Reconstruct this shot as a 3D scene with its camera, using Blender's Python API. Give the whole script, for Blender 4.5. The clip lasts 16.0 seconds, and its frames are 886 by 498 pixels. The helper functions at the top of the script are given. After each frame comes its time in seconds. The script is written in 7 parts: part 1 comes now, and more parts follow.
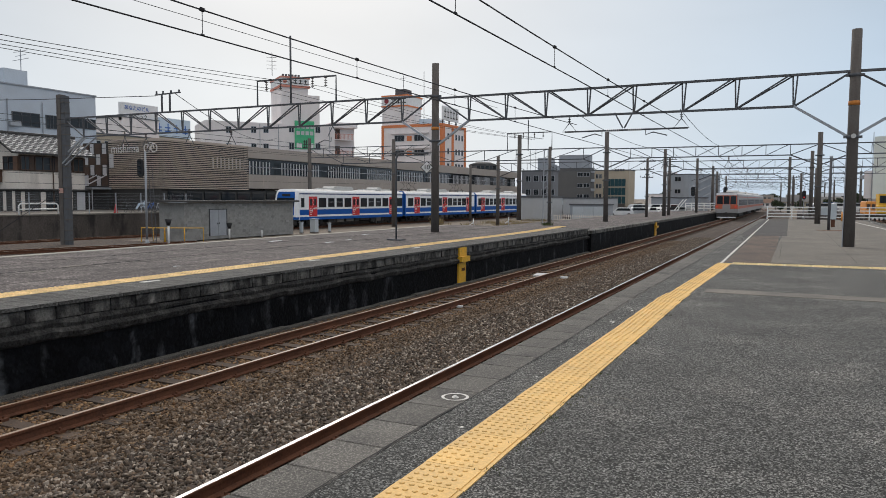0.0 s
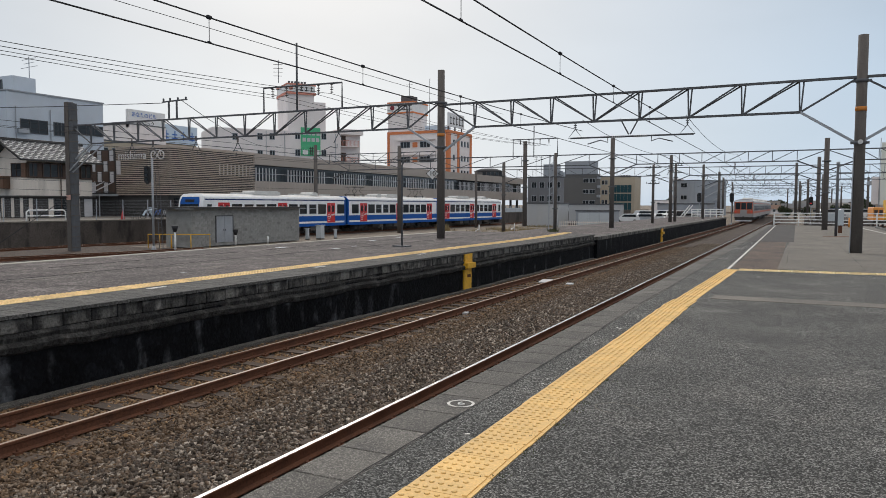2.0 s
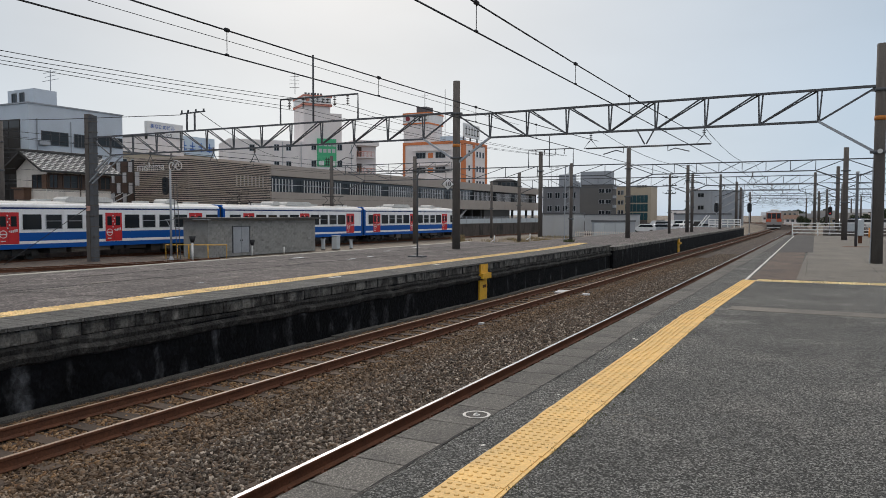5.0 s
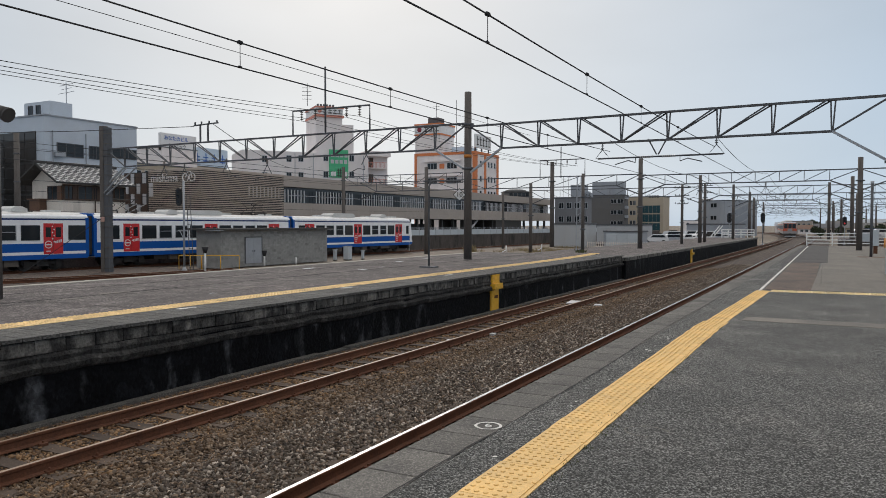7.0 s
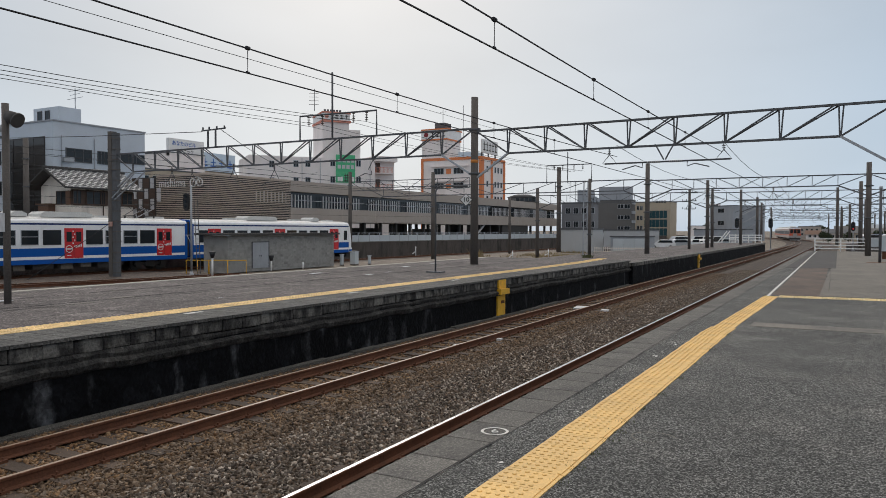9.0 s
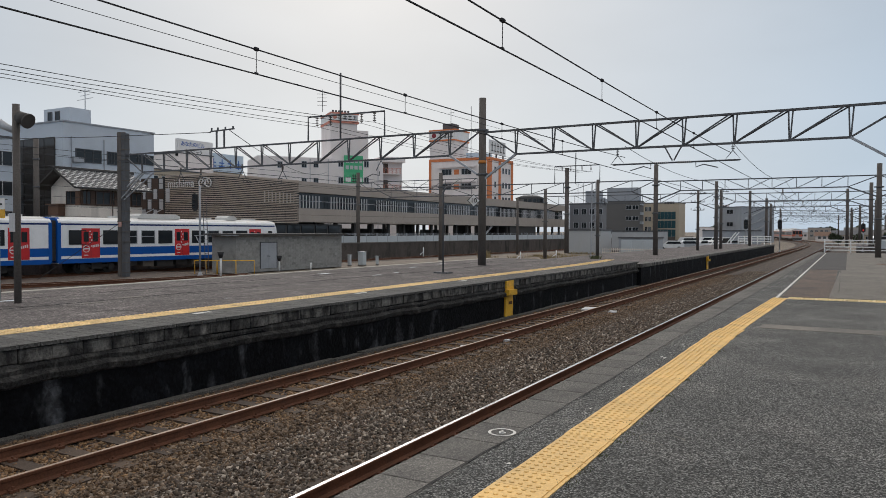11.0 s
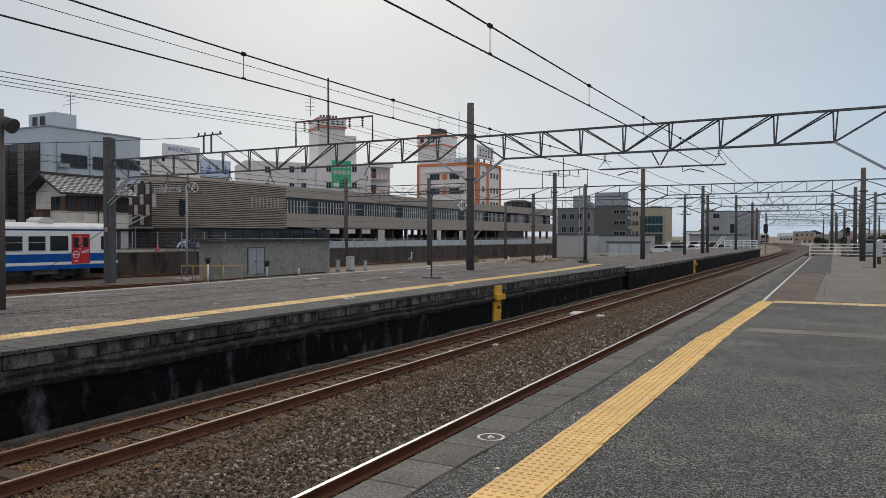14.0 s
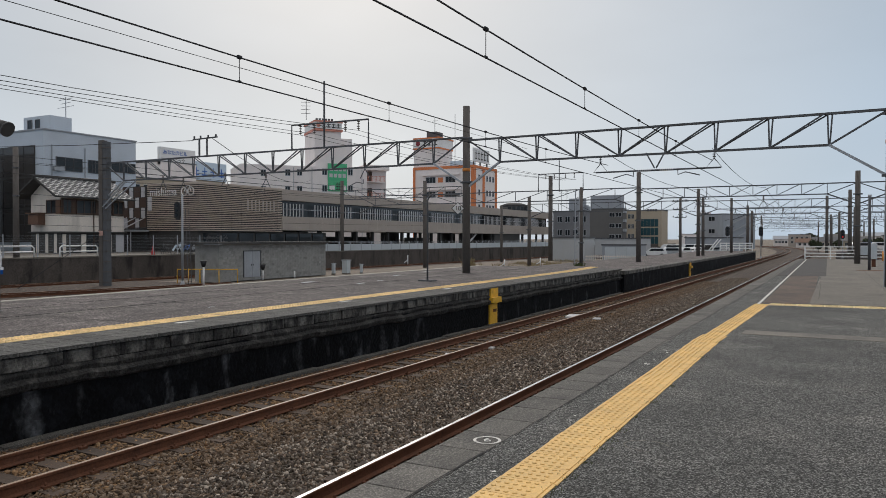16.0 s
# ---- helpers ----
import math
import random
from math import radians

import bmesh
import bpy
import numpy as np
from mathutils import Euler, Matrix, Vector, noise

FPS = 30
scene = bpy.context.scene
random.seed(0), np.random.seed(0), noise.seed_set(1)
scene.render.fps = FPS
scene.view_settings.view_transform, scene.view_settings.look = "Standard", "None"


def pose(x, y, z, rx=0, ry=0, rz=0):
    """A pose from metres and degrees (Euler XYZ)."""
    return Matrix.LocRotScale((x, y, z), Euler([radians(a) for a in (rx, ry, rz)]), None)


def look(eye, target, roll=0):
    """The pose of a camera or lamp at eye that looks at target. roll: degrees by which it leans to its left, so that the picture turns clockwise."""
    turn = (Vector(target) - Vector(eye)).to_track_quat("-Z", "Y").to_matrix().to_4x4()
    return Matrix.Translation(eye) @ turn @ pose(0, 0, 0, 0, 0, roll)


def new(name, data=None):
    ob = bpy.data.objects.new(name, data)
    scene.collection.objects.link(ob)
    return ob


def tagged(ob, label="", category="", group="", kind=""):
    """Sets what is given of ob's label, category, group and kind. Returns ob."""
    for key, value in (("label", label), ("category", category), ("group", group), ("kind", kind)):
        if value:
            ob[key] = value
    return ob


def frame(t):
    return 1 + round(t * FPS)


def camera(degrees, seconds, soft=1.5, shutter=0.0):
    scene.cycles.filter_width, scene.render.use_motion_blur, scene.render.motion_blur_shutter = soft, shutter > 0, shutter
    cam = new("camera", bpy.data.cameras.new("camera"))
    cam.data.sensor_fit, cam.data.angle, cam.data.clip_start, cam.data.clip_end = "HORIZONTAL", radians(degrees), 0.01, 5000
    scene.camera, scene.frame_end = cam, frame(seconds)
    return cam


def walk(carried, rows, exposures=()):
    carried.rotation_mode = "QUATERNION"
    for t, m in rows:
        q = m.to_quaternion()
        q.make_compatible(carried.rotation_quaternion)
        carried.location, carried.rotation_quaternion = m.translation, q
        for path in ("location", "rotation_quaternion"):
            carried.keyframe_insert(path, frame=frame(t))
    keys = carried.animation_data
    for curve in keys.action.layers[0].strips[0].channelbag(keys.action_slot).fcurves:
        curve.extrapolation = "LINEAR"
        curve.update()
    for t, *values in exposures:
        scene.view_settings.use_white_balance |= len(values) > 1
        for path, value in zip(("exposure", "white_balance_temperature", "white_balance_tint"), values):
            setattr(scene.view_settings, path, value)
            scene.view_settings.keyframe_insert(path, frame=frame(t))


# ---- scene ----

cam = camera(62.05, 16.0, soft=0.62)
EYE = (0.0, 0.0, 1.6)


def aim(yaw, pitch, roll):
    """Camera pose at the standpoint: yaw to the left of the tracks, pitch up, roll, in degrees."""
    a, b = radians(yaw), radians(pitch)
    ahead = Vector((-math.sin(a) * math.cos(b), math.cos(a) * math.cos(b), math.sin(b)))
    return look(EYE, Vector(EYE) + ahead * 10, roll)


walk(cam, [
    (0, aim(25.641, -3.963, 0.236)),
    (0.5, aim(25.678, -3.959, 0.316)),
    (1, aim(25.815, -3.849, 0.286)),
    (1.5, aim(25.951, -3.633, 0.152)),
    (2, aim(26.090, -3.473, 0.185)),
    (2.5, aim(26.333, -3.370, 0.237)),
    (3, aim(26.538, -3.317, 0.261)),
    (3.5, aim(26.666, -3.298, 0.290)),
    (4, aim(26.740, -3.132, 0.205)),
    (6.5, aim(28.160, -2.018, 0.077)),
    (7, aim(28.191, -1.853, 0.059)),
    (7.5, aim(28.229, -1.738, 0.122)),
    (8, aim(28.310, -1.708, 0.174)),
    (8.5, aim(28.440, -1.664, 0.149)),
    (9, aim(28.702, -1.461, 0.104)),
    (11.5, aim(29.419, -1.400, 0.216)),
    (12, aim(29.528, -1.356, 0.195)),
    (12.5, aim(29.492, -1.239, 0.181)),
    (13, aim(29.204, -1.196, 0.200)),
    (13.5, aim(28.767, -1.124, 0.176)),
    (14, aim(28.388, -1.028, 0.067)),
    (14.5, aim(28.101, -0.955, -0.000)),
    (15, aim(27.932, -0.861, 0.019)),
    (15.5, aim(27.966, -0.778, 0.053)),
    (16, aim(28.081, -0.790, 0.016)),
], exposures=[(0, 0.38), (4, 0.31), (8.5, 0.24), (12, 0.19), (16, 0.15)])


# ---- light ----
SUN_AZ, SUN_EL = 36.0, 33.0      # to the left of the tracks, above the horizon
world = bpy.data.worlds.new("overcast_sky")
scene.world = world
world.use_nodes = True


def make_sky():
    nt = world.node_tree
    n, l = nt.nodes, nt.links
    n.clear()
    out = n.new("ShaderNodeOutputWorld")
    bg = n.new("ShaderNodeBackground")
    sky = n.new("ShaderNodeTexSky")
    sky.sky_type, sky.sun_disc = "NISHITA", False
    sky.sun_elevation, sky.sun_rotation = radians(SUN_EL), radians(-SUN_AZ)
    sky.dust_density, sky.air_density = 3.0, 1.0
    coord = n.new("ShaderNodeTexCoord")
    sep = n.new("ShaderNodeSeparateXYZ")
    l.new(coord.outputs["Generated"], sep.inputs[0])
    flat = n.new("ShaderNodeMapping")
    flat.inputs["Scale"].default_value = (1.0, 1.0, 2.6)
    l.new(coord.outputs["Generated"], flat.inputs[0])
    noise_n = n.new("ShaderNodeTexNoise")
    noise_n.inputs["Scale"].default_value, noise_n.inputs["Detail"].default_value = 1.6, 5.0
    l.new(flat.outputs[0], noise_n.inputs["Vector"])
    # cloud veil: grey at the horizon, brighter towards the hidden sun
    way = (-math.sin(radians(SUN_AZ)) * math.cos(radians(SUN_EL)), math.cos(radians(SUN_AZ)) * math.cos(radians(SUN_EL)), math.sin(radians(SUN_EL)))
    dot = n.new("ShaderNodeVectorMath")
    dot.operation = "DOT_PRODUCT"
    dot.inputs[1].default_value = way
    l.new(coord.outputs["Generated"], dot.inputs[0])
    glow = n.new("ShaderNodeMapRange")
    glow.inputs["From Min"].default_value, glow.inputs["From Max"].default_value = 0.72, 0.985
    glow.inputs["To Min"].default_value, glow.inputs["To Max"].default_value = 0.0, 1.0
    l.new(dot.outputs["Value"], glow.inputs["Value"])
    veil = n.new("ShaderNodeMix")
    veil.data_type = "RGBA"
    veil.inputs["A"].default_value = (3.4, 4.2, 5.1, 1)
    veil.inputs["B"].default_value = (4.9, 5.15, 5.4, 1)
    l.new(glow.outputs[0], veil.inputs["Factor"])
    tone = n.new("ShaderNodeMapRange")
    tone.inputs["From Min"].default_value, tone.inputs["From Max"].default_value = 0.3, 0.7
    tone.inputs["To Min"].default_value, tone.inputs["To Max"].default_value = 0.9, 1.09
    l.new(noise_n.outputs["Fac"], tone.inputs["Value"])
    zen = n.new("ShaderNodeMapRange")
    zen.interpolation_type = "SMOOTHSTEP"
    zen.inputs["From Min"].default_value, zen.inputs["From Max"].default_value = 0.3, 0.62
    zen.inputs["To Min"].default_value, zen.inputs["To Max"].default_value = 1.0, 1.8
    l.new(sep.outputs["Z"], zen.inputs["Value"])
    low = n.new("ShaderNodeMapRange")
    low.inputs["From Min"].default_value, low.inputs["From Max"].default_value = 0.0, 0.22
    low.inputs["To Min"].default_value, low.inputs["To Max"].default_value = 1.3, 1.0
    l.new(sep.outputs["Z"], low.inputs["Value"])
    both = n.new("ShaderNodeMath")
    both.operation = "MULTIPLY"
    l.new(low.outputs[0], both.inputs[0])
    l.new(zen.outputs[0], both.inputs[1])
    gain = n.new("ShaderNodeMath")
    gain.operation = "MULTIPLY"
    l.new(tone.outputs[0], gain.inputs[0])
    l.new(both.outputs[0], gain.inputs[1])
    # thinner, warmer cloud overhead
    over = n.new("ShaderNodeMapRange")
    over.inputs["From Min"].default_value, over.inputs["From Max"].default_value = 0.3, 0.55
    l.new(sep.outputs["Z"], over.inputs["Value"])
    warm = n.new("ShaderNodeMix")
    warm.data_type = "RGBA"
    warm.inputs["B"].default_value = (4.6, 4.4, 4.22, 1)
    l.new(over.outputs[0], warm.inputs["Factor"])
    l.new(veil.outputs["Result"], warm.inputs["A"])
    cloud = n.new("ShaderNodeVectorMath")
    cloud.operation = "SCALE"
    l.new(warm.outputs["Result"], cloud.inputs[0])
    l.new(gain.outputs[0], cloud.inputs["Scale"])
    mix = n.new("ShaderNodeMix")
    mix.data_type = "RGBA"
    mix.inputs["Factor"].default_value = 0.9
    l.new(sky.outputs[0], mix.inputs["A"])
    l.new(cloud.outputs[0], mix.inputs["B"])
    l.new(mix.outputs["Result"], bg.inputs["Color"])
    bg.inputs["Strength"].default_value = 0.1
    l.new(bg.outputs[0], out.inputs["Surface"])


make_sky()
sun_data = bpy.data.lights.new("sun", "SUN")
sun_data.energy, sun_data.angle, sun_data.color = 0.8, radians(14), (1.0, 0.97, 0.93)
sun = new("sun", sun_data)
sun.matrix_world = look((-300 * math.sin(radians(SUN_AZ)), 300 * math.cos(radians(SUN_AZ)), 300 * math.tan(radians(SUN_EL))), (0, 0, 0))


# ---- materials ----
def surf(name, base, rough=0.8, var=0.25, scale=1.2, fine=30.0, bump=0.15, metal=0.0, alt=None, alt_amount=0.5, rand=0.0, streak=False, spec=0.5, bump_dist=0.01, grit=0.0, grit_scale=110.0, lo=0.5, hi=0.72, stretch=0.3):
    """A worn surface: base colour, two scales of variation, an optional stain colour, fine relief."""
    m = bpy.data.materials.new(name)
    m.use_nodes = True
    nt = m.node_tree
    n, l = nt.nodes, nt.links
    bsdf = n["Principled BSDF"]
    bsdf.inputs["Metallic"].default_value = metal
    bsdf.inputs["Specular IOR Level"].default_value = spec
    coord = n.new("ShaderNodeTexCoord")
    mapping = n.new("ShaderNodeMapping")
    l.new(coord.outputs["Object"], mapping.inputs[0])
    if rand:
        who = n.new("ShaderNodeObjectInfo")
        shift = n.new("ShaderNodeMath")
        shift.operation = "MULTIPLY"
        shift.inputs[1].default_value = 40.0
        l.new(who.outputs["Random"], shift.inputs[0])
        l.new(shift.outputs[0], mapping.inputs["Location"])
    if streak:
        mapping.inputs["Scale"].default_value = (1.0, 1.0, stretch)
    big = n.new("ShaderNodeTexNoise")
    big.inputs["Scale"].default_value, big.inputs["Detail"].default_value, big.inputs["Roughness"].default_value = scale, 6.0, 0.65
    l.new(mapping.outputs[0], big.inputs["Vector"])
    small = n.new("ShaderNodeTexNoise")
    small.inputs["Scale"].default_value, small.inputs["Detail"].default_value = fine, 4.0
    l.new(coord.outputs["Object"], small.inputs["Vector"])
    add = n.new("ShaderNodeMath")
    add.operation = "ADD"
    l.new(big.outputs["Fac"], add.inputs[0])
    l.new(small.outputs["Fac"], add.inputs[1])
    rng = n.new("ShaderNodeMapRange")
    rng.inputs["From Min"].default_value, rng.inputs["From Max"].default_value = 0.7, 1.3
    rng.inputs["To Min"].default_value, rng.inputs["To Max"].default_value = 1.0 - var, 1.0 + var
    l.new(add.outputs[0], rng.inputs["Value"])
    value = rng.outputs[0]
    if rand:
        info = n.new("ShaderNodeObjectInfo")
        r2 = n.new("ShaderNodeMapRange")
        r2.inputs["To Min"].default_value, r2.inputs["To Max"].default_value = 1.0 - rand, 1.0 + rand
        l.new(info.outputs["Random"], r2.inputs["Value"])
        mul = n.new("ShaderNodeMath")
        mul.operation = "MULTIPLY"
        l.new(value, mul.inputs[0])
        l.new(r2.outputs[0], mul.inputs[1])
        value = mul.outputs[0]
    colour = n.new("ShaderNodeMix")
    colour.data_type = "RGBA"
    colour.inputs["A"].default_value = (*base, 1)
    colour.inputs["B"].default_value = (*(alt or base), 1)
    ramp = n.new("ShaderNodeMapRange")
    ramp.inputs["From Min"].default_value, ramp.inputs["From Max"].default_value = lo, hi
    ramp.inputs["To Max"].default_value = alt_amount if alt else 0.0
    stain = n.new("ShaderNodeTexNoise")
    stain.inputs["Scale"].default_value, stain.inputs["Detail"].default_value = scale * 2.3, 8.0
    l.new(mapping.outputs[0], stain.inputs["Vector"])
    l.new(stain.outputs["Fac"], ramp.inputs["Value"])
    l.new(ramp.outputs[0], colour.inputs["Factor"])
    mulc = n.new("ShaderNodeVectorMath")
    mulc.operation = "SCALE"
    l.new(colour.outputs["Result"], mulc.inputs[0])
    l.new(value, mulc.inputs["Scale"])
    l.new(mulc.outputs[0], bsdf.inputs["Base Color"])
    if grit:
        cells = n.new("ShaderNodeTexVoronoi")
        cells.inputs["Scale"].default_value = grit_scale
        l.new(coord.outputs["Object"], cells.inputs["Vector"])
        bw = n.new("ShaderNodeSeparateColor")
        l.new(cells.outputs["Color"], bw.inputs[0])
        few = n.new("ShaderNodeMath")
        few.operation = "POWER"
        few.inputs[1].default_value = 3.0
        l.new(bw.outputs[0], few.inputs[0])
        gr = n.new("ShaderNodeMapRange")
        gr.inputs["To Min"].default_value, gr.inputs["To Max"].default_value = 1.0 - 0.5 * grit, 1.0 + 2.0 * grit
        l.new(few.outputs[0], gr.inputs["Value"])
        spk = n.new("ShaderNodeVectorMath")
        spk.operation = "SCALE"
        l.new(mulc.outputs[0], spk.inputs[0])
        l.new(gr.outputs[0], spk.inputs["Scale"])
        l.new(spk.outputs[0], bsdf.inputs["Base Color"])
    rr = n.new("ShaderNodeMapRange")
    rr.inputs["To Min"].default_value, rr.inputs["To Max"].default_value = max(0.02, rough - 0.12), min(1.0, rough + 0.12)
    l.new(big.outputs["Fac"], rr.inputs["Value"])
    l.new(rr.outputs[0], bsdf.inputs["Roughness"])
    if bump:
        b = n.new("ShaderNodeBump")
        b.inputs["Strength"].default_value, b.inputs["Distance"].default_value = bump, bump_dist
        l.new(small.outputs["Fac"], b.inputs["Height"])
        l.new(b.outputs[0], bsdf.inputs["Normal"])
    return m


def island_surf(name, colours, rough=0.9):
    """Loose pieces, each with its own tone out of a range of colours."""
    m = bpy.data.materials.new(name)
    m.use_nodes = True
    n, l = m.node_tree.nodes, m.node_tree.links
    bsdf = n["Principled BSDF"]
    geo = n.new("ShaderNodeNewGeometry")
    ramp = n.new("ShaderNodeValToRGB")
    ramp.color_ramp.interpolation = "LINEAR"
    while len(ramp.color_ramp.elements) < len(colours):
        ramp.color_ramp.elements.new(0.5)
    for k, c in enumerate(colours):
        ramp.color_ramp.elements[k].position = k / (len(colours) - 1)
        ramp.color_ramp.elements[k].color = (*c, 1)
    l.new(geo.outputs["Random Per Island"], ramp.inputs[0])
    tex = n.new("ShaderNodeTexNoise")
    tex.inputs["Scale"].default_value = 60.0
    mixv = n.new("ShaderNodeMix")
    mixv.data_type, mixv.blend_type = "RGBA", "MULTIPLY"
    mixv.inputs["Factor"].default_value = 0.5
    l.new(ramp.outputs[0], mixv.inputs["A"])
    l.new(tex.outputs["Fac"], mixv.inputs["B"])
    l.new(mixv.outputs["Result"], bsdf.inputs["Base Color"])
    bsdf.inputs["Roughness"].default_value = rough
    return m


def glass(name, colour=(0.02, 0.025, 0.03), rough=0.06):
    """A window pane before a dark room."""
    m = bpy.data.materials.new(name)
    m.use_nodes = True
    b = m.node_tree.nodes["Principled BSDF"]
    b.inputs["Base Color"].default_value = (*colour, 1)
    b.inputs["Roughness"].default_value = rough
    b.inputs["IOR"].default_value = 1.38
    return m


def glow_mat(name, colour, strength):
    m = bpy.data.materials.new(name)
    m.use_nodes = True
    b = m.node_tree.nodes["Principled BSDF"]
    b.inputs["Base Color"].default_value = (*colour, 1)
    b.inputs["Emission Color"].default_value = (*colour, 1)
    b.inputs["Emission Strength"].default_value = strength
    return m


M = {}
M["asphalt"] = surf("platform_asphalt", (0.077, 0.077, 0.0735), 0.9, 0.45, 0.45, 70.0, 1.0, alt=(0.135, 0.131, 0.123), alt_amount=0.7, bump_dist=0.012, grit=1.45, grit_scale=105.0, spec=0.3)
M["asphalt_left"] = surf("old_platform_asphalt", (0.093, 0.081, 0.079), 0.92, 0.45, 0.5, 30.0, 0.8, alt=(0.18, 0.162, 0.154), alt_amount=0.7, bump_dist=0.014, grit=0.6, grit_scale=26.0, spec=0.3)
M["asphalt_red"] = surf("brown_asphalt", (0.1, 0.072, 0.057), 0.9, 0.45, 0.5, 30.0, 0.7, alt=(0.055, 0.045, 0.041), alt_amount=0.9, grit=0.4, grit_scale=40.0, streak=True)
M["asphalt_worn"] = surf("worn_brown_asphalt", (0.085, 0.075, 0.071), 0.9, 0.5, 0.5, 60.0, 0.9, alt=(0.125, 0.112, 0.104), alt_amount=0.7, grit=1.1, grit_scale=100.0, spec=0.3)
M["asphalt_new"] = surf("dark_new_asphalt", (0.05, 0.046, 0.045), 0.92, 0.3, 0.5, 40.0, 0.6, alt=(0.08, 0.072, 0.067), alt_amount=0.6, grit=0.4, grit_scale=50.0)
M["crack"] = surf("crack_filler", (0.018, 0.017, 0.016), 0.95, 0.4, 3.0, 30.0, 0.3)
M["concrete"] = surf("pale_concrete", (0.145, 0.132, 0.113), 0.92, 0.35, 0.5, 30.0, 0.4, alt=(0.095, 0.09, 0.083), alt_amount=0.75, grit=0.3, grit_scale=50.0)
M["coping"] = surf("coping_concrete", (0.1, 0.094, 0.085), 0.92, 0.4, 0.9, 45.0, 0.9, alt=(0.05, 0.047, 0.044), alt_amount=0.8, rand=0.14, grit=0.7, grit_scale=150.0, bump_dist=0.006)
M["kerb"] = surf("kerb_concrete", (0.125, 0.12, 0.11), 0.95, 0.6, 1.7, 22.0, 1.0, alt=(0.015, 0.014, 0.014), alt_amount=0.95, rand=0.35, lo=0.44, hi=0.62, bump_dist=0.03, streak=True, stretch=0.6)
M["verge"] = surf("verge_tile", (0.072, 0.07, 0.066), 0.92, 0.4, 0.9, 30.0, 0.8, alt=(0.035, 0.034, 0.033), alt_amount=0.8, rand=0.18, grit=0.5, grit_scale=40.0)
M["kerb_pale"] = surf("pale_kerb", (0.34, 0.32, 0.28), 0.92, 0.3, 1.2, 18.0, 0.3, alt=(0.18, 0.17, 0.15), alt_amount=0.7)
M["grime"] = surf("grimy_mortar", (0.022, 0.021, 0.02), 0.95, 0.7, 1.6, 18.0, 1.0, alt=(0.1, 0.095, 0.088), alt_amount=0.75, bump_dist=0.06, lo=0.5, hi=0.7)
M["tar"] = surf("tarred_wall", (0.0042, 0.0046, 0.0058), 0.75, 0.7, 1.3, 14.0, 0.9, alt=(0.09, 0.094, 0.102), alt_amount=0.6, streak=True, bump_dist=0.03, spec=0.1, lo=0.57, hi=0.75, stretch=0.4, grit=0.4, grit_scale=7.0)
M["retaining"] = surf("dark_retaining_wall", (0.075, 0.063, 0.056), 0.95, 0.5, 0.6, 10.0, 0.4, alt=(0.018, 0.016, 0.015), alt_amount=0.95, streak=True)
M["yellow"] = surf("tactile_yellow", (0.72, 0.46, 0.16), 0.7, 0.18, 2.5, 60.0, 0.2, alt=(0.55, 0.38, 0.15), alt_amount=0.5, rand=0.05)
M["yellow_old"] = surf("worn_yellow", (0.78, 0.56, 0.27), 0.8, 0.25, 2.0, 40.0, 0.2, alt=(0.45, 0.34, 0.2), alt_amount=0.7, rand=0.14)
M["yellow_pale"] = surf("pale_tactile_yellow", (0.7, 0.56, 0.31), 0.8, 0.25, 2.0, 40.0, 0.2, alt=(0.36, 0.3, 0.2), alt_amount=0.7, rand=0.15)
M["white_line"] = surf("white_road_paint", (0.62, 0.61, 0.58), 0.8, 0.2, 2.5, 60.0, 0.2, alt=(0.14, 0.135, 0.13), alt_amount=1.0)
M["rust"] = surf("rusty_rail", (0.12, 0.052, 0.03), 0.85, 0.35, 2.0, 40.0, 0.3, alt=(0.07, 0.038, 0.028), spec=0.25)
M["rust_top"] = surf("rusty_rail_head", (0.3, 0.21, 0.15), 0.5, 0.25, 3.0, 40.0, 0.1)
M["steel_top"] = surf("polished_rail_head", (0.8, 0.78, 0.76), 0.22, 0.08, 3.0, 60.0, 0.0, metal=1.0)
M["sleeper"] = surf("sleeper", (0.06, 0.04, 0.028), 0.95, 0.4, 2.0, 30.0, 0.7, alt=(0.1, 0.07, 0.048), rand=0.3)
M["bed"] = surf("ballast_bed", (0.052, 0.037, 0.029), 0.97, 0.6, 2.2, 22.0, 1.0, alt=(0.105, 0.072, 0.048), alt_amount=0.6, bump_dist=0.05, grit=0.9, grit_scale=16.0)
M["stones"] = island_surf("ballast_stone", [(0.024, 0.017, 0.012), (0.17, 0.13, 0.095), (0.04, 0.029, 0.021), (0.55, 0.47, 0.39), (0.032, 0.023, 0.018), (0.24, 0.165, 0.11), (0.06, 0.043, 0.033), (0.13, 0.098, 0.08)])
M["brown_stones"] = island_surf("brown_ballast_stone", [(0.05, 0.03, 0.018), (0.16, 0.1, 0.055), (0.08, 0.05, 0.03), (0.26, 0.17, 0.1), (0.04, 0.026, 0.018), (0.34, 0.26, 0.19), (0.11, 0.068, 0.04)])
M["rust_stones"] = island_surf("rusty_ballast_stone", [(0.16, 0.08, 0.036), (0.34, 0.2, 0.095), (0.085, 0.048, 0.028), (0.4, 0.26, 0.14)])
M["soil"] = surf("yard_soil", (0.17, 0.14, 0.11), 0.97, 0.4, 0.5, 15.0, 0.8, alt=(0.09, 0.08, 0.055), bump_dist=0.04, grit=0.4, grit_scale=12.0)
M["pole"] = surf("concrete_pole", (0.11, 0.098, 0.09), 0.9, 0.3, 1.4, 30.0, 0.3, alt=(0.07, 0.058, 0.052), alt_amount=0.8, streak=True)
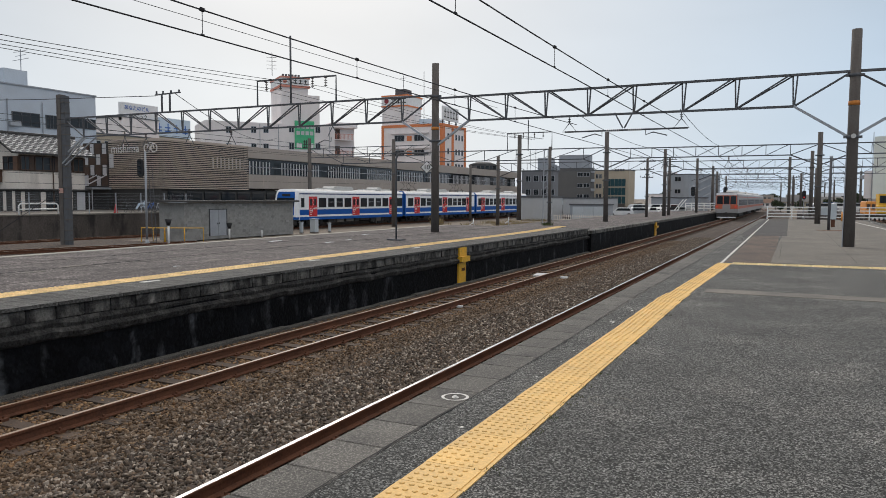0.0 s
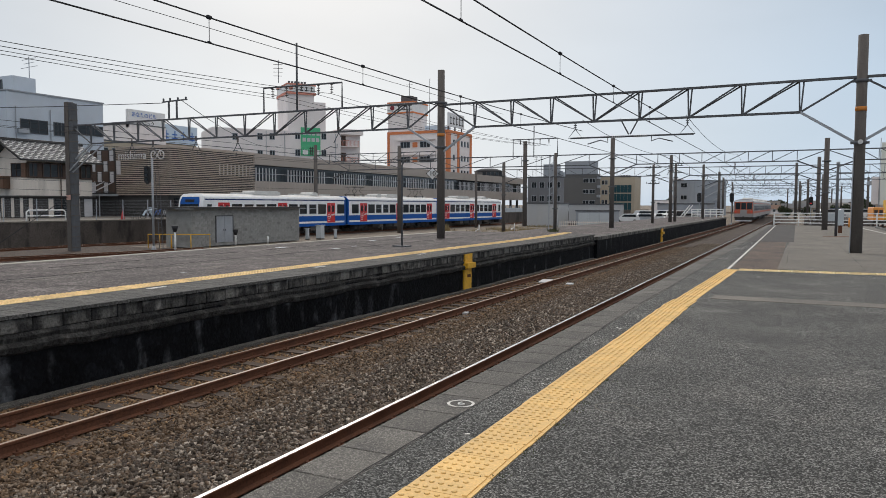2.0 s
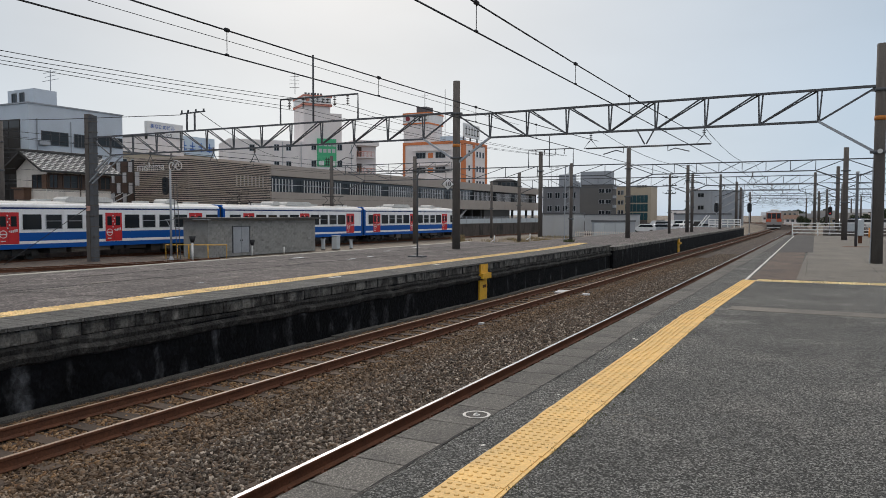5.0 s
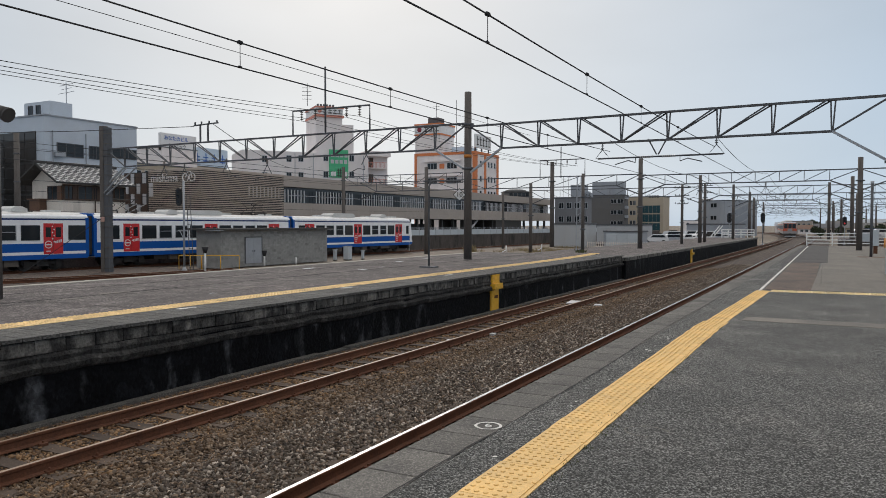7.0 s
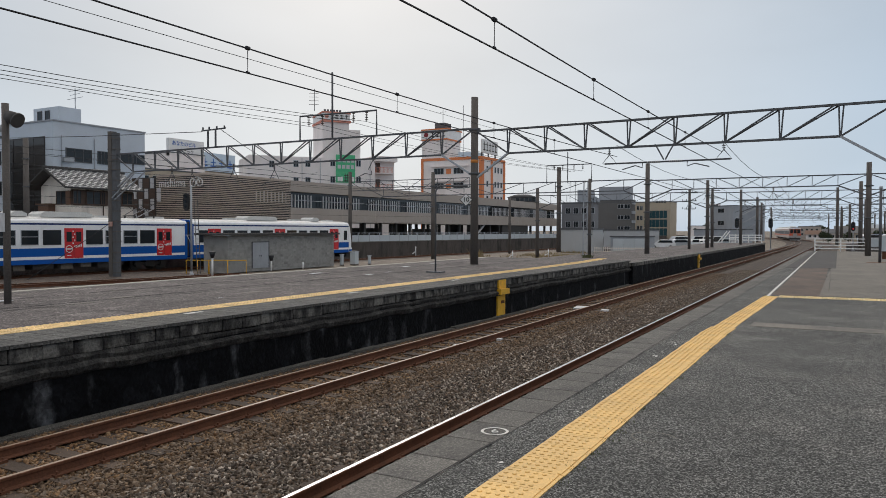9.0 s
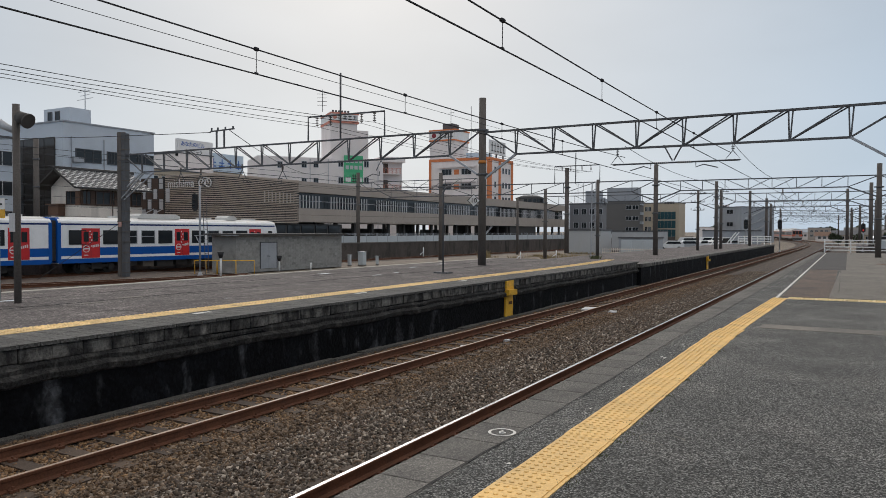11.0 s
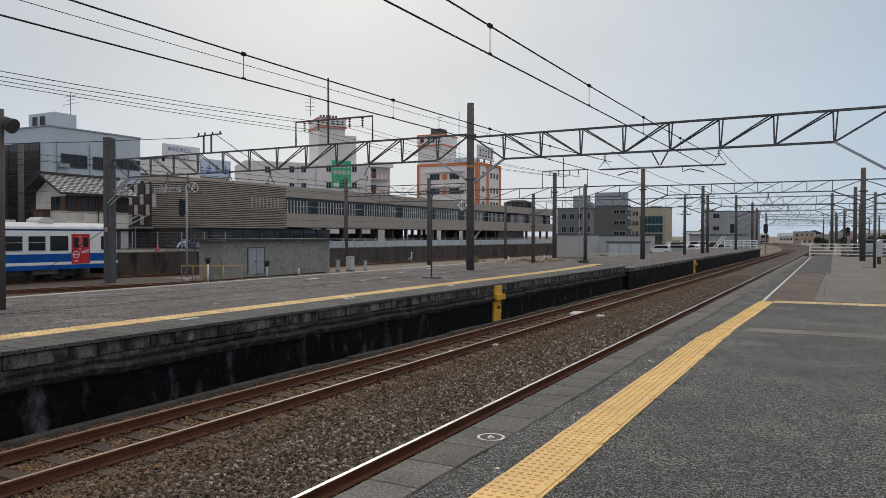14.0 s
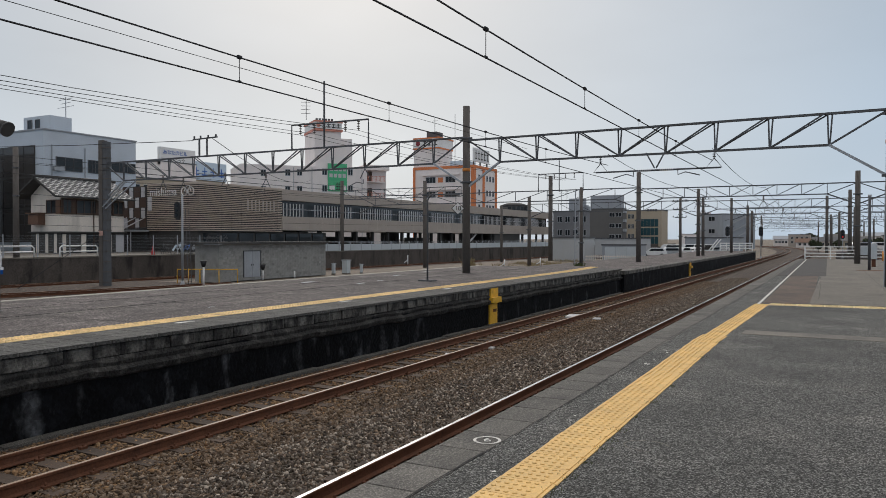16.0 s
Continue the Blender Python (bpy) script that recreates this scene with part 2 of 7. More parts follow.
M["girder"] = surf("weathered_girder", (0.10, 0.105, 0.115), 0.7, 0.25, 1.5, 30.0, 0.1, alt=(0.07, 0.06, 0.055), spec=0.3)
M["galv"] = surf("galvanised_steel", (0.36, 0.38, 0.41), 0.55, 0.15, 2.0, 30.0, 0.05, metal=0.3)
M["wire"] = surf("overhead_wire", (0.035, 0.036, 0.04), 0.7, 0.1, 2.0, 30.0, 0.0, spec=0.2)
M["insulator"] = surf("insulator", (0.06, 0.04, 0.035), 0.4, 0.2, 3.0, 30.0, 0.0)
M["white_insulator"] = surf("white_insulator", (0.6, 0.6, 0.6), 0.35, 0.1, 3.0, 30.0, 0.0)
M["white"] = surf("white_paint", (0.72, 0.72, 0.72), 0.5, 0.07, 0.8, 20.0, 0.03, alt=(0.55, 0.54, 0.52), alt_amount=0.4)
M["fence_white"] = surf("fresh_white_paint", (0.86, 0.86, 0.85), 0.5, 0.05, 0.8, 20.0, 0.03, alt=(0.68, 0.66, 0.62), alt_amount=0.4)
M["black"] = surf("black_paint", (0.012, 0.012, 0.014), 0.6, 0.2, 2.0, 20.0, 0.05)
M["amber"] = surf("yellow_safety_paint", (0.75, 0.42, 0.03), 0.55, 0.2, 2.0, 20.0, 0.05, alt=(0.4, 0.22, 0.05))
M["orange_mark"] = surf("orange_band", (0.5, 0.18, 0.03), 0.7, 0.15, 3.0, 20.0, 0.05)
M["faded_plate"] = surf("faded_pink_plate", (0.5, 0.3, 0.25), 0.7, 0.2, 3.0, 20.0, 0.05)
M["red"] = surf("red_paint", (0.55, 0.03, 0.03), 0.5, 0.1, 2.0, 20.0, 0.03)
M["glass"] = glass("window_glass")
M["plaster"] = surf("pale_plaster", (0.76, 0.71, 0.7), 0.85, 0.08, 0.25, 12.0, 0.1, alt=(0.62, 0.58, 0.57), streak=True)
M["grey_panel"] = surf("grey_cladding", (0.5, 0.555, 0.625), 0.6, 0.1, 0.2, 10.0, 0.05, alt=(0.44, 0.485, 0.545))
M["brown_panel"] = surf("taupe_cladding", (0.36, 0.315, 0.28), 0.7, 0.1, 0.3, 12.0, 0.08, alt=(0.29, 0.25, 0.225))
M["block"] = surf("concrete_block", (0.29, 0.288, 0.278), 0.93, 0.25, 0.5, 20.0, 0.3, alt=(0.16, 0.158, 0.154), alt_amount=0.7, rand=0.05)


# ---- mesh helpers ----
def bm_new():
    return bmesh.new()


def box(bm, x0, x1, y0, y1, z0, z1, mi=0, m=None):
    vs = [bm.verts.new((x, y, z)) for x in (x0, x1) for y in (y0, y1) for z in (z0, z1)]
    if m is not None:
        for v in vs:
            v.co = m @ v.co
    for q in ((0, 1, 3, 2), (4, 6, 7, 5), (0, 4, 5, 1), (2, 3, 7, 6), (0, 2, 6, 4), (1, 5, 7, 3)):
        bm.faces.new([vs[i] for i in q]).material_index = mi
    return vs


def rod(bm, a, b, r, n=6, mi=0, r2=None):
    """A round bar from a to b."""
    a, b = Vector(a), Vector(b)
    w = (b - a).normalized()
    u = w.orthogonal().normalized()
    v = w.cross(u)
    rings = []
    for p, rr in ((a, r), (b, r if r2 is None else r2)):
        rings.append([bm.verts.new(p + (u * math.cos(k * 2 * math.pi / n) + v * math.sin(k * 2 * math.pi / n)) * rr) for k in range(n)])
    for k in range(n):
        f = bm.faces.new((rings[0][k], rings[0][(k + 1) % n], rings[1][(k + 1) % n], rings[1][k]))
        f.material_index, f.smooth = mi, n > 6
    bm.faces.new(rings[0][::-1]).material_index = mi
    bm.faces.new(rings[1]).material_index = mi


def beam(bm, a, b, w, h=None, mi=0):
    """A square bar from a to b."""
    a, b = Vector(a), Vector(b)
    q = (b - a).to_track_quat("Z", "Y").to_matrix().to_4x4()
    h = h or w
    box(bm, -w / 2, w / 2, -h / 2, h / 2, 0, (b - a).length, mi, Matrix.Translation(a) @ q)


def tube(bm, pts, r, n=6, mi=0):
    """A bent round bar along points, as one skin."""
    pts = [Vector(p) for p in pts]
    rings, u = [], None
    for i, p in enumerate(pts):
        w = (pts[min(i + 1, len(pts) - 1)] - pts[max(i - 1, 0)])
        if w.length < 1e-9:
            w = pts[i] - pts[i - 1]
        w.normalize()
        u = w.orthogonal().normalized() if u is None else (u - w * u.dot(w)).normalized()
        v = w.cross(u)
        rings.append([bm.verts.new(p + (u * math.cos(k * 2 * math.pi / n) + v * math.sin(k * 2 * math.pi / n)) * r) for k in range(n)])
    for a, b in zip(rings[:-1], rings[1:]):
        for k in range(n):
            f = bm.faces.new((a[k], a[(k + 1) % n], b[(k + 1) % n], b[k]))
            f.material_index, f.smooth = mi, n > 6
    bm.faces.new(rings[0][::-1]).material_index = mi
    bm.faces.new(rings[-1]).material_index = mi


def lattice(bm, xs, zs, t, depth, mi=0, pane=None):
    """A window frame as one skin in the x-z plane, facing -y: openings between the lines xs and zs, bars t wide. pane: material of recessed panes."""
    ex = [xs[0]] + [v for q in xs[1:-1] for v in (q - t / 2, q + t / 2)] + [xs[-1]]
    ez = [zs[0]] + [v for q in zs[1:-1] for v in (q - t / 2, q + t / 2)] + [zs[-1]]
    ex = [xs[0] - t] + ex + [xs[-1] + t]
    ez = [zs[0] - t] + ez + [zs[-1] + t]
    grid = {}

    def vert(i, j, y):
        if (i, j, y) not in grid:
            grid[(i, j, y)] = bm.verts.new((ex[i], y, ez[j]))
        return grid[(i, j, y)]
    y0, y1 = -depth / 2, depth / 2
    for i in range(len(ex) - 1):
        for j in range(len(ez) - 1):
            c = ((i, j), (i + 1, j), (i + 1, j + 1), (i, j + 1))
            if i % 2 and j % 2:
                for k in range(4):
                    a, b = c[k], c[(k + 1) % 4]
                    bm.faces.new((vert(*a, y0), vert(*b, y0), vert(*b, y1), vert(*a, y1))).material_index = mi
                if pane is not None:
                    bm.faces.new([vert(*q, y1) for q in c]).material_index = pane
            else:
                bm.faces.new([vert(*q, y0) for q in c]).material_index = mi
    for seq in ([(i, 0) for i in range(len(ex))], [(len(ex) - 1, j) for j in range(len(ez))], [(i, len(ez) - 1) for i in range(len(ex))], [(0, j) for j in range(len(ez))]):
        for a, b in zip(seq[:-1], seq[1:]):
            bm.faces.new((vert(*a, y0), vert(*b, y0), vert(*b, y1), vert(*a, y1))).material_index = mi


def disc(bm, c, axis, r, n=16, thick=0.01, mi=0):
    c, axis = Vector(c), Vector(axis).normalized()
    rod(bm, c - axis * thick / 2, c + axis * thick / 2, r, n, mi)


def prism(bm, outline, y0, y1, mats=None, m=None):
    """A closed outline in x and z, drawn along y. mats: a material index for each side."""
    rings = [[bm.verts.new((x, y, z)) for x, z in outline] for y in (y0, y1)]
    if m is not None:
        for v in rings[0] + rings[1]:
            v.co = m @ v.co
    k = len(outline)
    for i in range(k):
        f = bm.faces.new((rings[0][i], rings[0][(i + 1) % k], rings[1][(i + 1) % k], rings[1][i]))
        f.material_index = mats[i] if mats else 0
    for ring in (rings[0][::-1], rings[1]):
        bm.faces.new(ring).material_index = mats[-1] if mats else 0


def finish(bm, name, mats):
    bmesh.ops.recalc_face_normals(bm, faces=bm.faces)
    me = bpy.data.meshes.new(name)
    bm.to_mesh(me)
    bm.free()
    for m in (mats if isinstance(mats, (list, tuple)) else [mats]):
        me.materials.append(m)
    return me


def part(name, bm, material, parent, label=""):
    """Links a bmesh, or a finished mesh, as one mesh object under a thing or part."""
    me = finish(bm, name, material) if isinstance(bm, bmesh.types.BMesh) else bm
    ob = new(name, me)
    ob.parent = parent
    if label:
        tagged(ob, label)
    return ob


def thing(name, label, category, group="", m=None, kind=""):
    ob = new(name)
    if m is not None:
        ob.matrix_basis = m
    return tagged(ob, label, category, group, kind)


def structure(name, bm, material, label, category="ground", kind="structure"):
    return tagged(new(name, finish(bm, name, material)), label, category, "", kind)


# ---- ground, platforms, tracks ----
RAIL_Z = -1.1
NEAR_X, FAR_X = -4.37, -8.585
BEND = 145.0


def drift(y):
    """How far the main tracks swing to the left beyond the bend."""
    return 0.00065 * (y - BEND) ** 2 if y > BEND else 0.0


def build_ground():
    bm = bm_new()
    xs = [-4000, -300, -120, -49.3, -30, -19, -10, -5, 3, 12, 60, 300, 4000]
    ys = [-400, -40, 0, 40, 80, 140, 250, 600, 4500]
    grid = [[bm.verts.new((x, y, -1.55 if -49.4 < x < 60 else -1.56)) for y in ys] for x in xs]
    for i in range(len(xs) - 1):
        for j in range(len(ys) - 1):
            bm.faces.new((grid[i][j], grid[i + 1][j], grid[i + 1][j + 1], grid[i][j + 1]))
    structure("ground", bm, M["soil"], "brown gravelly yard soil beside the tracks")
    bm = bm_new()
    # ballast bed under both tracks, swinging with them
    ys = [-12, 5, 20, 40, 70, 100, 125, BEND] + [BEND + 12 * k for k in range(1, 20)]
    prev = None
    for y in ys:
        d = -drift(y)
        row = [bm.verts.new((x + d, y, z)) for x, z in ((-11.0, -1.5), (-10.3, -1.28), (-6.4, -1.3), (-2.9, -1.28), (-1.2, -1.5))]
        if prev:
            for k in range(4):
                bm.faces.new((prev[k], prev[k + 1], row[k + 1], row[k]))
        prev = row
    structure("ballast_bed", bm, M["bed"], "brown crushed stone ballast bed between platforms", "ballast")


def stones(name, n, x0, x1, y0, y1, z, size, material, label, seed, skip=()):
    """Loose crushed stones, joined into one mesh, densest towards the standpoint."""
    rng = np.random.default_rng(seed)
    base = np.array([(x, y, z) for x in (-1, 1) for y in (-1, 1) for z in (-1, 1)], float) * 0.72
    tris = np.array([q for a, b, c, d in ((0, 1, 3, 2), (4, 6, 7, 5), (0, 4, 5, 1), (2, 3, 7, 6), (0, 2, 6, 4), (1, 5, 7, 3)) for q in ((a, b, c), (a, c, d))])
    y = y0 + (y1 - y0) * rng.random(n) ** 1.6
    x = x0 + (x1 - x0) * rng.random(n)
    s = size * (0.55 + 1.0 * rng.random(n) ** 1.5)
    verts = base[None] * (0.45 + 0.9 * rng.random((n, 8, 3)))
    verts = verts * (np.array([1.45, 0.9, 0.55]) * (0.8 + 0.4 * rng.random((n, 1, 3))))
    a = rng.random(n) * 2 * np.pi
    tilt = (rng.random(n) - 0.5) * 2.2
    c, sn, ct, st = np.cos(a), np.sin(a), np.cos(tilt), np.sin(tilt)
    vx, vy, vz = verts[..., 0], verts[..., 1], verts[..., 2]
    vx, vz = vx * ct[:, None] - vz * st[:, None], vx * st[:, None] + vz * ct[:, None]
    vx, vy = vx * c[:, None] - vy * sn[:, None], vx * sn[:, None] + vy * c[:, None]
    zz = z + rng.random(n) * size * 0.8 - size * 0.35
    pts = np.stack([vx * s[:, None] + x[:, None], vy * s[:, None] + y[:, None], vz * s[:, None] + zz[:, None]], -1).reshape(-1, 3)
    faces = (tris[None] + 8 * np.arange(n)[:, None, None]).reshape(-1, 3)
    me = bpy.data.meshes.new(name)
    me.vertices.add(len(pts))
    me.vertices.foreach_set("co", pts.ravel())
    me.loops.add(faces.size)
    me.loops.foreach_set("vertex_index", faces.ravel().astype(np.int32))
    me.polygons.add(len(faces))
    me.polygons.foreach_set("loop_start", np.arange(0, faces.size, 3, dtype=np.int32))
    me.update(calc_edges=True)
    me.materials.append(material)
    return tagged(new(name, me), label, "ballast", "", "stuff")


RAIL = [(-0.064, 0.0), (0.064, 0.0), (0.064, 0.012), (0.012, 0.03), (0.010, 0.105), (0.032, 0.118), (0.034, 0.145), (0.026, 0.153), (-0.026, 0.153), (-0.034, 0.145), (-0.032, 0.118), (-0.010, 0.105), (-0.012, 0.03), (-0.064, 0.012)]


def rail_mesh(path, top):
    """A flat-bottomed rail along a path of (x, y, z at the foot)."""
    bm = bm_new()
    prev = None
    for i, (x, y, z) in enumerate(path):
        a, b = path[max(i - 1, 0)], path[min(i + 1, len(path) - 1)]
        w = Vector((b[0] - a[0], b[1] - a[1])).normalized()
        row = [bm.verts.new((x + w.y * px, y - w.x * px, z + pz)) for px, pz in RAIL]
        if prev:
            for k in range(len(RAIL)):
                f = bm.faces.new((prev[k], prev[(k + 1) % len(RAIL)], row[(k + 1) % len(RAIL)], row[k]))
                f.material_index = 1 if k == 7 else 0
        else:
            bm.faces.new(row)
        prev = row
    bm.faces.new(prev[::-1])
    return finish(bm, "rail", [M["rust"], top])


def sleeper_mesh():
    bm = bm_new()
    box(bm, -0.98, 0.98, -0.11, 0.11, -0.16, -0.005)
    for sx in (-0.5335, 0.5335):
        for side in (-0.1, 0.1):
            box(bm, sx + side - 0.035, sx + side + 0.035, -0.05, 0.05, -0.005, 0.03, 1)
            rod(bm, (sx + side, 0, 0.03), (sx + side, 0, 0.06), 0.016, 6, 1)
    return finish(bm, "sleeper", [M["sleeper"], M["rust"]])


def build_track(name, x, top, label, y1=330.0):
    track = thing(name, label, "railway track", kind="structure")
    ys = [-10.0, 20.0, 60.0, 100.0, BEND] + [BEND + 10.0 * k for k in range(1, int((y1 - BEND) / 10))]
    for side in (-0.5335 - 0.032, 0.5335 + 0.032):
        part("rail", rail_mesh([(x + side - drift(y), y, RAIL_Z - 0.153) for y in ys], top), None, track)
    me = sleeper_mesh()
    y = 0.3
    while y < 140:
        s = part("sleeper", me, None, track)
        s.location = (x, y, RAIL_Z - 0.153)
        y += 0.62
    return track


def sheet(bm, corners, z):
    """A thin laid layer with its top at z."""
    top = [bm.verts.new((x, y, z)) for x, y in corners]
    low = [bm.verts.new((x, y, -0.01)) for x, y in corners]
    bm.faces.new(top)
    for k in range(len(top)):
        bm.faces.new((low[k], low[(k + 1) % len(top)], top[(k + 1) % len(top)], top[k]))


def cracks(name, runs, z, rng, label, width=0.006):
    """Wandering cracks between given ends, filled with dirt."""
    bm = bm_new()
    for (xa, ya), (xb, yb) in runs:
        ln = math.hypot(xb - xa, yb - ya)
        ux, uy = (xb - xa) / ln, (yb - ya) / ln
        off, prev = 0.0, None
        n = max(4, int(ln / 0.16))
        for k in range(n + 1):
            off = off * 0.93 + rng.uniform(-0.009, 0.009)
            w = width * rng.uniform(0.2, 1.5)
            cx, cy = xa + ux * ln * k / n - uy * off, ya + uy * ln * k / n + ux * off
            row = [bm.verts.new((cx - uy * w, cy + ux * w, z)), bm.verts.new((cx + uy * w, cy - ux * w, z))]
            if prev:
                bm.faces.new((prev[0], prev[1], row[1], row[0]))
            prev = row
    return tagged(new(name, finish(bm, name, M["crack"])), label, "crack", "", "stuff")


def build_right_platform():
    bm = bm_new()
    box(bm, -2.31, 5.2, -14, 66, -1.6, 0.0)
    structure("platform_near", bm, M["asphalt"], "worn grey asphalt platform with patches", "platform")
    bm = bm_new()
    box(bm, -2.68, -2.31, -14, 66, -1.6, -0.12)
    plat = structure("platform_wall", bm, M["kerb"], "concrete platform side wall", "platform")
    bm = bm_new()
    box(bm, -0.205, 0.205, 0.004, 0.498, -0.12, 0.0)
    bmesh.ops.bevel(bm, geom=bm.edges[:], offset=0.006, segments=1, affect="EDGES")
    me = finish(bm, "coping_slab", M["coping"])
    for k in range(140):
        s = part("coping_slab", me, None, plat)
        s.location = (-2.515, -4.03 + 0.502 * k, 0.001)
    # tactile strip, tile by tile
    bm = bm_new()
    box(bm, -0.197, 0.197, 0.003, 0.318, -0.01, 0.006)
    for i in range(5):
        for j in range(4):
            rod(bm, (-0.158 + 0.06 * i, 0.045 + 0.077 * j, 0.006), (-0.158 + 0.06 * i, 0.045 + 0.077 * j, 0.0125), 0.018, 8, 0, 0.011)
    box(bm, 0.145, 0.17, 0.012, 0.309, 0.006, 0.0115)
    me = finish(bm, "tactile_tile", M["yellow"])
    bm = bm_new()
    box(bm, -0.16, 0.16, 0.003, 0.318, -0.01, 0.006)
    for i in range(4):
        for j in range(4):
            rod(bm, (-0.115 + 0.065 * i, 0.045 + 0.077 * j, 0.006), (-0.115 + 0.065 * i, 0.045 + 0.077 * j, 0.0125), 0.018, 8, 0, 0.011)
    narrow = finish(bm, "tactile_tile", M["yellow"])
    strip = thing("tactile_strip", "yellow studded tactile paving along the platform edge", "tactile paving", kind="structure")
    jig = random.Random(14)
    for k in range(104):
        y = -13.73 + 0.3205 * k
        s = part("tactile_tile", me if y < 12.6 else narrow, None, strip)
        s.matrix_basis = pose(-1.785 + jig.uniform(-0.005, 0.005) + 0.026 * max(0.0, y - 12.0), y, 0.001, 0, 0, jig.uniform(-0.4, 0.4) - (1.5 if y > 12 else 0.0))
    # crossing strip of narrow bar tiles
    bm = bm_new()
    box(bm, -0.148, 0.148, -0.27, 0.27, -0.01, 0.006)
    for i in range(7):
        box(bm, -0.13, 0.13, -0.225 + 0.07 * i, -0.2 + 0.07 * i, 0.006, 0.011)
    me = finish(bm, "tactile_tile", M["yellow_pale"])
    cross = thing("tactile_cross_strip", "pale yellow tactile strip across the platform", "tactile paving", kind="structure")
    for k in range(20):
        s = part("tactile_tile", me, None, cross)
        s.location = (-1.27 + 0.3 * k, 19.65 + 0.02 * k, 0.001)
    # painted line and patches
    bm = bm_new()
    sheet(bm, ((-1.7, 19.55), (-1.64, 19.55), (-1.98, 64.0), (-2.04, 64.0)), 0.009)
    structure("white_edge_line", bm, M["white_line"], "worn white painted line", "road marking")
    bm = bm_new()
    sheet(bm, ((-1.6, 20.05), (-0.52, 20.05), (-0.66, 35.4), (-1.7, 35.4)), 0.005)
    structure("brown_patch", bm, M["asphalt_red"], "brown asphalt resurfacing patch", "pavement")
    bm = bm_new()
    sheet(bm, ((-2.3, 35.4), (-0.36, 35.4), (-0.62, 65.4), (-2.3, 65.4)), 0.0065)
    structure("dark_patch", bm, M["asphalt_new"], "darker fresh asphalt patch at the platform end", "pavement")
    rc = random.Random(31)
    cracks("platform_cracks", [((-1.4, 13.28), (5.0, 13.28)), ((-1.4, 13.87), (5.0, 13.87)), ((-0.4, 22.0), (-0.55, 35.0)), ((-0.4, 27.2), (4.6, 27.6)), ((-0.4, 33.5), (4.5, 33.3)), ((-0.4, 41.0), (4.4, 41.3)), ((1.4, 20.6), (1.2, 48.0)), ((-2.28, 19.0), (-2.29, 60.0)), ((-2.307, 1.5), (-2.31, 19.0)), ((0.2, 24.0), (3.8, 24.3)), ((-0.4, 30.2), (3.4, 30.0)), ((0.6, 36.5), (4.2, 36.9))], 0.008, rc, "dark cracks and joints in the platform asphalt")
    pale = cracks("pale_seam", [((1.52, 2.0), (1.6, 13.2)), ((1.6, 13.9), (1.74, 19.4)), ((1.52, 4.2), (2.6, 4.35))], 0.003, rc, "thin pale seam in the asphalt", 0.006)
    pale.data.materials[0] = M["concrete"]
    bm = bm_new()
    ring = [(0.17 * math.cos(a) - 1.28, 0.15 * math.sin(a) + 5.74) for a in np.linspace(0.3, 5.0, 26)]
    for (xa, ya), (xb, yb) in zip(ring[:-1], ring[1:]):
        d = Vector((xb - xa, yb - ya)).normalized() * rc.uniform(0.002, 0.008)
        bm.faces.new([bm.verts.new(v) for v in ((xa - d.y, ya + d.x, 0.003), (xa + d.y, ya - d.x, 0.003), (xb + d.y, yb - d.x, 0.003), (xb - d.y, yb + d.x, 0.003))])
    tagged(new("stain_ring", finish(bm, "stain_ring", M["concrete"])), "faint pale ring stain on the asphalt", "stain", "", "stuff")
    bm = bm_new()
    box(bm, -0.57, 4.6, 20.2, 65, -0.01, 0.006)
    structure("concrete_paving", bm, M["concrete"], "pale concrete paving of the platform end", "pavement")
    bm = bm_new()
    sheet(bm, ((1.62, 8.1), (5.1, 8.0), (5.1, 13.2), (1.66, 13.2)), 0.0025)
    structure("side_patch", bm, M["asphalt_worn"], "worn brownish asphalt patch on the platform", "pavement")
    bm = bm_new()
    for _ in range(16):
        y = rc.uniform(4.6, 11.0)
        x = -2.03 - abs(rc.gauss(0, 0.07))
        a, w = rc.uniform(0, 3.1), rc.uniform(0.005, 0.022)
        vs = [bm.verts.new((x + w * rc.uniform(0.5, 1.3) * math.cos(a + k * 1.26), y + 1.6 * w * rc.uniform(0.5, 1.3) * math.sin(a + k * 1.26), 0.003)) for k in range(5)]
        bm.faces.new(vs)
    tagged(new("paint_chips", finish(bm, "paint_chips", M["white_line"])), "small pale paint chips beside the tactile strip", "debris", "", "stuff")
    bm = bm_new()
    box(bm, -1.4, 5.0, 13.3, 13.85, -0.01, 0.004)
    structure("concrete_strip", bm, M["concrete"], "pale concrete trench strip across the platform", "pavement")


LEFT_TOP = 0.0


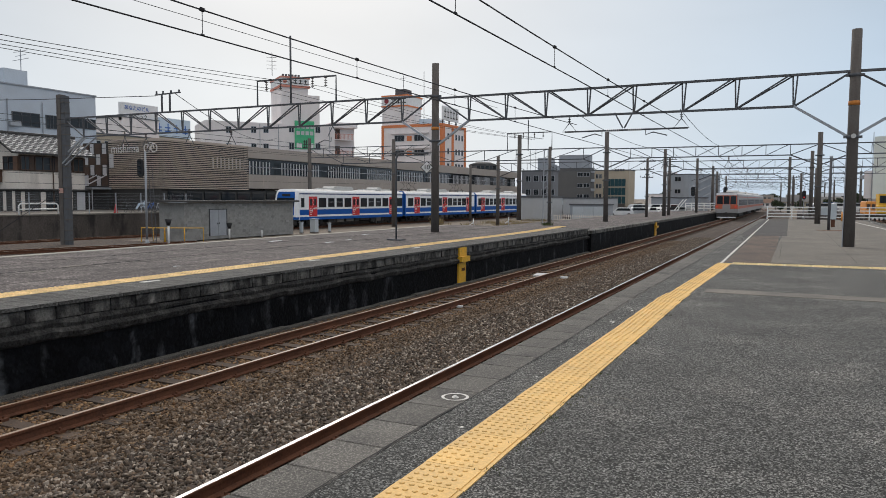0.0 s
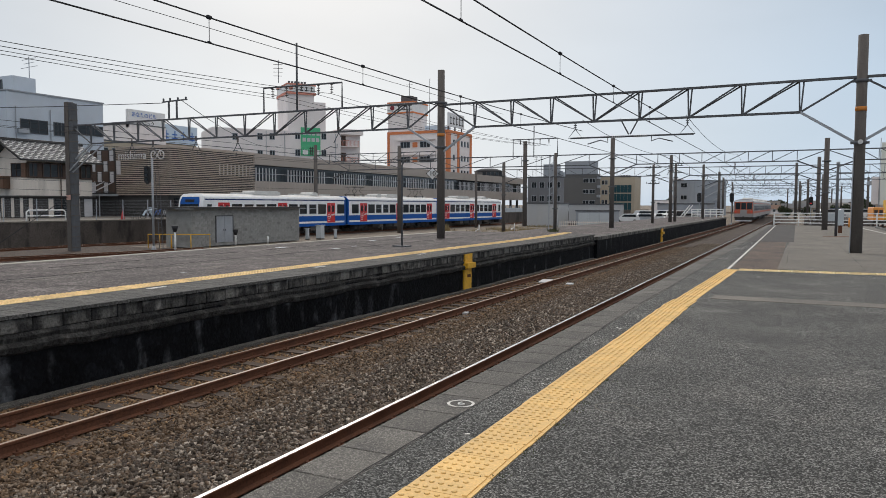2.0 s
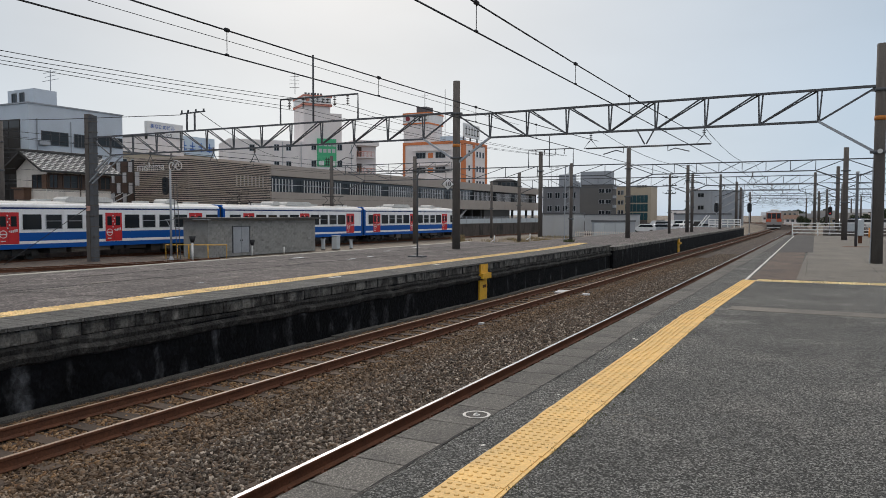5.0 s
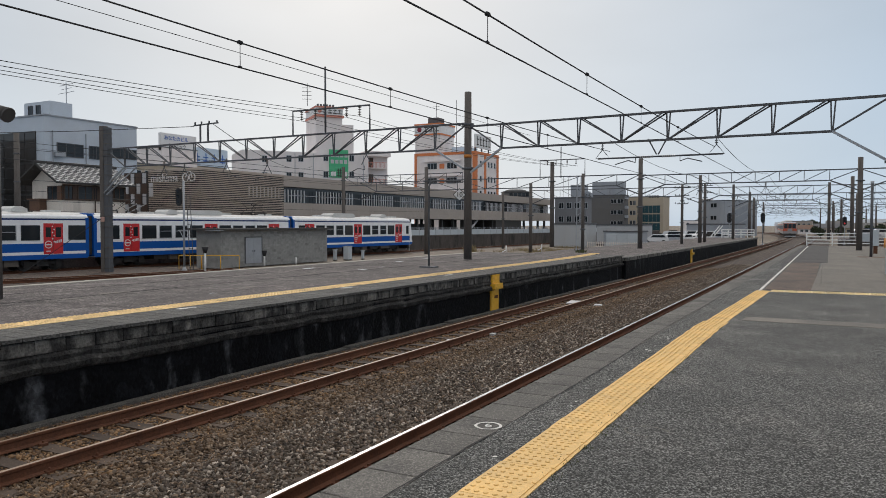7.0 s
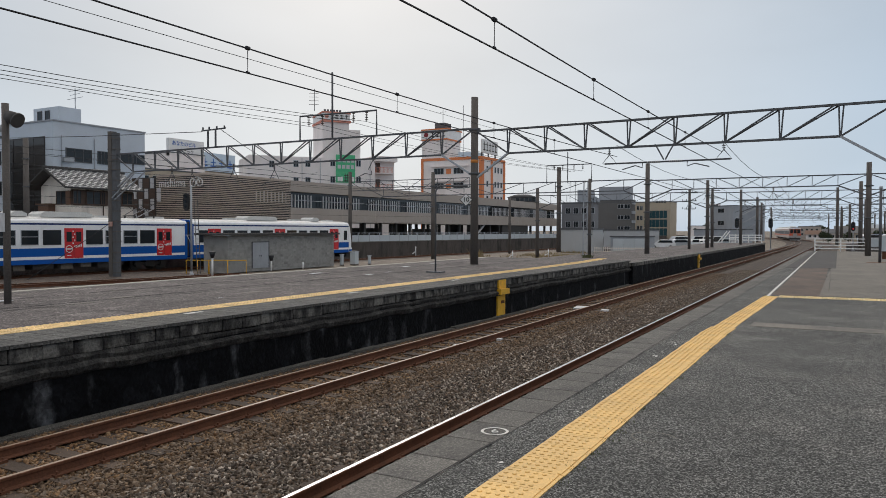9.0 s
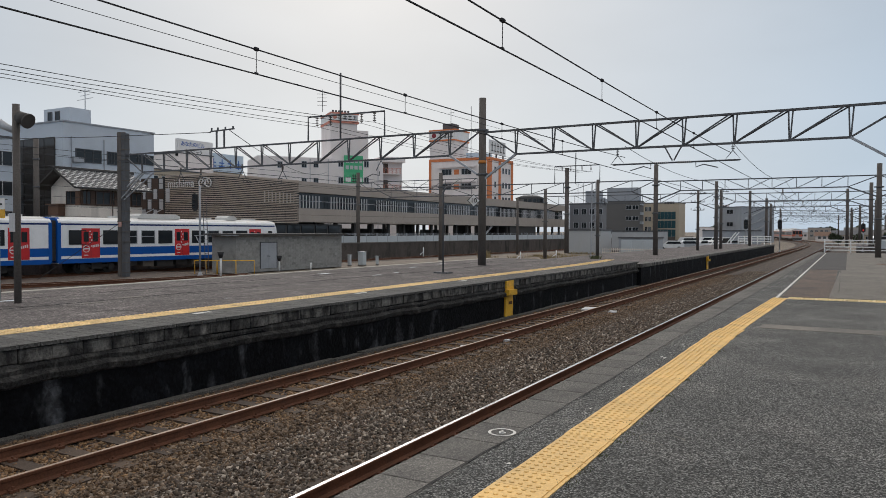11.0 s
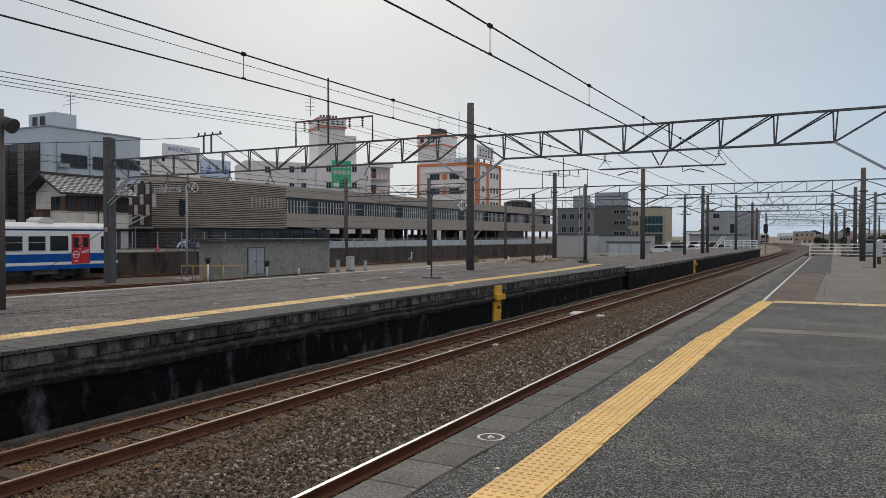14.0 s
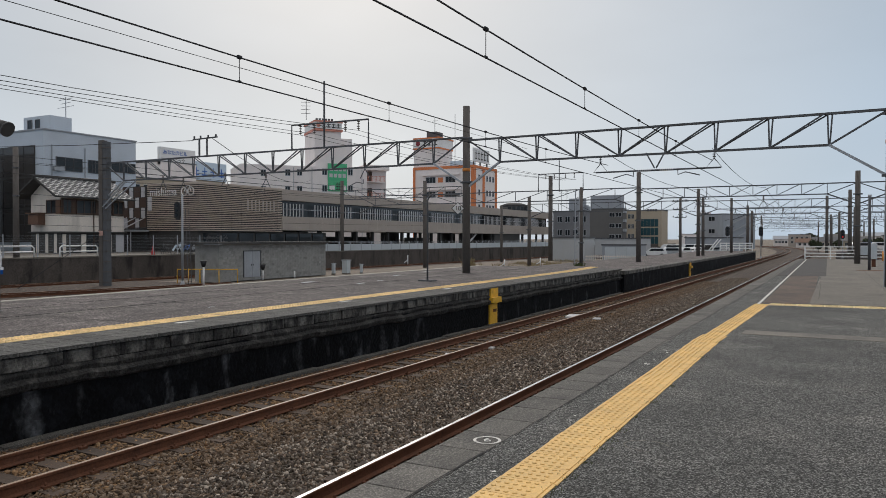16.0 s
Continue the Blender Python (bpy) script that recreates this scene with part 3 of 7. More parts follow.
def build_left_platform():
    bm = bm_new()
    box(bm, -18.6, -11.75, -14, 40.0, -1.6, 0.0)
    plat = structure("platform_far", bm, M["asphalt_left"], "old dark asphalt island platform", "platform")
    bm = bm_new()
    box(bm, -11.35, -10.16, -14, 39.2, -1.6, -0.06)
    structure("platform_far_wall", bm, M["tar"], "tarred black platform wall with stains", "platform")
    bm = bm_new()
    box(bm, -11.75, -11.35, -14, 39.2, -1.6, -0.012)
    structure("platform_far_base", bm, M["coping"], "concrete bed under the yellow line", "platform")
    bm = bm_new()
    rf = random.Random(3)
    for k in range(53):
        box(bm, -10.17, -9.98 + rf.uniform(-0.02, 0.02), -14 + k, -13.004 + k, -1.5, -1.245 + rf.uniform(-0.015, 0.015))
    structure("platform_far_footing", bm, M["coping"], "rough grey concrete footing along the platform wall", "platform")
    # paved verge tiles, kerb blocks
    verge = thing("platform_far_verge", "grey patterned edge tiles of the platform", "pavement", kind="structure")
    bm = bm_new()
    for i in range(2):
        for j in range(2):
            box(bm, -0.6 + 0.62 * i + 0.006, 0.02 + 0.62 * i - 0.006, 0.006 + 0.297 * j, 0.292 + 0.297 * j, -0.055, 0.0)
    me = finish(bm, "edge_tile", M["verge"])
    for k in range(88):
        s = part("edge_tile", me, None, verge)
        s.location = (-10.72, -13.5 + 0.6 * k, 0.0)
    kerb = thing("platform_far_kerb", "weathered concrete kerb blocks with black grime", "kerb", kind="structure")
    rng = random.Random(5)
    bm = bm_new()
    box(bm, -0.16, 0.16, 0.006, 0.494, -0.1, 0.1)
    bmesh.ops.bevel(bm, geom=bm.edges[:], offset=0.012, segments=1, affect="EDGES")
    me = finish(bm, "kerb_block", M["kerb"])
    for k in range(86):
        s = part("kerb_block", me, None, kerb)
        s.location = (-10.29 + rng.uniform(-0.02, 0.015), -4.0 + 0.5 * k, -0.168 + rng.uniform(-0.01, 0.006))
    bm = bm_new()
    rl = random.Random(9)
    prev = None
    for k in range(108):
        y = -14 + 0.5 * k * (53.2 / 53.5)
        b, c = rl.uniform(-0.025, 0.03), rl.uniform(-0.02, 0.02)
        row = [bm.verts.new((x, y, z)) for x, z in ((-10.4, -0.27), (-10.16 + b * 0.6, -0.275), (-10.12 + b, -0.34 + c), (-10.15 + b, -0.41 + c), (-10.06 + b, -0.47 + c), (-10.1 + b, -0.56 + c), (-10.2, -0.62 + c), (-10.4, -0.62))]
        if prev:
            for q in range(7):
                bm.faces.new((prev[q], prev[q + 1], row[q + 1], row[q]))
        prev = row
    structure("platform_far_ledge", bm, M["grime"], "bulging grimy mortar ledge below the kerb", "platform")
    rl2 = random.Random(41)
    runs = [((-18.4, y + rl2.uniform(-0.3, 0.3)), (-11.9, y)) for y in (2.0, 6.0, 9.6, 13.0, 16.5, 21.0, 25.0, 29.5, 34.0)]
    runs += [((x, -5.0), (x + rl2.uniform(-0.2, 0.2), 39.0)) for x in (-12.9, -14.5, -16.2)]
    runs += [((rl2.uniform(-18, -12.5), y), (rl2.uniform(-18, -12.5), y + rl2.uniform(1, 4))) for y in np.arange(3.0, 34.0, 5.0)]
    cracks("far_platform_cracks", runs, 0.005, rl2, "dark cracks in the old island platform asphalt", 0.016)
    strip = thing("far_tactile_strip", "faded yellow tactile line on the island platform", "tactile paving", kind="structure")
    bm = bm_new()
    box(bm, -0.26, 0.26, 0.003, 0.297, -0.01, 0.008)
    for i in range(6):
        for j in range(3):
            rod(bm, (-0.21 + 0.084 * i, 0.05 + 0.1 * j, 0.008), (-0.21 + 0.084 * i, 0.05 + 0.1 * j, 0.02), 0.028, 6, 0, 0.018)
    me = finish(bm, "tactile_tile", M["yellow_old"])
    for k in range(180):
        y = -13 + 0.3 * k
        s = part("tactile_tile", me, None, strip)
        s.location = (-11.5 - (0.004 * (y - 28) ** 2 if y > 28 else 0.0), y, 0.0)
    # back edge
    bm = bm_new()
    box(bm, -18.95, -18.6, -14, 40, -1.6, 0.01)
    structure("platform_back_edge", bm, M["kerb_pale"], "pale concrete back edge of the platform", "kerb")
    # lower far stretch
    bm = bm_new()
    box(bm, -17.0, -10.15, 40.0, 112, -1.6, -0.13)
    structure("platform_far_low", bm, M["asphalt_left"], "lower continuation of the island platform", "platform")
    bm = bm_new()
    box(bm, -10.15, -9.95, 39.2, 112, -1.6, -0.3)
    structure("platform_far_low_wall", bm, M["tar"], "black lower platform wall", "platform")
    bm = bm_new()
    box(bm, -10.6, -9.9, 39.2, 112, -0.3, -0.12)
    structure("platform_far_low_coping", bm, M["kerb"], "pale coping of the lower platform", "kerb")


build_ground()
build_right_platform()
build_left_platform()
build_track("track_1", NEAR_X, M["steel_top"], "single track with polished rail heads on ballast")
build_track("track_2", FAR_X, M["rust_top"], "disused looking track with rusty rails")
stones("ballast_stones", 88000, -6.9, -5.0, 2.2, 58.0, -1.285, 0.024, M["stones"], "grey crushed stone ballast between the tracks", 3)
stones("brown_ballast_stones", 40000, -7.95, -6.6, 2.2, 52.0, -1.285, 0.025, M["brown_stones"], "brown crushed stone ballast beside the rusty track", 6)
stones("rusty_ballast_stones", 34000, -9.9, -7.4, 2.2, 48.0, -1.29, 0.025, M["rust_stones"], "rust-stained crushed stone between the rails", 4)


# ---- overhead line ----
def pole_round(name, x, y, z0, z1, r, label, bands=()):
    ob = thing(name, label, "pole", "overhead line poles", pose(x, y, z0))
    bm = bm_new()
    rod(bm, (0, 0, 0), (0, 0, z1 - z0), r * 1.12, 14, 0, r * 0.95)
    part("shaft", bm, M["pole"], ob)
    for z, h, mat in bands:
        bm = bm_new()
        rod(bm, (0, 0, z - z0), (0, 0, z - z0 + h), r * 1.09, 14)
        part("band", bm, M[mat], ob)
    for z in (z1 - 1.55, z1 - 3.6):
        bm = bm_new()
        rod(bm, (0, 0, z - z0), (0, 0, z - z0 + 0.1), r * 1.2, 14)
        box(bm, -r * 1.7, r * 1.7, -0.05, 0.05, z - z0 + 0.01, z - z0 + 0.09)
        part("clamp", bm, M["girder"], ob)
    return ob


def truss(y, x0, x1, zt, zb, label, n, r=0.05, knee=1.1, braces=True, end=(0.0, 0.0)):
    """A planar lattice girder from pole to pole, with knee braces at both ends."""
    dx = x1 - x0
    g = thing("gantry_girder", label, "gantry", "overhead line gantries", pose((x0 + x1) / 2, y + end[0] / 2, zb + end[1] / 2, 0, -math.degrees(math.atan(end[1] / dx)), math.degrees(math.atan(end[0] / dx))))
    c = (x0 + x1) / 2
    a, b, h = x0 - c, x1 - c, zt - zb
    ia, ib = (a + 1.75, b - 1.75) if braces else (a, b)
    bm = bm_new()
    beam(bm, (a, 0, h), (b, 0, h), r * 2.4, r * 1.6)
    part("top_chord", bm, M["girder"], g)
    bm = bm_new()
    beam(bm, (ia, 0, 0), (ib, 0, 0), r * 2.0, r * 1.6)
    part("bottom_chord", bm, M["girder"], g)
    step = (ib - ia) / n
    mid = n // 2 + (n > 8)
    for k in range(n + 1):
        x = ia + k * step
        for sx in (-0.075, 0.075) if r >= 0.05 else (0.0,):
            bm = bm_new()
            beam(bm, (x + sx * 0.25, 0, 0), (x + sx, 0, h), r * 0.95)
            part("web_post", bm, M["girder"], g)
        if k < n:
            lo, hi = (x + step, x + 0.1) if k < mid else (x, x + step - 0.1)
            for sy in (-1, 1) if r >= 0.05 else (0,):
                bm = bm_new()
                beam(bm, (lo, sy * 0.03, 0), (hi + sy * 0.05, sy * 0.09, h), r * 0.95)
                part("diagonal", bm, M["girder"], g)
    if braces:
        for xe, xi in ((a, ia), (b, ib)):
            bm = bm_new()
            beam(bm, (xi, 0, 0), (xe, 0, -knee), r * 1.8)
            part("knee_brace", bm, M["galv"] if knee > 0.9 else M["girder"], g)
            bm = bm_new()
            beam(bm, (xi, 0, 0), (xe, 0, h), r * 1.2)
            part("end_diagonal", bm, M["girder"], g)
    return g


def insulator_string(bm, a, b, r=0.06, n=5):
    a, b = Vector(a), Vector(b)
    rod(bm, a, b, 0.018, 5)
    for k in range(n):
        p = a.lerp(b, (k + 0.7) / (n + 0.4))
        disc(bm, p, b - a, r, 8, 0.03)


def cantilever(x, y, z, side, parent_name="wire_support"):
    """Steady arm and V-shaped hanger over one track."""
    ob = thing(parent_name, "grey steel wire support with insulators under the gantry", "wire support", "wire supports", pose(x, y, z))
    bm = bm_new()
    rod(bm, (0, 0, 0.55), (-0.3, 0, 0.05), 0.02)
    rod(bm, (0, 0, 0.55), (0.3, 0, 0.05), 0.02)
    rod(bm, (0.0, 0, 0.55), (0, 0, 0.8), 0.02)
    part("yoke", bm, M["girder"], ob)
    bm = bm_new()
    insulator_string(bm, (0, 0, 0.55), (0, 0, 0.85))
    part("insulator", bm, M["insulator"], ob)
    bm = bm_new()
    tube(bm, [(side * 0.1, 0, 0.0), (side * 0.1, 0, -0.2), (side * 0.5, 0, -0.12), (side * 0.9, 0, -0.28)], 0.02)
    part("steady_arm", bm, M["girder"], ob)
    return ob


def build_main_gantry():
    y = 31.0
    bands = ((4.75, 0.14, "orange_mark"),)
    pole_round("gantry_pole", 1.6, 28.4, 0.0, 7.25, 0.165, "tall dark concrete pole with an orange band", bands)
    pole_round("gantry_pole", -15.3, y, 0.0, 7.8, 0.17, "tall dark concrete pole with an orange band", bands)
    sq = thing("gantry_mast", "square dark double-channel mast beside the sidings", "pole", "overhead line poles", pose(-40.7, y, -1.55))
    bm = bm_new()
    box(bm, -0.36, -0.02, -0.2, 0.2, 0, 9.35)
    part("shaft", bm, M["pole"], sq)
    bm = bm_new()
    box(bm, -0.02, 0.34, -0.17, 0.17, 0, 9.25)
    part("channel", bm, M["girder"], sq)
    for k in range(14):
        bm = bm_new()
        box(bm, -0.38, 0.36, -0.215, 0.2, 0.4 + 0.65 * k, 0.45 + 0.65 * k)
        part("batten", bm, M["pole"], sq)
    bm = bm_new()
    box(bm, -0.3, 0.05, -0.24, -0.2, 3.35, 3.65)
    part("plate", bm, M["faded_plate"], sq, "faded pink plate")
    truss(y, -15.3, 1.6, 6.2, 5.12, "long grey lattice girder over the tracks", 7, end=(-2.6, -0.32))
    truss(y, -40.7, -15.3, 6.35, 5.2, "long grey lattice girder over the island platform", 11)
    truss(28.4, 1.6, 14.0, 5.88, 4.8, "grey lattice girder over the next tracks", 5)
    # V hanger bar between the two main tracks
    bar = thing("hanger_bar", "dark steel bar hung by a V with white insulators", "wire support", "", pose(-6.6, y, 4.42))
    bm = bm_new()
    rod(bm, (-2.5, 0, 0.02), (2.55, 0, 0.02), 0.035, 8)
    part("bar", bm, M["girder"], bar)
    for s in (-1, 1):
        bm = bm_new()
        beam(bm, (s * 0.38, 0, 0.75), (s * 0.03, 0, 0.1), 0.05)
        part("strut", bm, M["girder"], bar)
        bm = bm_new()
        insulator_string(bm, (s * 0.15, 0, 0.02), (s * 0.75, 0, 0.02), 0.055, 7)
        part("insulator", bm, M["white_insulator"], bar)
        bm = bm_new()
        tube(bm, [(s * 2.3, 0, 0.4), (s * 2.0, 0, 0.03), (s * 2.6, 0, 0.03), (s * 2.3, 0, 0.4)], 0.02)
        insulator_string(bm, (s * 2.3, 0, 0.4), (s * 2.3, 0, 0.72), 0.065, 3)
        part("yoke", bm, M["girder"], bar)
        bm = bm_new()
        tube(bm, [(s * 0.9, 0, 0.0), (s * 0.9, 0, -0.2), (s * 1.2, 0, -0.1), (s * 1.75, 0, -0.25)], 0.022)
        part("steady_arm", bm, M["girder"], bar)
    # raised frame for feeder wires on the left girder
    fr = thing("feeder_support", "tall grey pipe frame with hanging insulators on the gantry", "wire support", "", pose(-23.25, y, 6.4))
    bm = bm_new()
    tube(bm, [(-2.45, 0, 0), (-2.45, 0, 1.26), (2.46, 0, 1.22), (2.46, 0, 0)], 0.045)
    part("pipe_frame", bm, M["girder"], fr)
    bm = bm_new()
    rod(bm, (-0.3, 0, 0), (-0.3, 0, 3.4), 0.05, 8)
    part("mast", bm, M["girder"], fr)
    for dx in (-1.85, -0.95, 1.05, 1.85):
        bm = bm_new()
        insulator_string(bm, (dx, 0, 1.24), (dx, 0, 0.7), 0.08, 4)
        part("insulator", bm, M["insulator"], fr)
    tb = thing("crossarm_posts", "small twin posts with a crossarm on the gantry", "wire support", "", pose(-32.2, y, 6.4))
    for px in (-0.3, 0.3):
        bm = bm_new()
        rod(bm, (px, 0, 0), (px, 0, 0.95), 0.055)
        part("post", bm, M["girder"], tb)
    bm = bm_new()
    beam(bm, (-0.8, 0, 0.95), (1.1, 0, 1.0), 0.07)
    for dx in (-0.7, -0.2, 0.4, 1.0):
        rod(bm, (dx, 0, 1.0), (dx, 0, 1.15), 0.05)
    part("crossarm", bm, M["girder"], tb)
    # clutter under the left girder
    for dx, z in ((-35.5, 4.5), (-33.8, 4.4), (-30.5, 4.5), (-27.5, 4.35), (-21, 4.6)):
        cantilever(dx, y, z, 1 if dx < -30 else -1)


def build_far_gantries():
    """The gantries that follow down the line."""
    rows = ((54.5, -19.6, -12.8, 1.22, 5.25, 4.55), (76.0, -12.0, None, 1.1, 5.3, 4.5), (97.0, -11.4, None, -0.95, 5.4, 4.6), (122.0, -12.0, None, 2.4, 5.5, 4.6),
            (150.0, -14.0, None, 0.5, 5.6, 4.7), (182.0, -15.0, None, -1.0, 5.7, 4.8), (220.0, -18.0, None, -1.0, 5.8, 4.9), (265.0, -24.0, None, -5.0, 5.9, 5.0))
    for y, xa, xb, xc, zt, zb in rows:
        shaft = 0.16 if y < 100 else 0.2
        for x in [v for v in (xa, xb, xc) if v is not None]:
            pole_round("gantry_pole", x, y, -0.1 if x < 0 else 0.0, zt + (0.75 if x > 0 else 1.25), shaft, "dark concrete pole of a distant gantry")
        pole_round("gantry_pole", 13.0 - 0.02 * y, y, -1.4, zt + 1.0, shaft, "dark concrete pole of a distant gantry")
        truss(y, (xb or xa), xc, zt, zb, "distant grey lattice girder", 7, 0.045, 0.7)
        truss(y, xc, 13.0 - 0.02 * y, zt, zb, "distant grey lattice girder", 6, 0.045, 0.7)
        if y < 80:
            truss(y, xa - 18, (xb or xa), zt + 0.1, zb, "distant grey lattice girder", 8, 0.045, 0.7)
        cantilever(NEAR_X - drift(y), y, zb - 0.85, 1)
        cantilever(FAR_X - drift(y), y, zb - 0.85, -1)
    fr = thing("feeder_support", "grey pipe frame with hanging insulators on a distant gantry", "wire support", "", pose(-18.9, 54.5, 5.25))
    bm = bm_new()
    tube(bm, [(-1.7, 0, 0), (-1.7, 0, 1.4), (1.9, 0, 1.4), (1.9, 0, 0)], 0.04)
    rod(bm, (0, 0, 0), (0, 0, 2.4), 0.04)
    part("pipe_frame", bm, M["girder"], fr)
    for dx in (-1.1, -0.4, 0.5, 1.2):
        bm = bm_new()
        insulator_string(bm, (dx, 0, 1.4), (dx, 0, 1.0), 0.06, 4)
        part("insulator", bm, M["insulator"], fr)


def sag(a, b, drop, n=10):
    a, b = Vector(a), Vector(b)
    return [a.lerp(b, k / n) - Vector((0, 0, drop * 4 * (k / n) * (1 - k / n))) for k in range(n + 1)]


def wire(pts, r, label, name="overhead_wire"):
    bm = bm_new()
    tube(bm, pts, r, 5)
    return tagged(new(name, finish(bm, name, M["wire"])), label, "wire", "overhead wires")


def mess_z(y):
    return 4.54 + 0.0006 * (y - 13) ** 2


def catenary(x, name_label):
    """Contact wire, sagging messenger and droppers over one main track."""
    c = thing("catenary", name_label, "overhead wire", "overhead wires")
    bm = bm_new()
    tube(bm, [(x, y, 4.15) for y in (-20, 10, 31, 76, 140)] + [(x - drift(y), y, 4.2) for y in range(150, 300, 12)], 0.0125, 5)
    part("contact_wire", bm, M["wire"], c)
    bm = bm_new()
    tube(bm, [(x, y, mess_z(y)) for y in np.arange(-18, 31.1, 2.45)], 0.013, 5)
    for a, b in ((31, 56), (56, 97), (97, 150), (150, 220), (220, 265)):
        tube(bm, [Vector((x - drift(a), a, 5.2)).lerp(Vector((x - drift(b), b, 5.2)), k / 8) - Vector((0, 0, (1.8 if a < 50 else 3.0) * (k / 8) * (1 - k / 8))) for k in range(9)], 0.012, 5)
    part("messenger_wire", bm, M["wire"], c)
    for y in (-0.3, 4.4, 9.05 if x < -6 else 9.47, 13.6 if x < -6 else 14.1, 18.6, 23.4):
        bm = bm_new()
        rod(bm, (x, y, 4.15), (x, y, mess_z(y)), 0.006, 4)
        rod(bm, (x, y - 0.035, mess_z(y) + 0.005), (x, y + 0.035, mess_z(y) + 0.005), 0.034, 10)
        rod(bm, (x, y - 0.03, 4.16), (x, y + 0.03, 4.16), 0.022, 6)
        part("dropper", bm, M["wire"], c)


build_main_gantry()
build_far_gantries()
catenary(NEAR_X, "thin dark contact wire and messenger over the near track")
catenary(FAR_X, "thin dark contact wire and messenger over the rusty track")


# ---- trains ----
M["train_white"] = surf("train_white", (0.84, 0.85, 0.87), 0.4, 0.05, 0.7, 10.0, 0.0, alt=(0.55, 0.55, 0.55), alt_amount=0.3)
M["train_blue"] = surf("train_blue", (0.004, 0.085, 0.36), 0.5, 0.08, 0.8, 10.0, 0.0, spec=0.2)
M["train_navy"] = surf("train_navy", (0.012, 0.03, 0.13), 0.4, 0.08, 0.8, 10.0, 0.0, spec=0.2)
M["train_roof"] = surf("train_roof", (0.56, 0.56, 0.55), 0.75, 0.15, 1.0, 12.0, 0.1)
M["ad_red"] = surf("red_door_wrap", (0.55, 0.018, 0.022), 0.45, 0.1, 2.0, 10.0, 0.0)
M["under"] = surf("underframe", (0.042, 0.039, 0.037), 0.8, 0.3, 2.0, 12.0, 0.2)
M["under_brown"] = surf("underframe_box", (0.14, 0.12, 0.1), 0.8, 0.25, 2.0, 12.0, 0.1)
M["steel_body"] = surf("stainless_body", (0.36, 0.34, 0.33), 0.45, 0.08, 1.0, 12.0, 0.0, metal=0.5)
M["jr_orange"] = surf("orange_train_band", (0.48, 0.12, 0.06), 0.5, 0.08, 1.0, 12.0, 0.0)
M["tail_lamp"] = glow_mat("red_tail_lamp", (0.6, 0.05, 0.03), 0.25)
CAR = 20.0


def car_shell(length, bands, zbot, half=1.4, shoulder=3.15, top=3.62, roof_mi=0):
    """A car body: banded sides, rounded roof edge. bands: (z upper limit, material index), from the bottom."""
    bm = bm_new()
    side = [(half, zbot)] + [(half, z) for z, _ in bands]
    mats = [mi for _, mi in bands]
    arc = []
    for k in range(1, 7):
        a = k * math.pi / 12
        arc.append((half - 0.42 + 0.42 * math.cos(a), shoulder + (top - 0.12 - shoulder) * math.sin(a)))
    crown = [(0.5, top - 0.02)]
    right = side + arc + crown
    rmats = mats + [mats[-1]] + [mats[-1], mats[-1]] + [roof_mi] * (len(arc) - 3) + [roof_mi]
    outline = right + [(-x, z) for x, z in reversed(right)]
    full = rmats[:len(right) - 1] + [roof_mi] + rmats[:len(right) - 1][::-1] + [0]
    prism(bm, outline, -length / 2, length / 2, full)
    return bm


def window_mesh(w, h, two=True, name="window", frame_name="galv"):
    """Framed pane, facing +x, in its own space."""
    bm = bm_new()
    lattice(bm, [-w / 2 + 0.03, w / 2 - 0.03], [-h / 2 + 0.03, 0.05, h / 2 - 0.03] if two else [-h / 2 + 0.03, h / 2 - 0.03], 0.04, 0.03, 0, 1)
    bmesh.ops.transform(bm, matrix=pose(0.02, 0, 0, 0, 0, 90), verts=bm.verts)
    return finish(bm, name, [M[frame_name], M["glass"]])


def door_mesh():
    """Twin-leaf sliding doors in a red wrap with a pale round badge and script bars."""
    bm = bm_new()
    for s in (-1, 1):
        box(bm, -0.02, 0.012, min(s * 0.01, s * 0.66), max(s * 0.01, s * 0.66), -1.0, 1.0, 0)
        y0, y1 = sorted((s * 0.16, s * 0.52))
        box(bm, 0.0, 0.016, y0, y1, 0.1, 0.75, 1)
    box(bm, 0.0, 0.014, -0.01, 0.01, -0.95, 0.95, 3)
    for k in range(6):
        disc(bm, (0.014, 0.05 if k % 2 else -0.06, 0.8 - 0.2 * k), (1, 0, 0), 0.05, 8, 0.008, 2)
    disc(bm, (0.016, -0.34, -0.38), (1, 0, 0), 0.25, 18, 0.012, 2)
    disc(bm, (0.018, -0.34, -0.38), (1, 0, 0), 0.2, 18, 0.012, 0)
    box(bm, 0.012, 0.027, -0.56, -0.12, -0.42, -0.34, 2)
    for k in range(4):
        box(bm, 0.01, 0.02, 0.12 + 0.12 * k, 0.2 + 0.12 * k, -0.3 + 0.02 * k, -0.14 + 0.03 * k, 2)
    box(bm, 0.01, 0.02, -0.5, -0.2, -0.84, -0.78, 2)
    return finish(bm, "door", [M["ad_red"], M["glass"], M["white"], M["black"]])


def wheel_mesh():
    bm = bm_new()
    for s in (-1, 1):
        rod(bm, (s * 0.5, 0, 0), (s * 0.62, 0, 0), 0.43, 16)
        rod(bm, (s * 0.62, 0, 0), (s * 0.66, 0, 0), 0.16, 10)
    rod(bm, (-0.6, 0, 0), (0.6, 0, 0), 0.08, 8)
    return finish(bm, "wheel_set", M["under"])


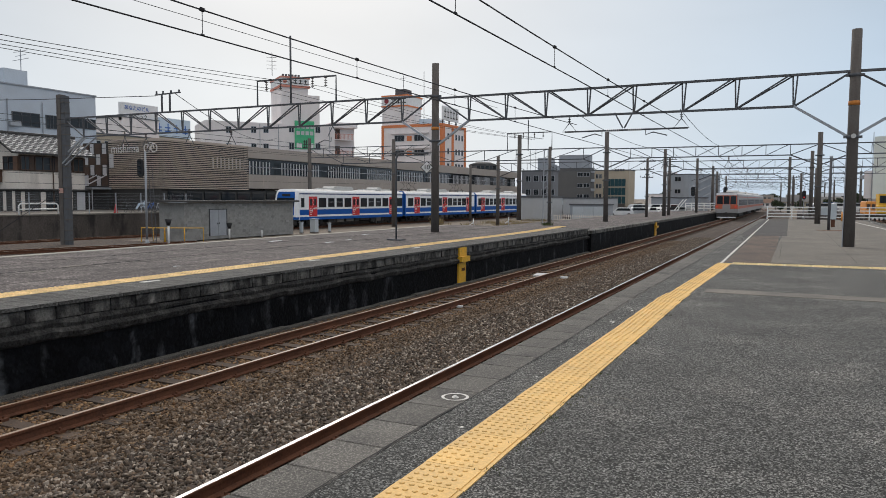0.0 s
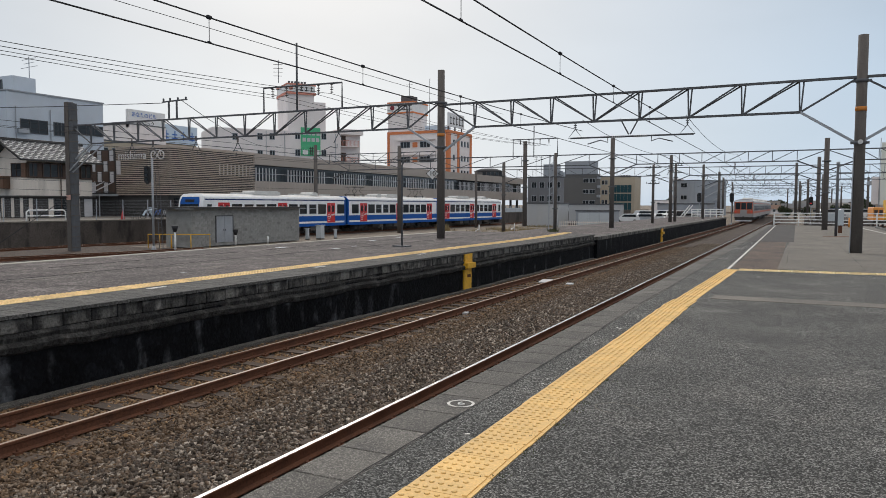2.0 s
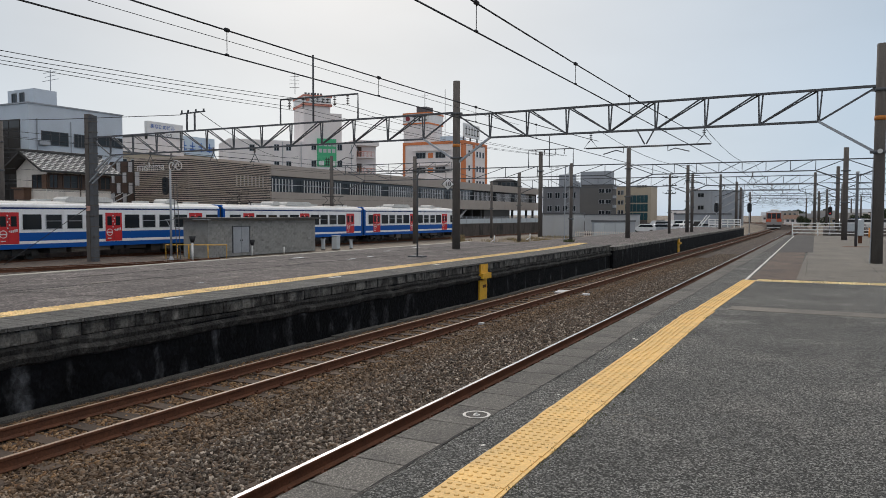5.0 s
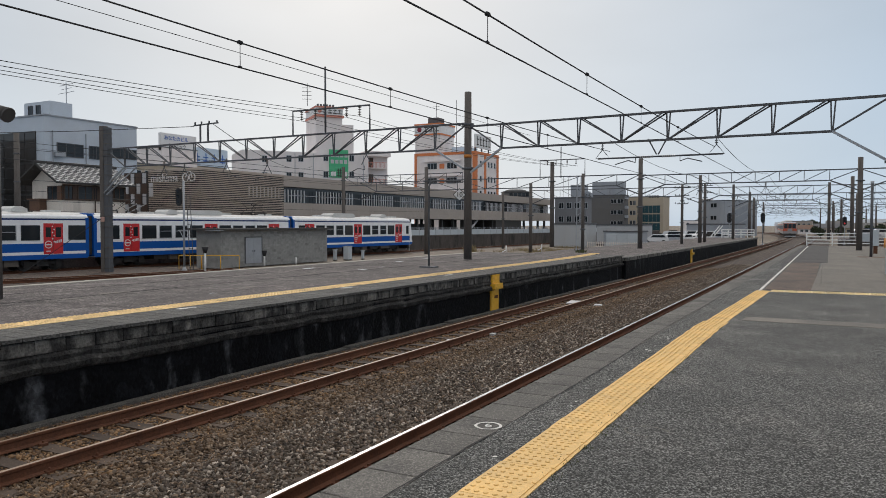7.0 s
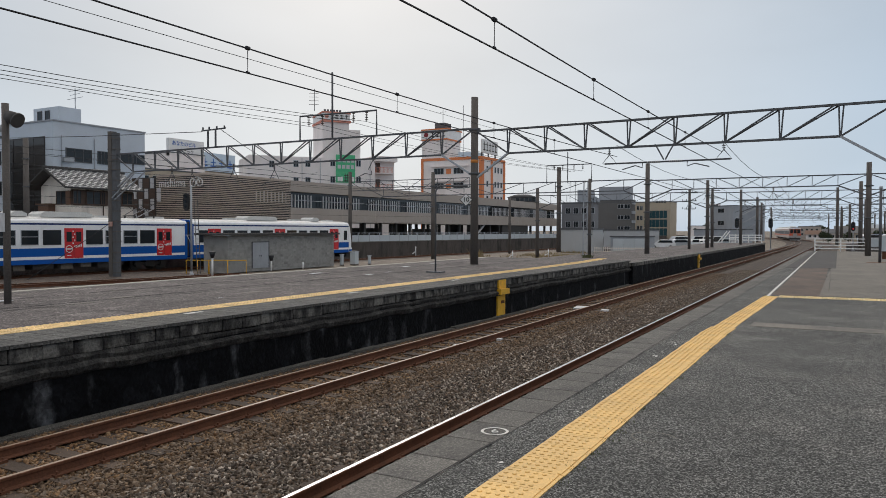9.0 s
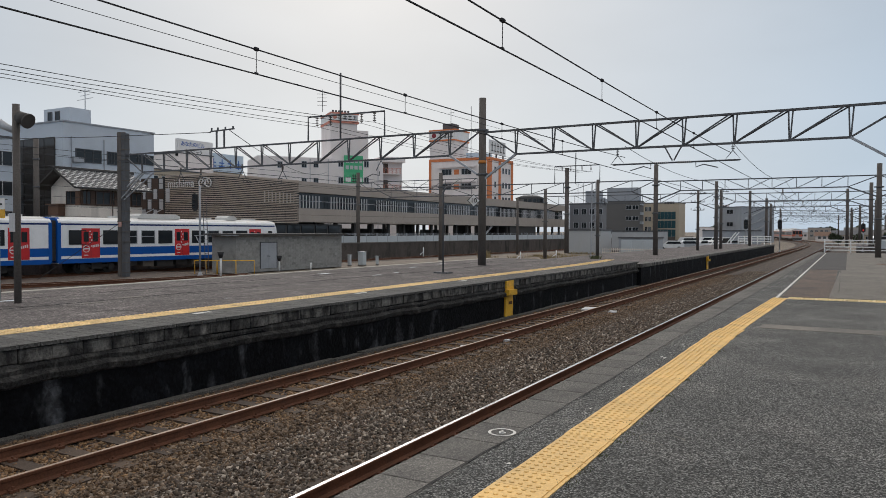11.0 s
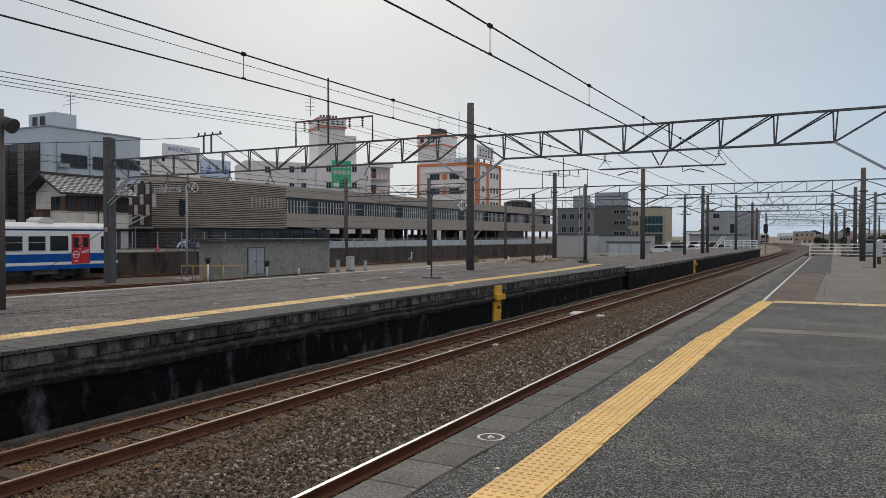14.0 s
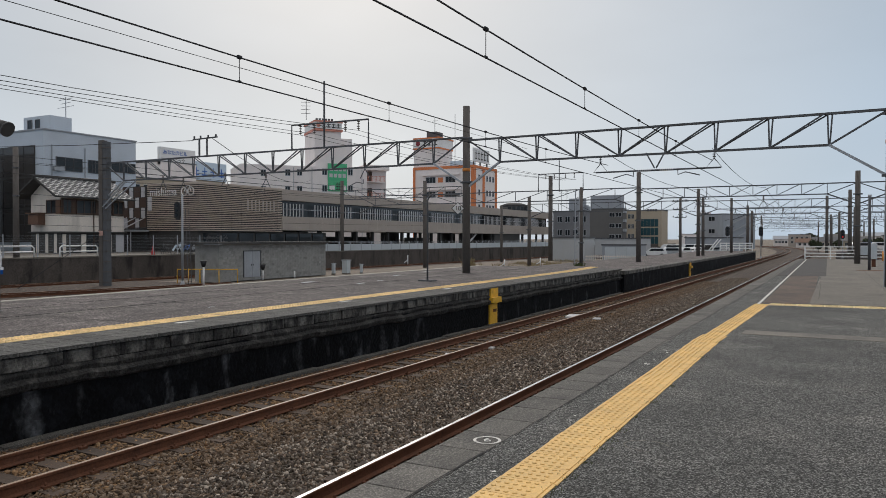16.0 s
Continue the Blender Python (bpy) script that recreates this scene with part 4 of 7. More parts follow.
def bogie_mesh():
    bm = bm_new()
    for s in (-1, 1):
        box(bm, s * 0.85 - 0.09, s * 0.85 + 0.09, -1.35, 1.35, 0.42, 0.62)
        box(bm, s * 0.88 - 0.12, s * 0.88 + 0.12, -0.4, 0.4, 0.3, 0.8)
        for y in (-1.05, 1.05):
            box(bm, s * 0.9 - 0.13, s * 0.9 + 0.13, y - 0.2, y + 0.2, 0.28, 0.68)
            rod(bm, (s * 0.9, y - 0.26, 0.62), (s * 0.9, y - 0.26, 0.86), 0.08, 8)
    box(bm, -0.9, 0.9, -0.35, 0.35, 0.4, 0.75)
    return finish(bm, "bogie", M["under"])


def pantograph_bm():
    bm = bm_new()
    for s in (-0.55, 0.55):
        tube(bm, [(s, -0.9, 0.15), (s * 0.9, -0.2, 0.55), (s * 0.8, -0.75, 0.95)], 0.025, 5)
        tube(bm, [(s, 0.9, 0.15), (s * 0.9, 0.2, 0.55), (s * 0.8, 0.75, 0.95)], 0.025, 5)
    for y in (-0.9, 0.9):
        rod(bm, (-0.7, y, 0.12), (0.7, y, 0.12), 0.035, 6)
    for y in (-0.75, 0.75):
        rod(bm, (-0.8, y, 0.97), (0.8, y, 0.97), 0.03, 6)
    tube(bm, [(-0.55, -0.75, 0.95), (0.55, 0.75, 0.95)], 0.02, 5)
    for x in (-0.6, 0.6):
        for y in (-0.8, 0.8):
            rod(bm, (x, y, -0.05), (x, y, 0.14), 0.06, 6)
    return bm


def aircon_bm(length=3.6):
    """Roof unit with a ribbed top, one skin."""
    bm = bm_new()
    n = max(4, int(length / 0.36))
    top = []
    for k in range(n):
        y0 = -length / 2 + 0.25 + k * (length - 0.5) / n
        y1 = y0 + (length - 0.5) / n
        top += [(y0, 0.36), (y0 + (y1 - y0) * 0.6, 0.36), (y0 + (y1 - y0) * 0.62, 0.31), (y1 - 0.01, 0.31)]
    prism(bm, [(-length / 2, 0.0), (length / 2, 0.0), (length / 2, 0.2)] + top[::-1] + [(-length / 2, 0.2)], -0.75, 0.75)
    bmesh.ops.transform(bm, matrix=pose(0, 0, 0, 0, 0, 90), verts=bm.verts)
    return bm


def build_blue_train():
    """Three-car blue and white train; nose towards -y, in its own space along y, rail head at z = 0."""
    train = thing("commuter_train", "white and blue three-car electric train with red doors", "train")
    win, single = window_mesh(1.12, 0.95), window_mesh(1.2, 0.95, False, frame_name="black")
    small = window_mesh(0.45, 0.9, False, frame_name="black")
    door, wheels, bogie = door_mesh(), wheel_mesh(), bogie_mesh()
    bands = [(1.06, 1), (1.25, 0), (1.79, 1), (3.3, 0), (3.41, 2), (3.48, 0)]
    for c in range(3):
        y0 = CAR * c + CAR / 2
        shell = car_shell(19.5, bands, 0.76, 1.4, 3.48, 3.86, 3)
        car = part("carriage", shell, [M["train_white"], M["train_blue"], M["train_navy"], M["train_roof"]], train)
        car.location = (0, y0, 0)
        doors = ((-7.6, -0.14, 7.3), (-6.84, 0.53, 7.7), (-7.5, -0.03, 7.46))[c]
        for s in (0, 1):
            turn = pose(0, 0, 0, 0, 0, 180 * s)
            for d in doors:
                ob = part("door", door, None, car)
                ob.matrix_basis = pose(0, d, 0) @ turn @ pose(1.4, 0, 2.09)
            for a, b in ((doors[0], doors[1]), (doors[1], doors[2])):
                gap = (b - a - 1.55) / 4
                for k in range(4):
                    ob = part("window", win if k in (1, 2) else single, None, car)
                    ob.matrix_basis = pose(0, a + 0.775 + gap * (k + 0.5), 0) @ turn @ pose(1.4, 0, 2.48)
            for yend, first in ((-9.25 if c == 0 else -8.45, c == 0), (9.2 if c == 2 else 8.95, c == 2)):
                if abs(yend) == 8.45 or first or c == 0:
                    ob = part("window", small if first else single, None, car)
                    ob.matrix_basis = pose(0, yend, 0) @ turn @ pose(1.4, 0, 2.48)
        for y in (-6.8, 6.8):
            b = part("bogie", bogie, None, car)
            b.location = (0, y, 0)
            for dy in (-1.05, 1.05):
                w = part("wheel_set", wheels, None, car)
                w.location = (0, y + dy, 0.43)
        rng = random.Random(11 + c)
        y = -4.8
        while y < 4.6:
            ln = rng.uniform(0.7, 1.7)
            bm = bm_new()
            box(bm, -1.2, 1.2, y, y + ln, 0.3 + rng.uniform(0, 0.2), 0.85)
            part("equipment_box", bm, M["under_brown"] if rng.random() < 0.45 else M["under"], car)
            y += ln + rng.uniform(0.2, 0.6)
        for y, ln in (((-1.5, 3.6), (5.5, 1.0)) if c != 1 else ((0.5, 3.6), (-2.7, 1.0))):
            ac = part("air_conditioner", aircon_bm(ln), M["train_roof"], car, "grey ribbed roof air conditioner")
            ac.location = (0, y, 3.83)
        for y in (-4.6, 3.2, 8.0):
            bm = bm_new()
            box(bm, -0.35, 0.35, -0.5, 0.5, 0, 0.16)
            v = part("roof_vent", bm, M["train_roof"], car)
            v.location = (0, y, 3.83)
        if c == 1:
            for y in (-6.6, 6.6):
                p = part("pantograph", pantograph_bm(), M["under"], car)
                p.location = (0, y, 3.9)
        for yg in ((9.75,) if c < 2 else ()):
            bm = bm_new()
            box(bm, -1.2, 1.2, yg, yg + 0.5, 0.95, 3.6)
            part("gangway", bm, M["under"], car)
        for yb in ([-9.7] if c > 0 else []) + ([9.7] if c < 2 else []):
            bm = bm_new()
            prism(bm, [(-1.405, 0.83), (1.405, 0.83), (1.405, 3.45), (1.1, 3.8), (-1.1, 3.8), (-1.405, 3.45)], yb - 0.12, yb + 0.12)
            part("end_panel", bm, M["train_blue"], car)
    for sgn, y in ((-1, 0.25), (1, 59.75)):
        cab = pose(0, y, 0, 0, 0, 0 if sgn < 0 else 180)
        bm = bm_new()
        # raked cab front
        prof = [(0.0, 0.76), (-0.36, 0.8), (-0.4, 1.9), (-0.2, 3.2), (-0.08, 3.6), (0.05, 3.8)]
        rings = []
        for yy, z in prof:
            hw = 1.4 if z < 3.3 else (1.32 if z < 3.7 else 1.1)
            rings.append([bm.verts.new((-hw, yy * 1.0, z)), bm.verts.new((-hw * 0.8, yy * 1.0 - 0.08, z)), bm.verts.new((hw * 0.8, yy * 1.0 - 0.08, z)), bm.verts.new((hw, yy, z))])
        for a, b in zip(rings[:-1], rings[1:]):
            for k in range(3):
                bm.faces.new((a[k], a[k + 1], b[k + 1], b[k]))
        for k, side in ((0, -1.4), (3, 1.4)):
            col = [r[k] for r in rings]
            back = [bm.verts.new((v.co.x, 0.05, v.co.z)) for v in col]
            for i in range(len(col) - 1):
                bm.faces.new((col[i], col[i + 1], back[i + 1], back[i]))
        nose = part("cab_front", bm, M["train_white"], train, "raked white cab front with a blue mask")
        nose.matrix_basis = cab
        bm = bm_new()
        bm.faces.new([bm.verts.new(v) for v in ((-1.1, -0.49, 2.08), (1.1, -0.49, 2.08), (1.06, -0.355, 2.95), (-1.06, -0.355, 2.95))])
        bmesh.ops.solidify(bm, geom=bm.faces[:], thickness=0.02)
        part("windscreen", bm, M["glass"], nose)
        bm = bm_new()
        lower = [bm.verts.new(v) for v in ((-1.12, -0.475, 1.25), (1.12, -0.475, 1.25), (1.12, -0.5, 1.9), (-1.12, -0.5, 1.9))]
        upper = [bm.verts.new(v) for v in ((1.12, -0.295, 3.2), (1.0, -0.19, 3.55), (-1.0, -0.19, 3.55), (-1.12, -0.295, 3.2))]
        bm.faces.new(lower)
        bm.faces.new((lower[3], lower[2], upper[0], upper[3]))
        bm.faces.new(upper)
        part("blue_mask", bm, M["train_blue"], nose)
        for x in (-0.85, 0.85):
            bm = bm_new()
            disc(bm, (x, -0.5, 1.66), (0, 1, 0), 0.13, 14, 0.06)
            disc(bm, (x * 0.66, -0.5, 1.66), (0, 1, 0), 0.1, 12, 0.06)
            part("headlight", bm, M["galv"], nose)
        bm = bm_new()
        box(bm, -1.405, 1.405, -0.5, -0.02, 1.07, 1.24)
        part("stripe", bm, M["train_white"], nose)
        bm = bm_new()
        box(bm, -1.403, 1.403, -0.47, -0.02, 0.8, 1.06)
        part("lower_band", bm, M["train_blue"], nose)
        bm = bm_new()
        box(bm, -0.5, 0.5, -0.33, -0.2, 3.12, 3.34)
        part("destination_sign", bm, M["black"], nose)
        bm = bm_new()
        box(bm, -1.1, 1.1, -0.4, 0.0, 0.3, 0.8)
        rod(bm, (0, -0.75, 0.85), (0, 0, 0.85), 0.13, 8)
        part("coupler", bm, M["under"], nose)
    return train


def build_red_train():
    """Stainless suburban train with orange bands; its tail towards -y."""
    train = thing("suburban_train", "stainless suburban train with orange bands and red tail lamps", "train")
    win, wheels, bogie = window_mesh(1.5, 0.85), wheel_mesh(), bogie_mesh()
    bands = [(1.4, 0), (1.75, 1), (2.95, 0), (3.05, 1), (3.15, 0)]
    for c in range(4):
        car = part("carriage", car_shell(19.6, bands, 0.8, 1.45, roof_mi=2), [M["steel_body"], M["jr_orange"], M["train_roof"]], train)
        car.location = (0, 20 * c + 10, 0)
        for s in (0, 1):
            turn = pose(0, 0, 0, 0, 0, 180 * s)
            for k in range(9):
                ob = part("window", win, None, car)
                ob.matrix_basis = pose(0, -8 + 2 * k, 0) @ turn @ pose(1.45, 0, 2.25)
        for y in (-6.8, 6.8):
            b = part("bogie", bogie, None, car)
            b.location = (0, y, 0)
            for dy in (-1.05, 1.05):
                w = part("wheel_set", wheels, None, car)
                w.location = (0, y + dy, 0.43)
        bm = bm_new()
        box(bm, -1.2, 1.2, -4.5, 4.5, 0.35, 0.82)
        part("equipment_box", bm, M["under"], car)
        ac = part("air_conditioner", aircon_bm(3.6), M["train_roof"], car)
        ac.location = (0, 0, 3.6)
    bm = bm_new()
    prism(bm, [(-1.45, 0.85), (1.45, 0.85), (1.45, 3.0), (1.25, 3.5), (0.6, 3.62), (-0.6, 3.62), (-1.25, 3.5), (-1.45, 3.0)], -0.15, 0.25)
    face = part("cab_front", bm, M["steel_body"], train)
    bm = bm_new()
    box(bm, -1.3, 1.3, -0.165, -0.1, 1.95, 3.2)
    part("face_panel", bm, M["jr_orange"], face)
    for x0, x1 in ((-1.42, -0.5), (0.5, 1.42)):
        bm = bm_new()
        box(bm, x0, x1, -0.17, -0.1, 1.4, 1.93)
        part("orange_band", bm, M["jr_orange"], face)
    bm = bm_new()
    box(bm, -0.42, 0.42, -0.175, -0.1, 0.95, 2.0)
    part("gangway_door", bm, M["steel_body"], face)
    bm = bm_new()
    box(bm, -1.3, 1.3, -0.17, -0.1, 3.22, 3.5)
    part("roof_band", bm, M["train_white"], face)
    for x0, x1 in ((-1.2, -0.48), (-0.36, 0.36), (0.48, 1.2)):
        bm = bm_new()
        box(bm, x0, x1, -0.18, -0.12, 2.05, 3.1)
        part("windscreen", bm, M["glass"], face)
    for x in (-1.15, 1.15):
        bm = bm_new()
        disc(bm, (x, -0.18, 1.7), (0, 1, 0), 0.13, 12, 0.05)
        part("tail_lamp", bm, M["tail_lamp"], face)
    bm = bm_new()
    prism(bm, [(-1.35, 0.85), (1.35, 0.85), (1.2, 0.25), (-1.2, 0.25)], -0.25, 0.1)
    rod(bm, (0, -0.6, 0.85), (0, 0, 0.85), 0.14, 8)
    part("skirt", bm, M["under"], face)
    bm = bm_new()
    box(bm, -1.2, 1.2, -0.32, -0.2, 0.18, 0.32)
    part("snow_plough", bm, M["train_white"], face)
    return train


blue_train = build_blue_train()
red_train = build_red_train()



# ---- yard, retaining wall, street and buildings ----
M["tile_roof"] = island_surf("glazed_roof_tile", [(0.4, 0.405, 0.41), (0.6, 0.605, 0.61), (0.5, 0.505, 0.51), (0.7, 0.705, 0.71)], 0.5)
M["tile_dark"] = island_surf("dark_glazed_roof_tile", [(0.05, 0.052, 0.055), (0.1, 0.102, 0.106), (0.16, 0.163, 0.168)], 0.5)
M["cream"] = surf("cream_render", (0.7, 0.64, 0.58), 0.85, 0.12, 0.4, 12.0, 0.1, alt=(0.36, 0.33, 0.3), streak=True)
M["dark_brown"] = surf("dark_brown_timber", (0.07, 0.042, 0.03), 0.7, 0.25, 1.0, 15.0, 0.1)
M["timber"] = surf("brown_timber", (0.13, 0.07, 0.045), 0.75, 0.25, 1.0, 15.0, 0.1)
M["bronze_glass"] = glass("bronze_window_glass", (0.05, 0.046, 0.044), 0.12)
M["teal_glass"] = glass("teal_window_glass", (0.03, 0.075, 0.09), 0.08)
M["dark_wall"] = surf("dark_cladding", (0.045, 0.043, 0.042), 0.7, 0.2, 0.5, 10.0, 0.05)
M["slat"] = surf("taupe_louvre_slat", (0.5, 0.42, 0.36), 0.6, 0.1, 0.5, 12.0, 0.05)
M["fin"] = surf("pale_fin", (0.5, 0.5, 0.52), 0.5, 0.08, 0.5, 12.0, 0.0)
M["fence_panel"] = surf("pale_fence_panel", (0.46, 0.5, 0.53), 0.5, 0.08, 0.5, 12.0, 0.02, rand=0.06)
M["orange_paint"] = surf("orange_paint", (0.62, 0.2, 0.075), 0.7, 0.1, 0.4, 12.0, 0.03)
M["dark_red"] = surf("dark_red_paint", (0.2, 0.02, 0.03), 0.6, 0.1, 0.4, 12.0, 0.03)
M["salmon"] = surf("salmon_paint", (0.6, 0.25, 0.19), 0.75, 0.1, 0.4, 12.0, 0.03)
M["green_sign"] = surf("green_signboard", (0.06, 0.42, 0.2), 0.5, 0.12, 0.6, 8.0, 0.0, alt=(0.2, 0.5, 0.3))
M["blue_sign"] = surf("blue_lettering", (0.03, 0.12, 0.42), 0.5, 0.05, 1.0, 8.0, 0.0)
M["pale_blue"] = surf("pale_blue_sign", (0.48, 0.58, 0.68), 0.5, 0.06, 0.5, 8.0, 0.0)
M["char_brick"] = surf("charcoal_cladding", (0.115, 0.113, 0.113), 0.8, 0.12, 0.3, 14.0, 0.1)
M["tan"] = surf("tan_tile_cladding", (0.42, 0.36, 0.28), 0.8, 0.12, 0.3, 14.0, 0.1)
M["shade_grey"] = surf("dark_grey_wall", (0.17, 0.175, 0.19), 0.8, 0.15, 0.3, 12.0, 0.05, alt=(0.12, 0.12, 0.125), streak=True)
M["slate_blue"] = surf("blue_grey_wall", (0.31, 0.335, 0.37), 0.75, 0.1, 0.25, 10.0, 0.05, alt=(0.24, 0.26, 0.29), streak=True)
M["shed_metal"] = surf("corrugated_shed", (0.4, 0.41, 0.42), 0.5, 0.1, 0.4, 12.0, 0.05, alt=(0.38, 0.38, 0.37), streak=True)
M["dry_grass"] = island_surf("dry_grass", [(0.32, 0.24, 0.12), (0.42, 0.33, 0.18), (0.2, 0.17, 0.08)])
M["weed"] = island_surf("green_weed", [(0.06, 0.09, 0.03), (0.1, 0.12, 0.04), (0.14, 0.13, 0.06)])
M["leaf"] = island_surf("dark_foliage", [(0.035, 0.055, 0.025), (0.06, 0.08, 0.035), (0.05, 0.055, 0.04)])


def window_at(parent, m, w, h, frame_mat="galv", bars=1, depth=0.12):
    """A framed window in a wall, facing local -y, with its pane set back."""
    bm = bm_new()
    t = 0.07
    lattice(bm, [-w / 2 + t + k * (w - 2 * t) / (bars + 1) for k in range(bars + 2)], [-h / 2 + t, h / 2 - t], t, depth)
    ob = part("window", bm, M[frame_mat], parent)
    ob.matrix_basis = m
    bm = bm_new()
    box(bm, -w / 2 + 0.02, w / 2 - 0.02, -0.02, 0.06, -h / 2 + 0.02, h / 2 - 0.02)
    part("pane", bm, M["glass"], ob)
    return ob


def front_frame(left, right, z0):
    """Pose with x along a facade from left to right, y into the building."""
    a = math.degrees(math.atan2(right[1] - left[1], right[0] - left[0]))
    return pose(left[0], left[1], z0, 0, 0, a), math.hypot(right[0] - left[0], right[1] - left[1])


def lettering(text, size, mat, parent, m, name="lettering"):
    cu = bpy.data.curves.new(name, "FONT")
    cu.body, cu.size, cu.extrude, cu.align_x, cu.align_y = text, size, 0.02, "CENTER", "CENTER"
    tmp = new("tmp_text", cu)
    bpy.context.view_layer.update()
    me = bpy.data.meshes.new_from_object(tmp.evaluated_get(bpy.context.evaluated_depsgraph_get()))
    bpy.data.objects.remove(tmp)
    me.materials.clear()
    me.materials.append(mat)
    ob = part(name, me, None, parent)
    ob.matrix_basis = m
    return ob


def bars(parent, mat, spans, m, name="sign_bar", t=0.04):
    """Plain bars in place of writing: (x, z, w, h) on a sign's face."""
    ob = None
    for x, z, w, h in spans:
        bm = bm_new()
        box(bm, x, x + w, -t, 0.0, z, z + h)
        ob = part(name, bm, mat, parent)
        ob.matrix_basis = m
    return ob


def wall_x(y):
    return -49.5 + 0.045 * (y - 30)


def slanted(bm, y0, y1, off0, off1, z0, z1, mi=0):
    """A box along the retaining wall's line between y0 and y1."""
    vs = [bm.verts.new((wall_x(y) + o, y, z)) for y in (y0, y1) for o in (off0, off1) for z in (z0, z1)]
    for q in ((0, 1, 3, 2), (4, 6, 7, 5), (0, 4, 5, 1), (2, 3, 7, 6), (0, 2, 6, 4), (1, 5, 7, 3)):
        bm.faces.new([vs[i] for i in q]).material_index = mi


def build_yard():
    bm = bm_new()
    slanted(bm, -30, 220, -0.5, 0.0, -1.7, 0.2)
    wall = structure("retaining_wall", bm, M["retaining"], "dark weathered concrete retaining wall", "wall")
    bm = bm_new()
    slanted(bm, -30, 220, -0.55, 0.05, 0.2, 0.3)
    structure("wall_coping", bm, M["concrete"], "concrete coping of the retaining wall", "kerb")
    bm = bm_new()
    vs = [bm.verts.new(v) for v in ((wall_x(-30) - 0.5, -30, 0.22), (wall_x(220) - 0.5, 220, 0.22), (-400, 420, 0.22), (-400, -30, 0.22))]
    bm.faces.new(vs)
    structure("road", bm, M["concrete"], "grey street behind the retaining wall", "road")
    # sidings
    for name, pts, label in (("siding_track", [(-46.75 - 1.6, -5.0), (-46.75 + 7.5, 195.0)], "siding track with rusty rails on brown ballast"),
                             ("old_siding_track", [(-45.5, -6.0), (-37.5, 22.4), (-35.3, 30.0), (-34.4, 36.0)], "old rusty siding rails in gravel")):
        tr = thing(name, label, "railway track", kind="structure")
        z = -1.4 if name == "siding_track" else -1.22
        for o in (-0.565, 0.565):
            part("rail", rail_mesh([(x + o, y, z - 0.153) for x, y in pts], M["rust_top"]), None, tr)
        me = sleeper_mesh()
        for k in range(110 if name == "siding_track" else 48):
            y = (0.0 + 0.9 * k) if name == "siding_track" else (4.0 + 0.62 * k)
            for p, q in zip(pts[:-1], pts[1:]):
                if p[1] <= y <= q[1]:
                    s = part("sleeper", me, None, tr)
                    s.location = (p[0] + (q[0] - p[0]) * (y - p[1]) / (q[1] - p[1]), y, z - 0.155)
    bm = bm_new()
    for x0, x1, z, y0, y1 in ((-44.0, -31.0, -1.38, -10, 36),):
        box(bm, x0, x1, y0, y1, -1.6, z)
    structure("siding_bed", bm, M["bed"], "brown gravel bed of the old siding", "ballast")
    bm = bm_new()
    vs = [bm.verts.new((-46.75 + 0.045 * (y - 30) + o, y, -1.54)) for y, o in ((-30, -1.9), (-30, 2.4), (200, 2.4), (200, -1.9))]
    bm.faces.new(vs)
    structure("siding_ballast", bm, M["bed"], "brown ballast of the siding", "ballast")
    # pale fence panels on the wall, one by one
    fence = thing("panel_fence", "pale grey panel fence on the retaining wall", "fence")
    for k in range(55):
        y = 50.0 + 2.0 * k
        bm = bm_new()
        slanted(bm, y + 0.03, y + 1.97, -0.28, -0.24, 0.3, 1.02)
        part("panel", bm, M["fence_panel"], fence)
        bm = bm_new()
        slanted(bm, y - 0.04, y + 0.04, -0.34, -0.22, 0.3, 1.3)
        part("post", bm, M["galv"], fence)
    bm = bm_new()
    for z in (1.15, 1.28):
        slanted(bm, 50, 160, -0.31, -0.27, z, z + 0.03)
    part("rail", bm, M["galv"], fence)
    # mesh fence nearer by
    mesh = thing("mesh_fence", "thin green-grey wire mesh fence above the wall", "fence")
    for k in range(14):
        y = 18.0 + 2.4 * k
        bm = bm_new()
        slanted(bm, y - 0.025, y + 0.025, -0.33, -0.28, 0.3, 1.9)
        part("post", bm, M["galv"], mesh)
    for z in np.arange(0.4, 1.9, 0.12):
        bm = bm_new()
        slanted(bm, 10, 50, -0.305, -0.299, z, z + 0.008)
        part("wire", bm, M["galv"], mesh)
    # white guard rails on the street
    for y in (29.9, 34.8):
        g = thing("guard_rail", "white tubular steel guard rail on the street", "railing", "street guard rails", pose(-50.1 + 0.045 * (y - 30), y - 0.6, 0.22, 0, 0, -2.6))
        bm = bm_new()
        tube(bm, [(0, 0, 0), (0, 0, 0.72), (0, 0.15, 0.86), (0, 2.85, 0.86), (0, 3.0, 0.72), (0, 3.0, 0)], 0.055, 8)
        part("hoop", bm, M["fence_white"], g)
        bm = bm_new()
        rod(bm, (0, 0, 0.45), (0, 3.0, 0.45), 0.045, 8)
        part("rail", bm, M["fence_white"], g)
    # dark hedge-like clutter, cone, bicycles and scooters by the bike park
    cone = thing("traffic_cone", "orange red traffic cone on the street", "traffic cone", "", pose(-51.2, 43.6, 0.22))
    bm = bm_new()
    rod(bm, (0, 0, 0.04), (0, 0, 0.75), 0.17, 10, 0, 0.03)
    box(bm, -0.2, 0.2, -0.2, 0.2, 0, 0.04)
    part("cone", bm, M["red"], cone)
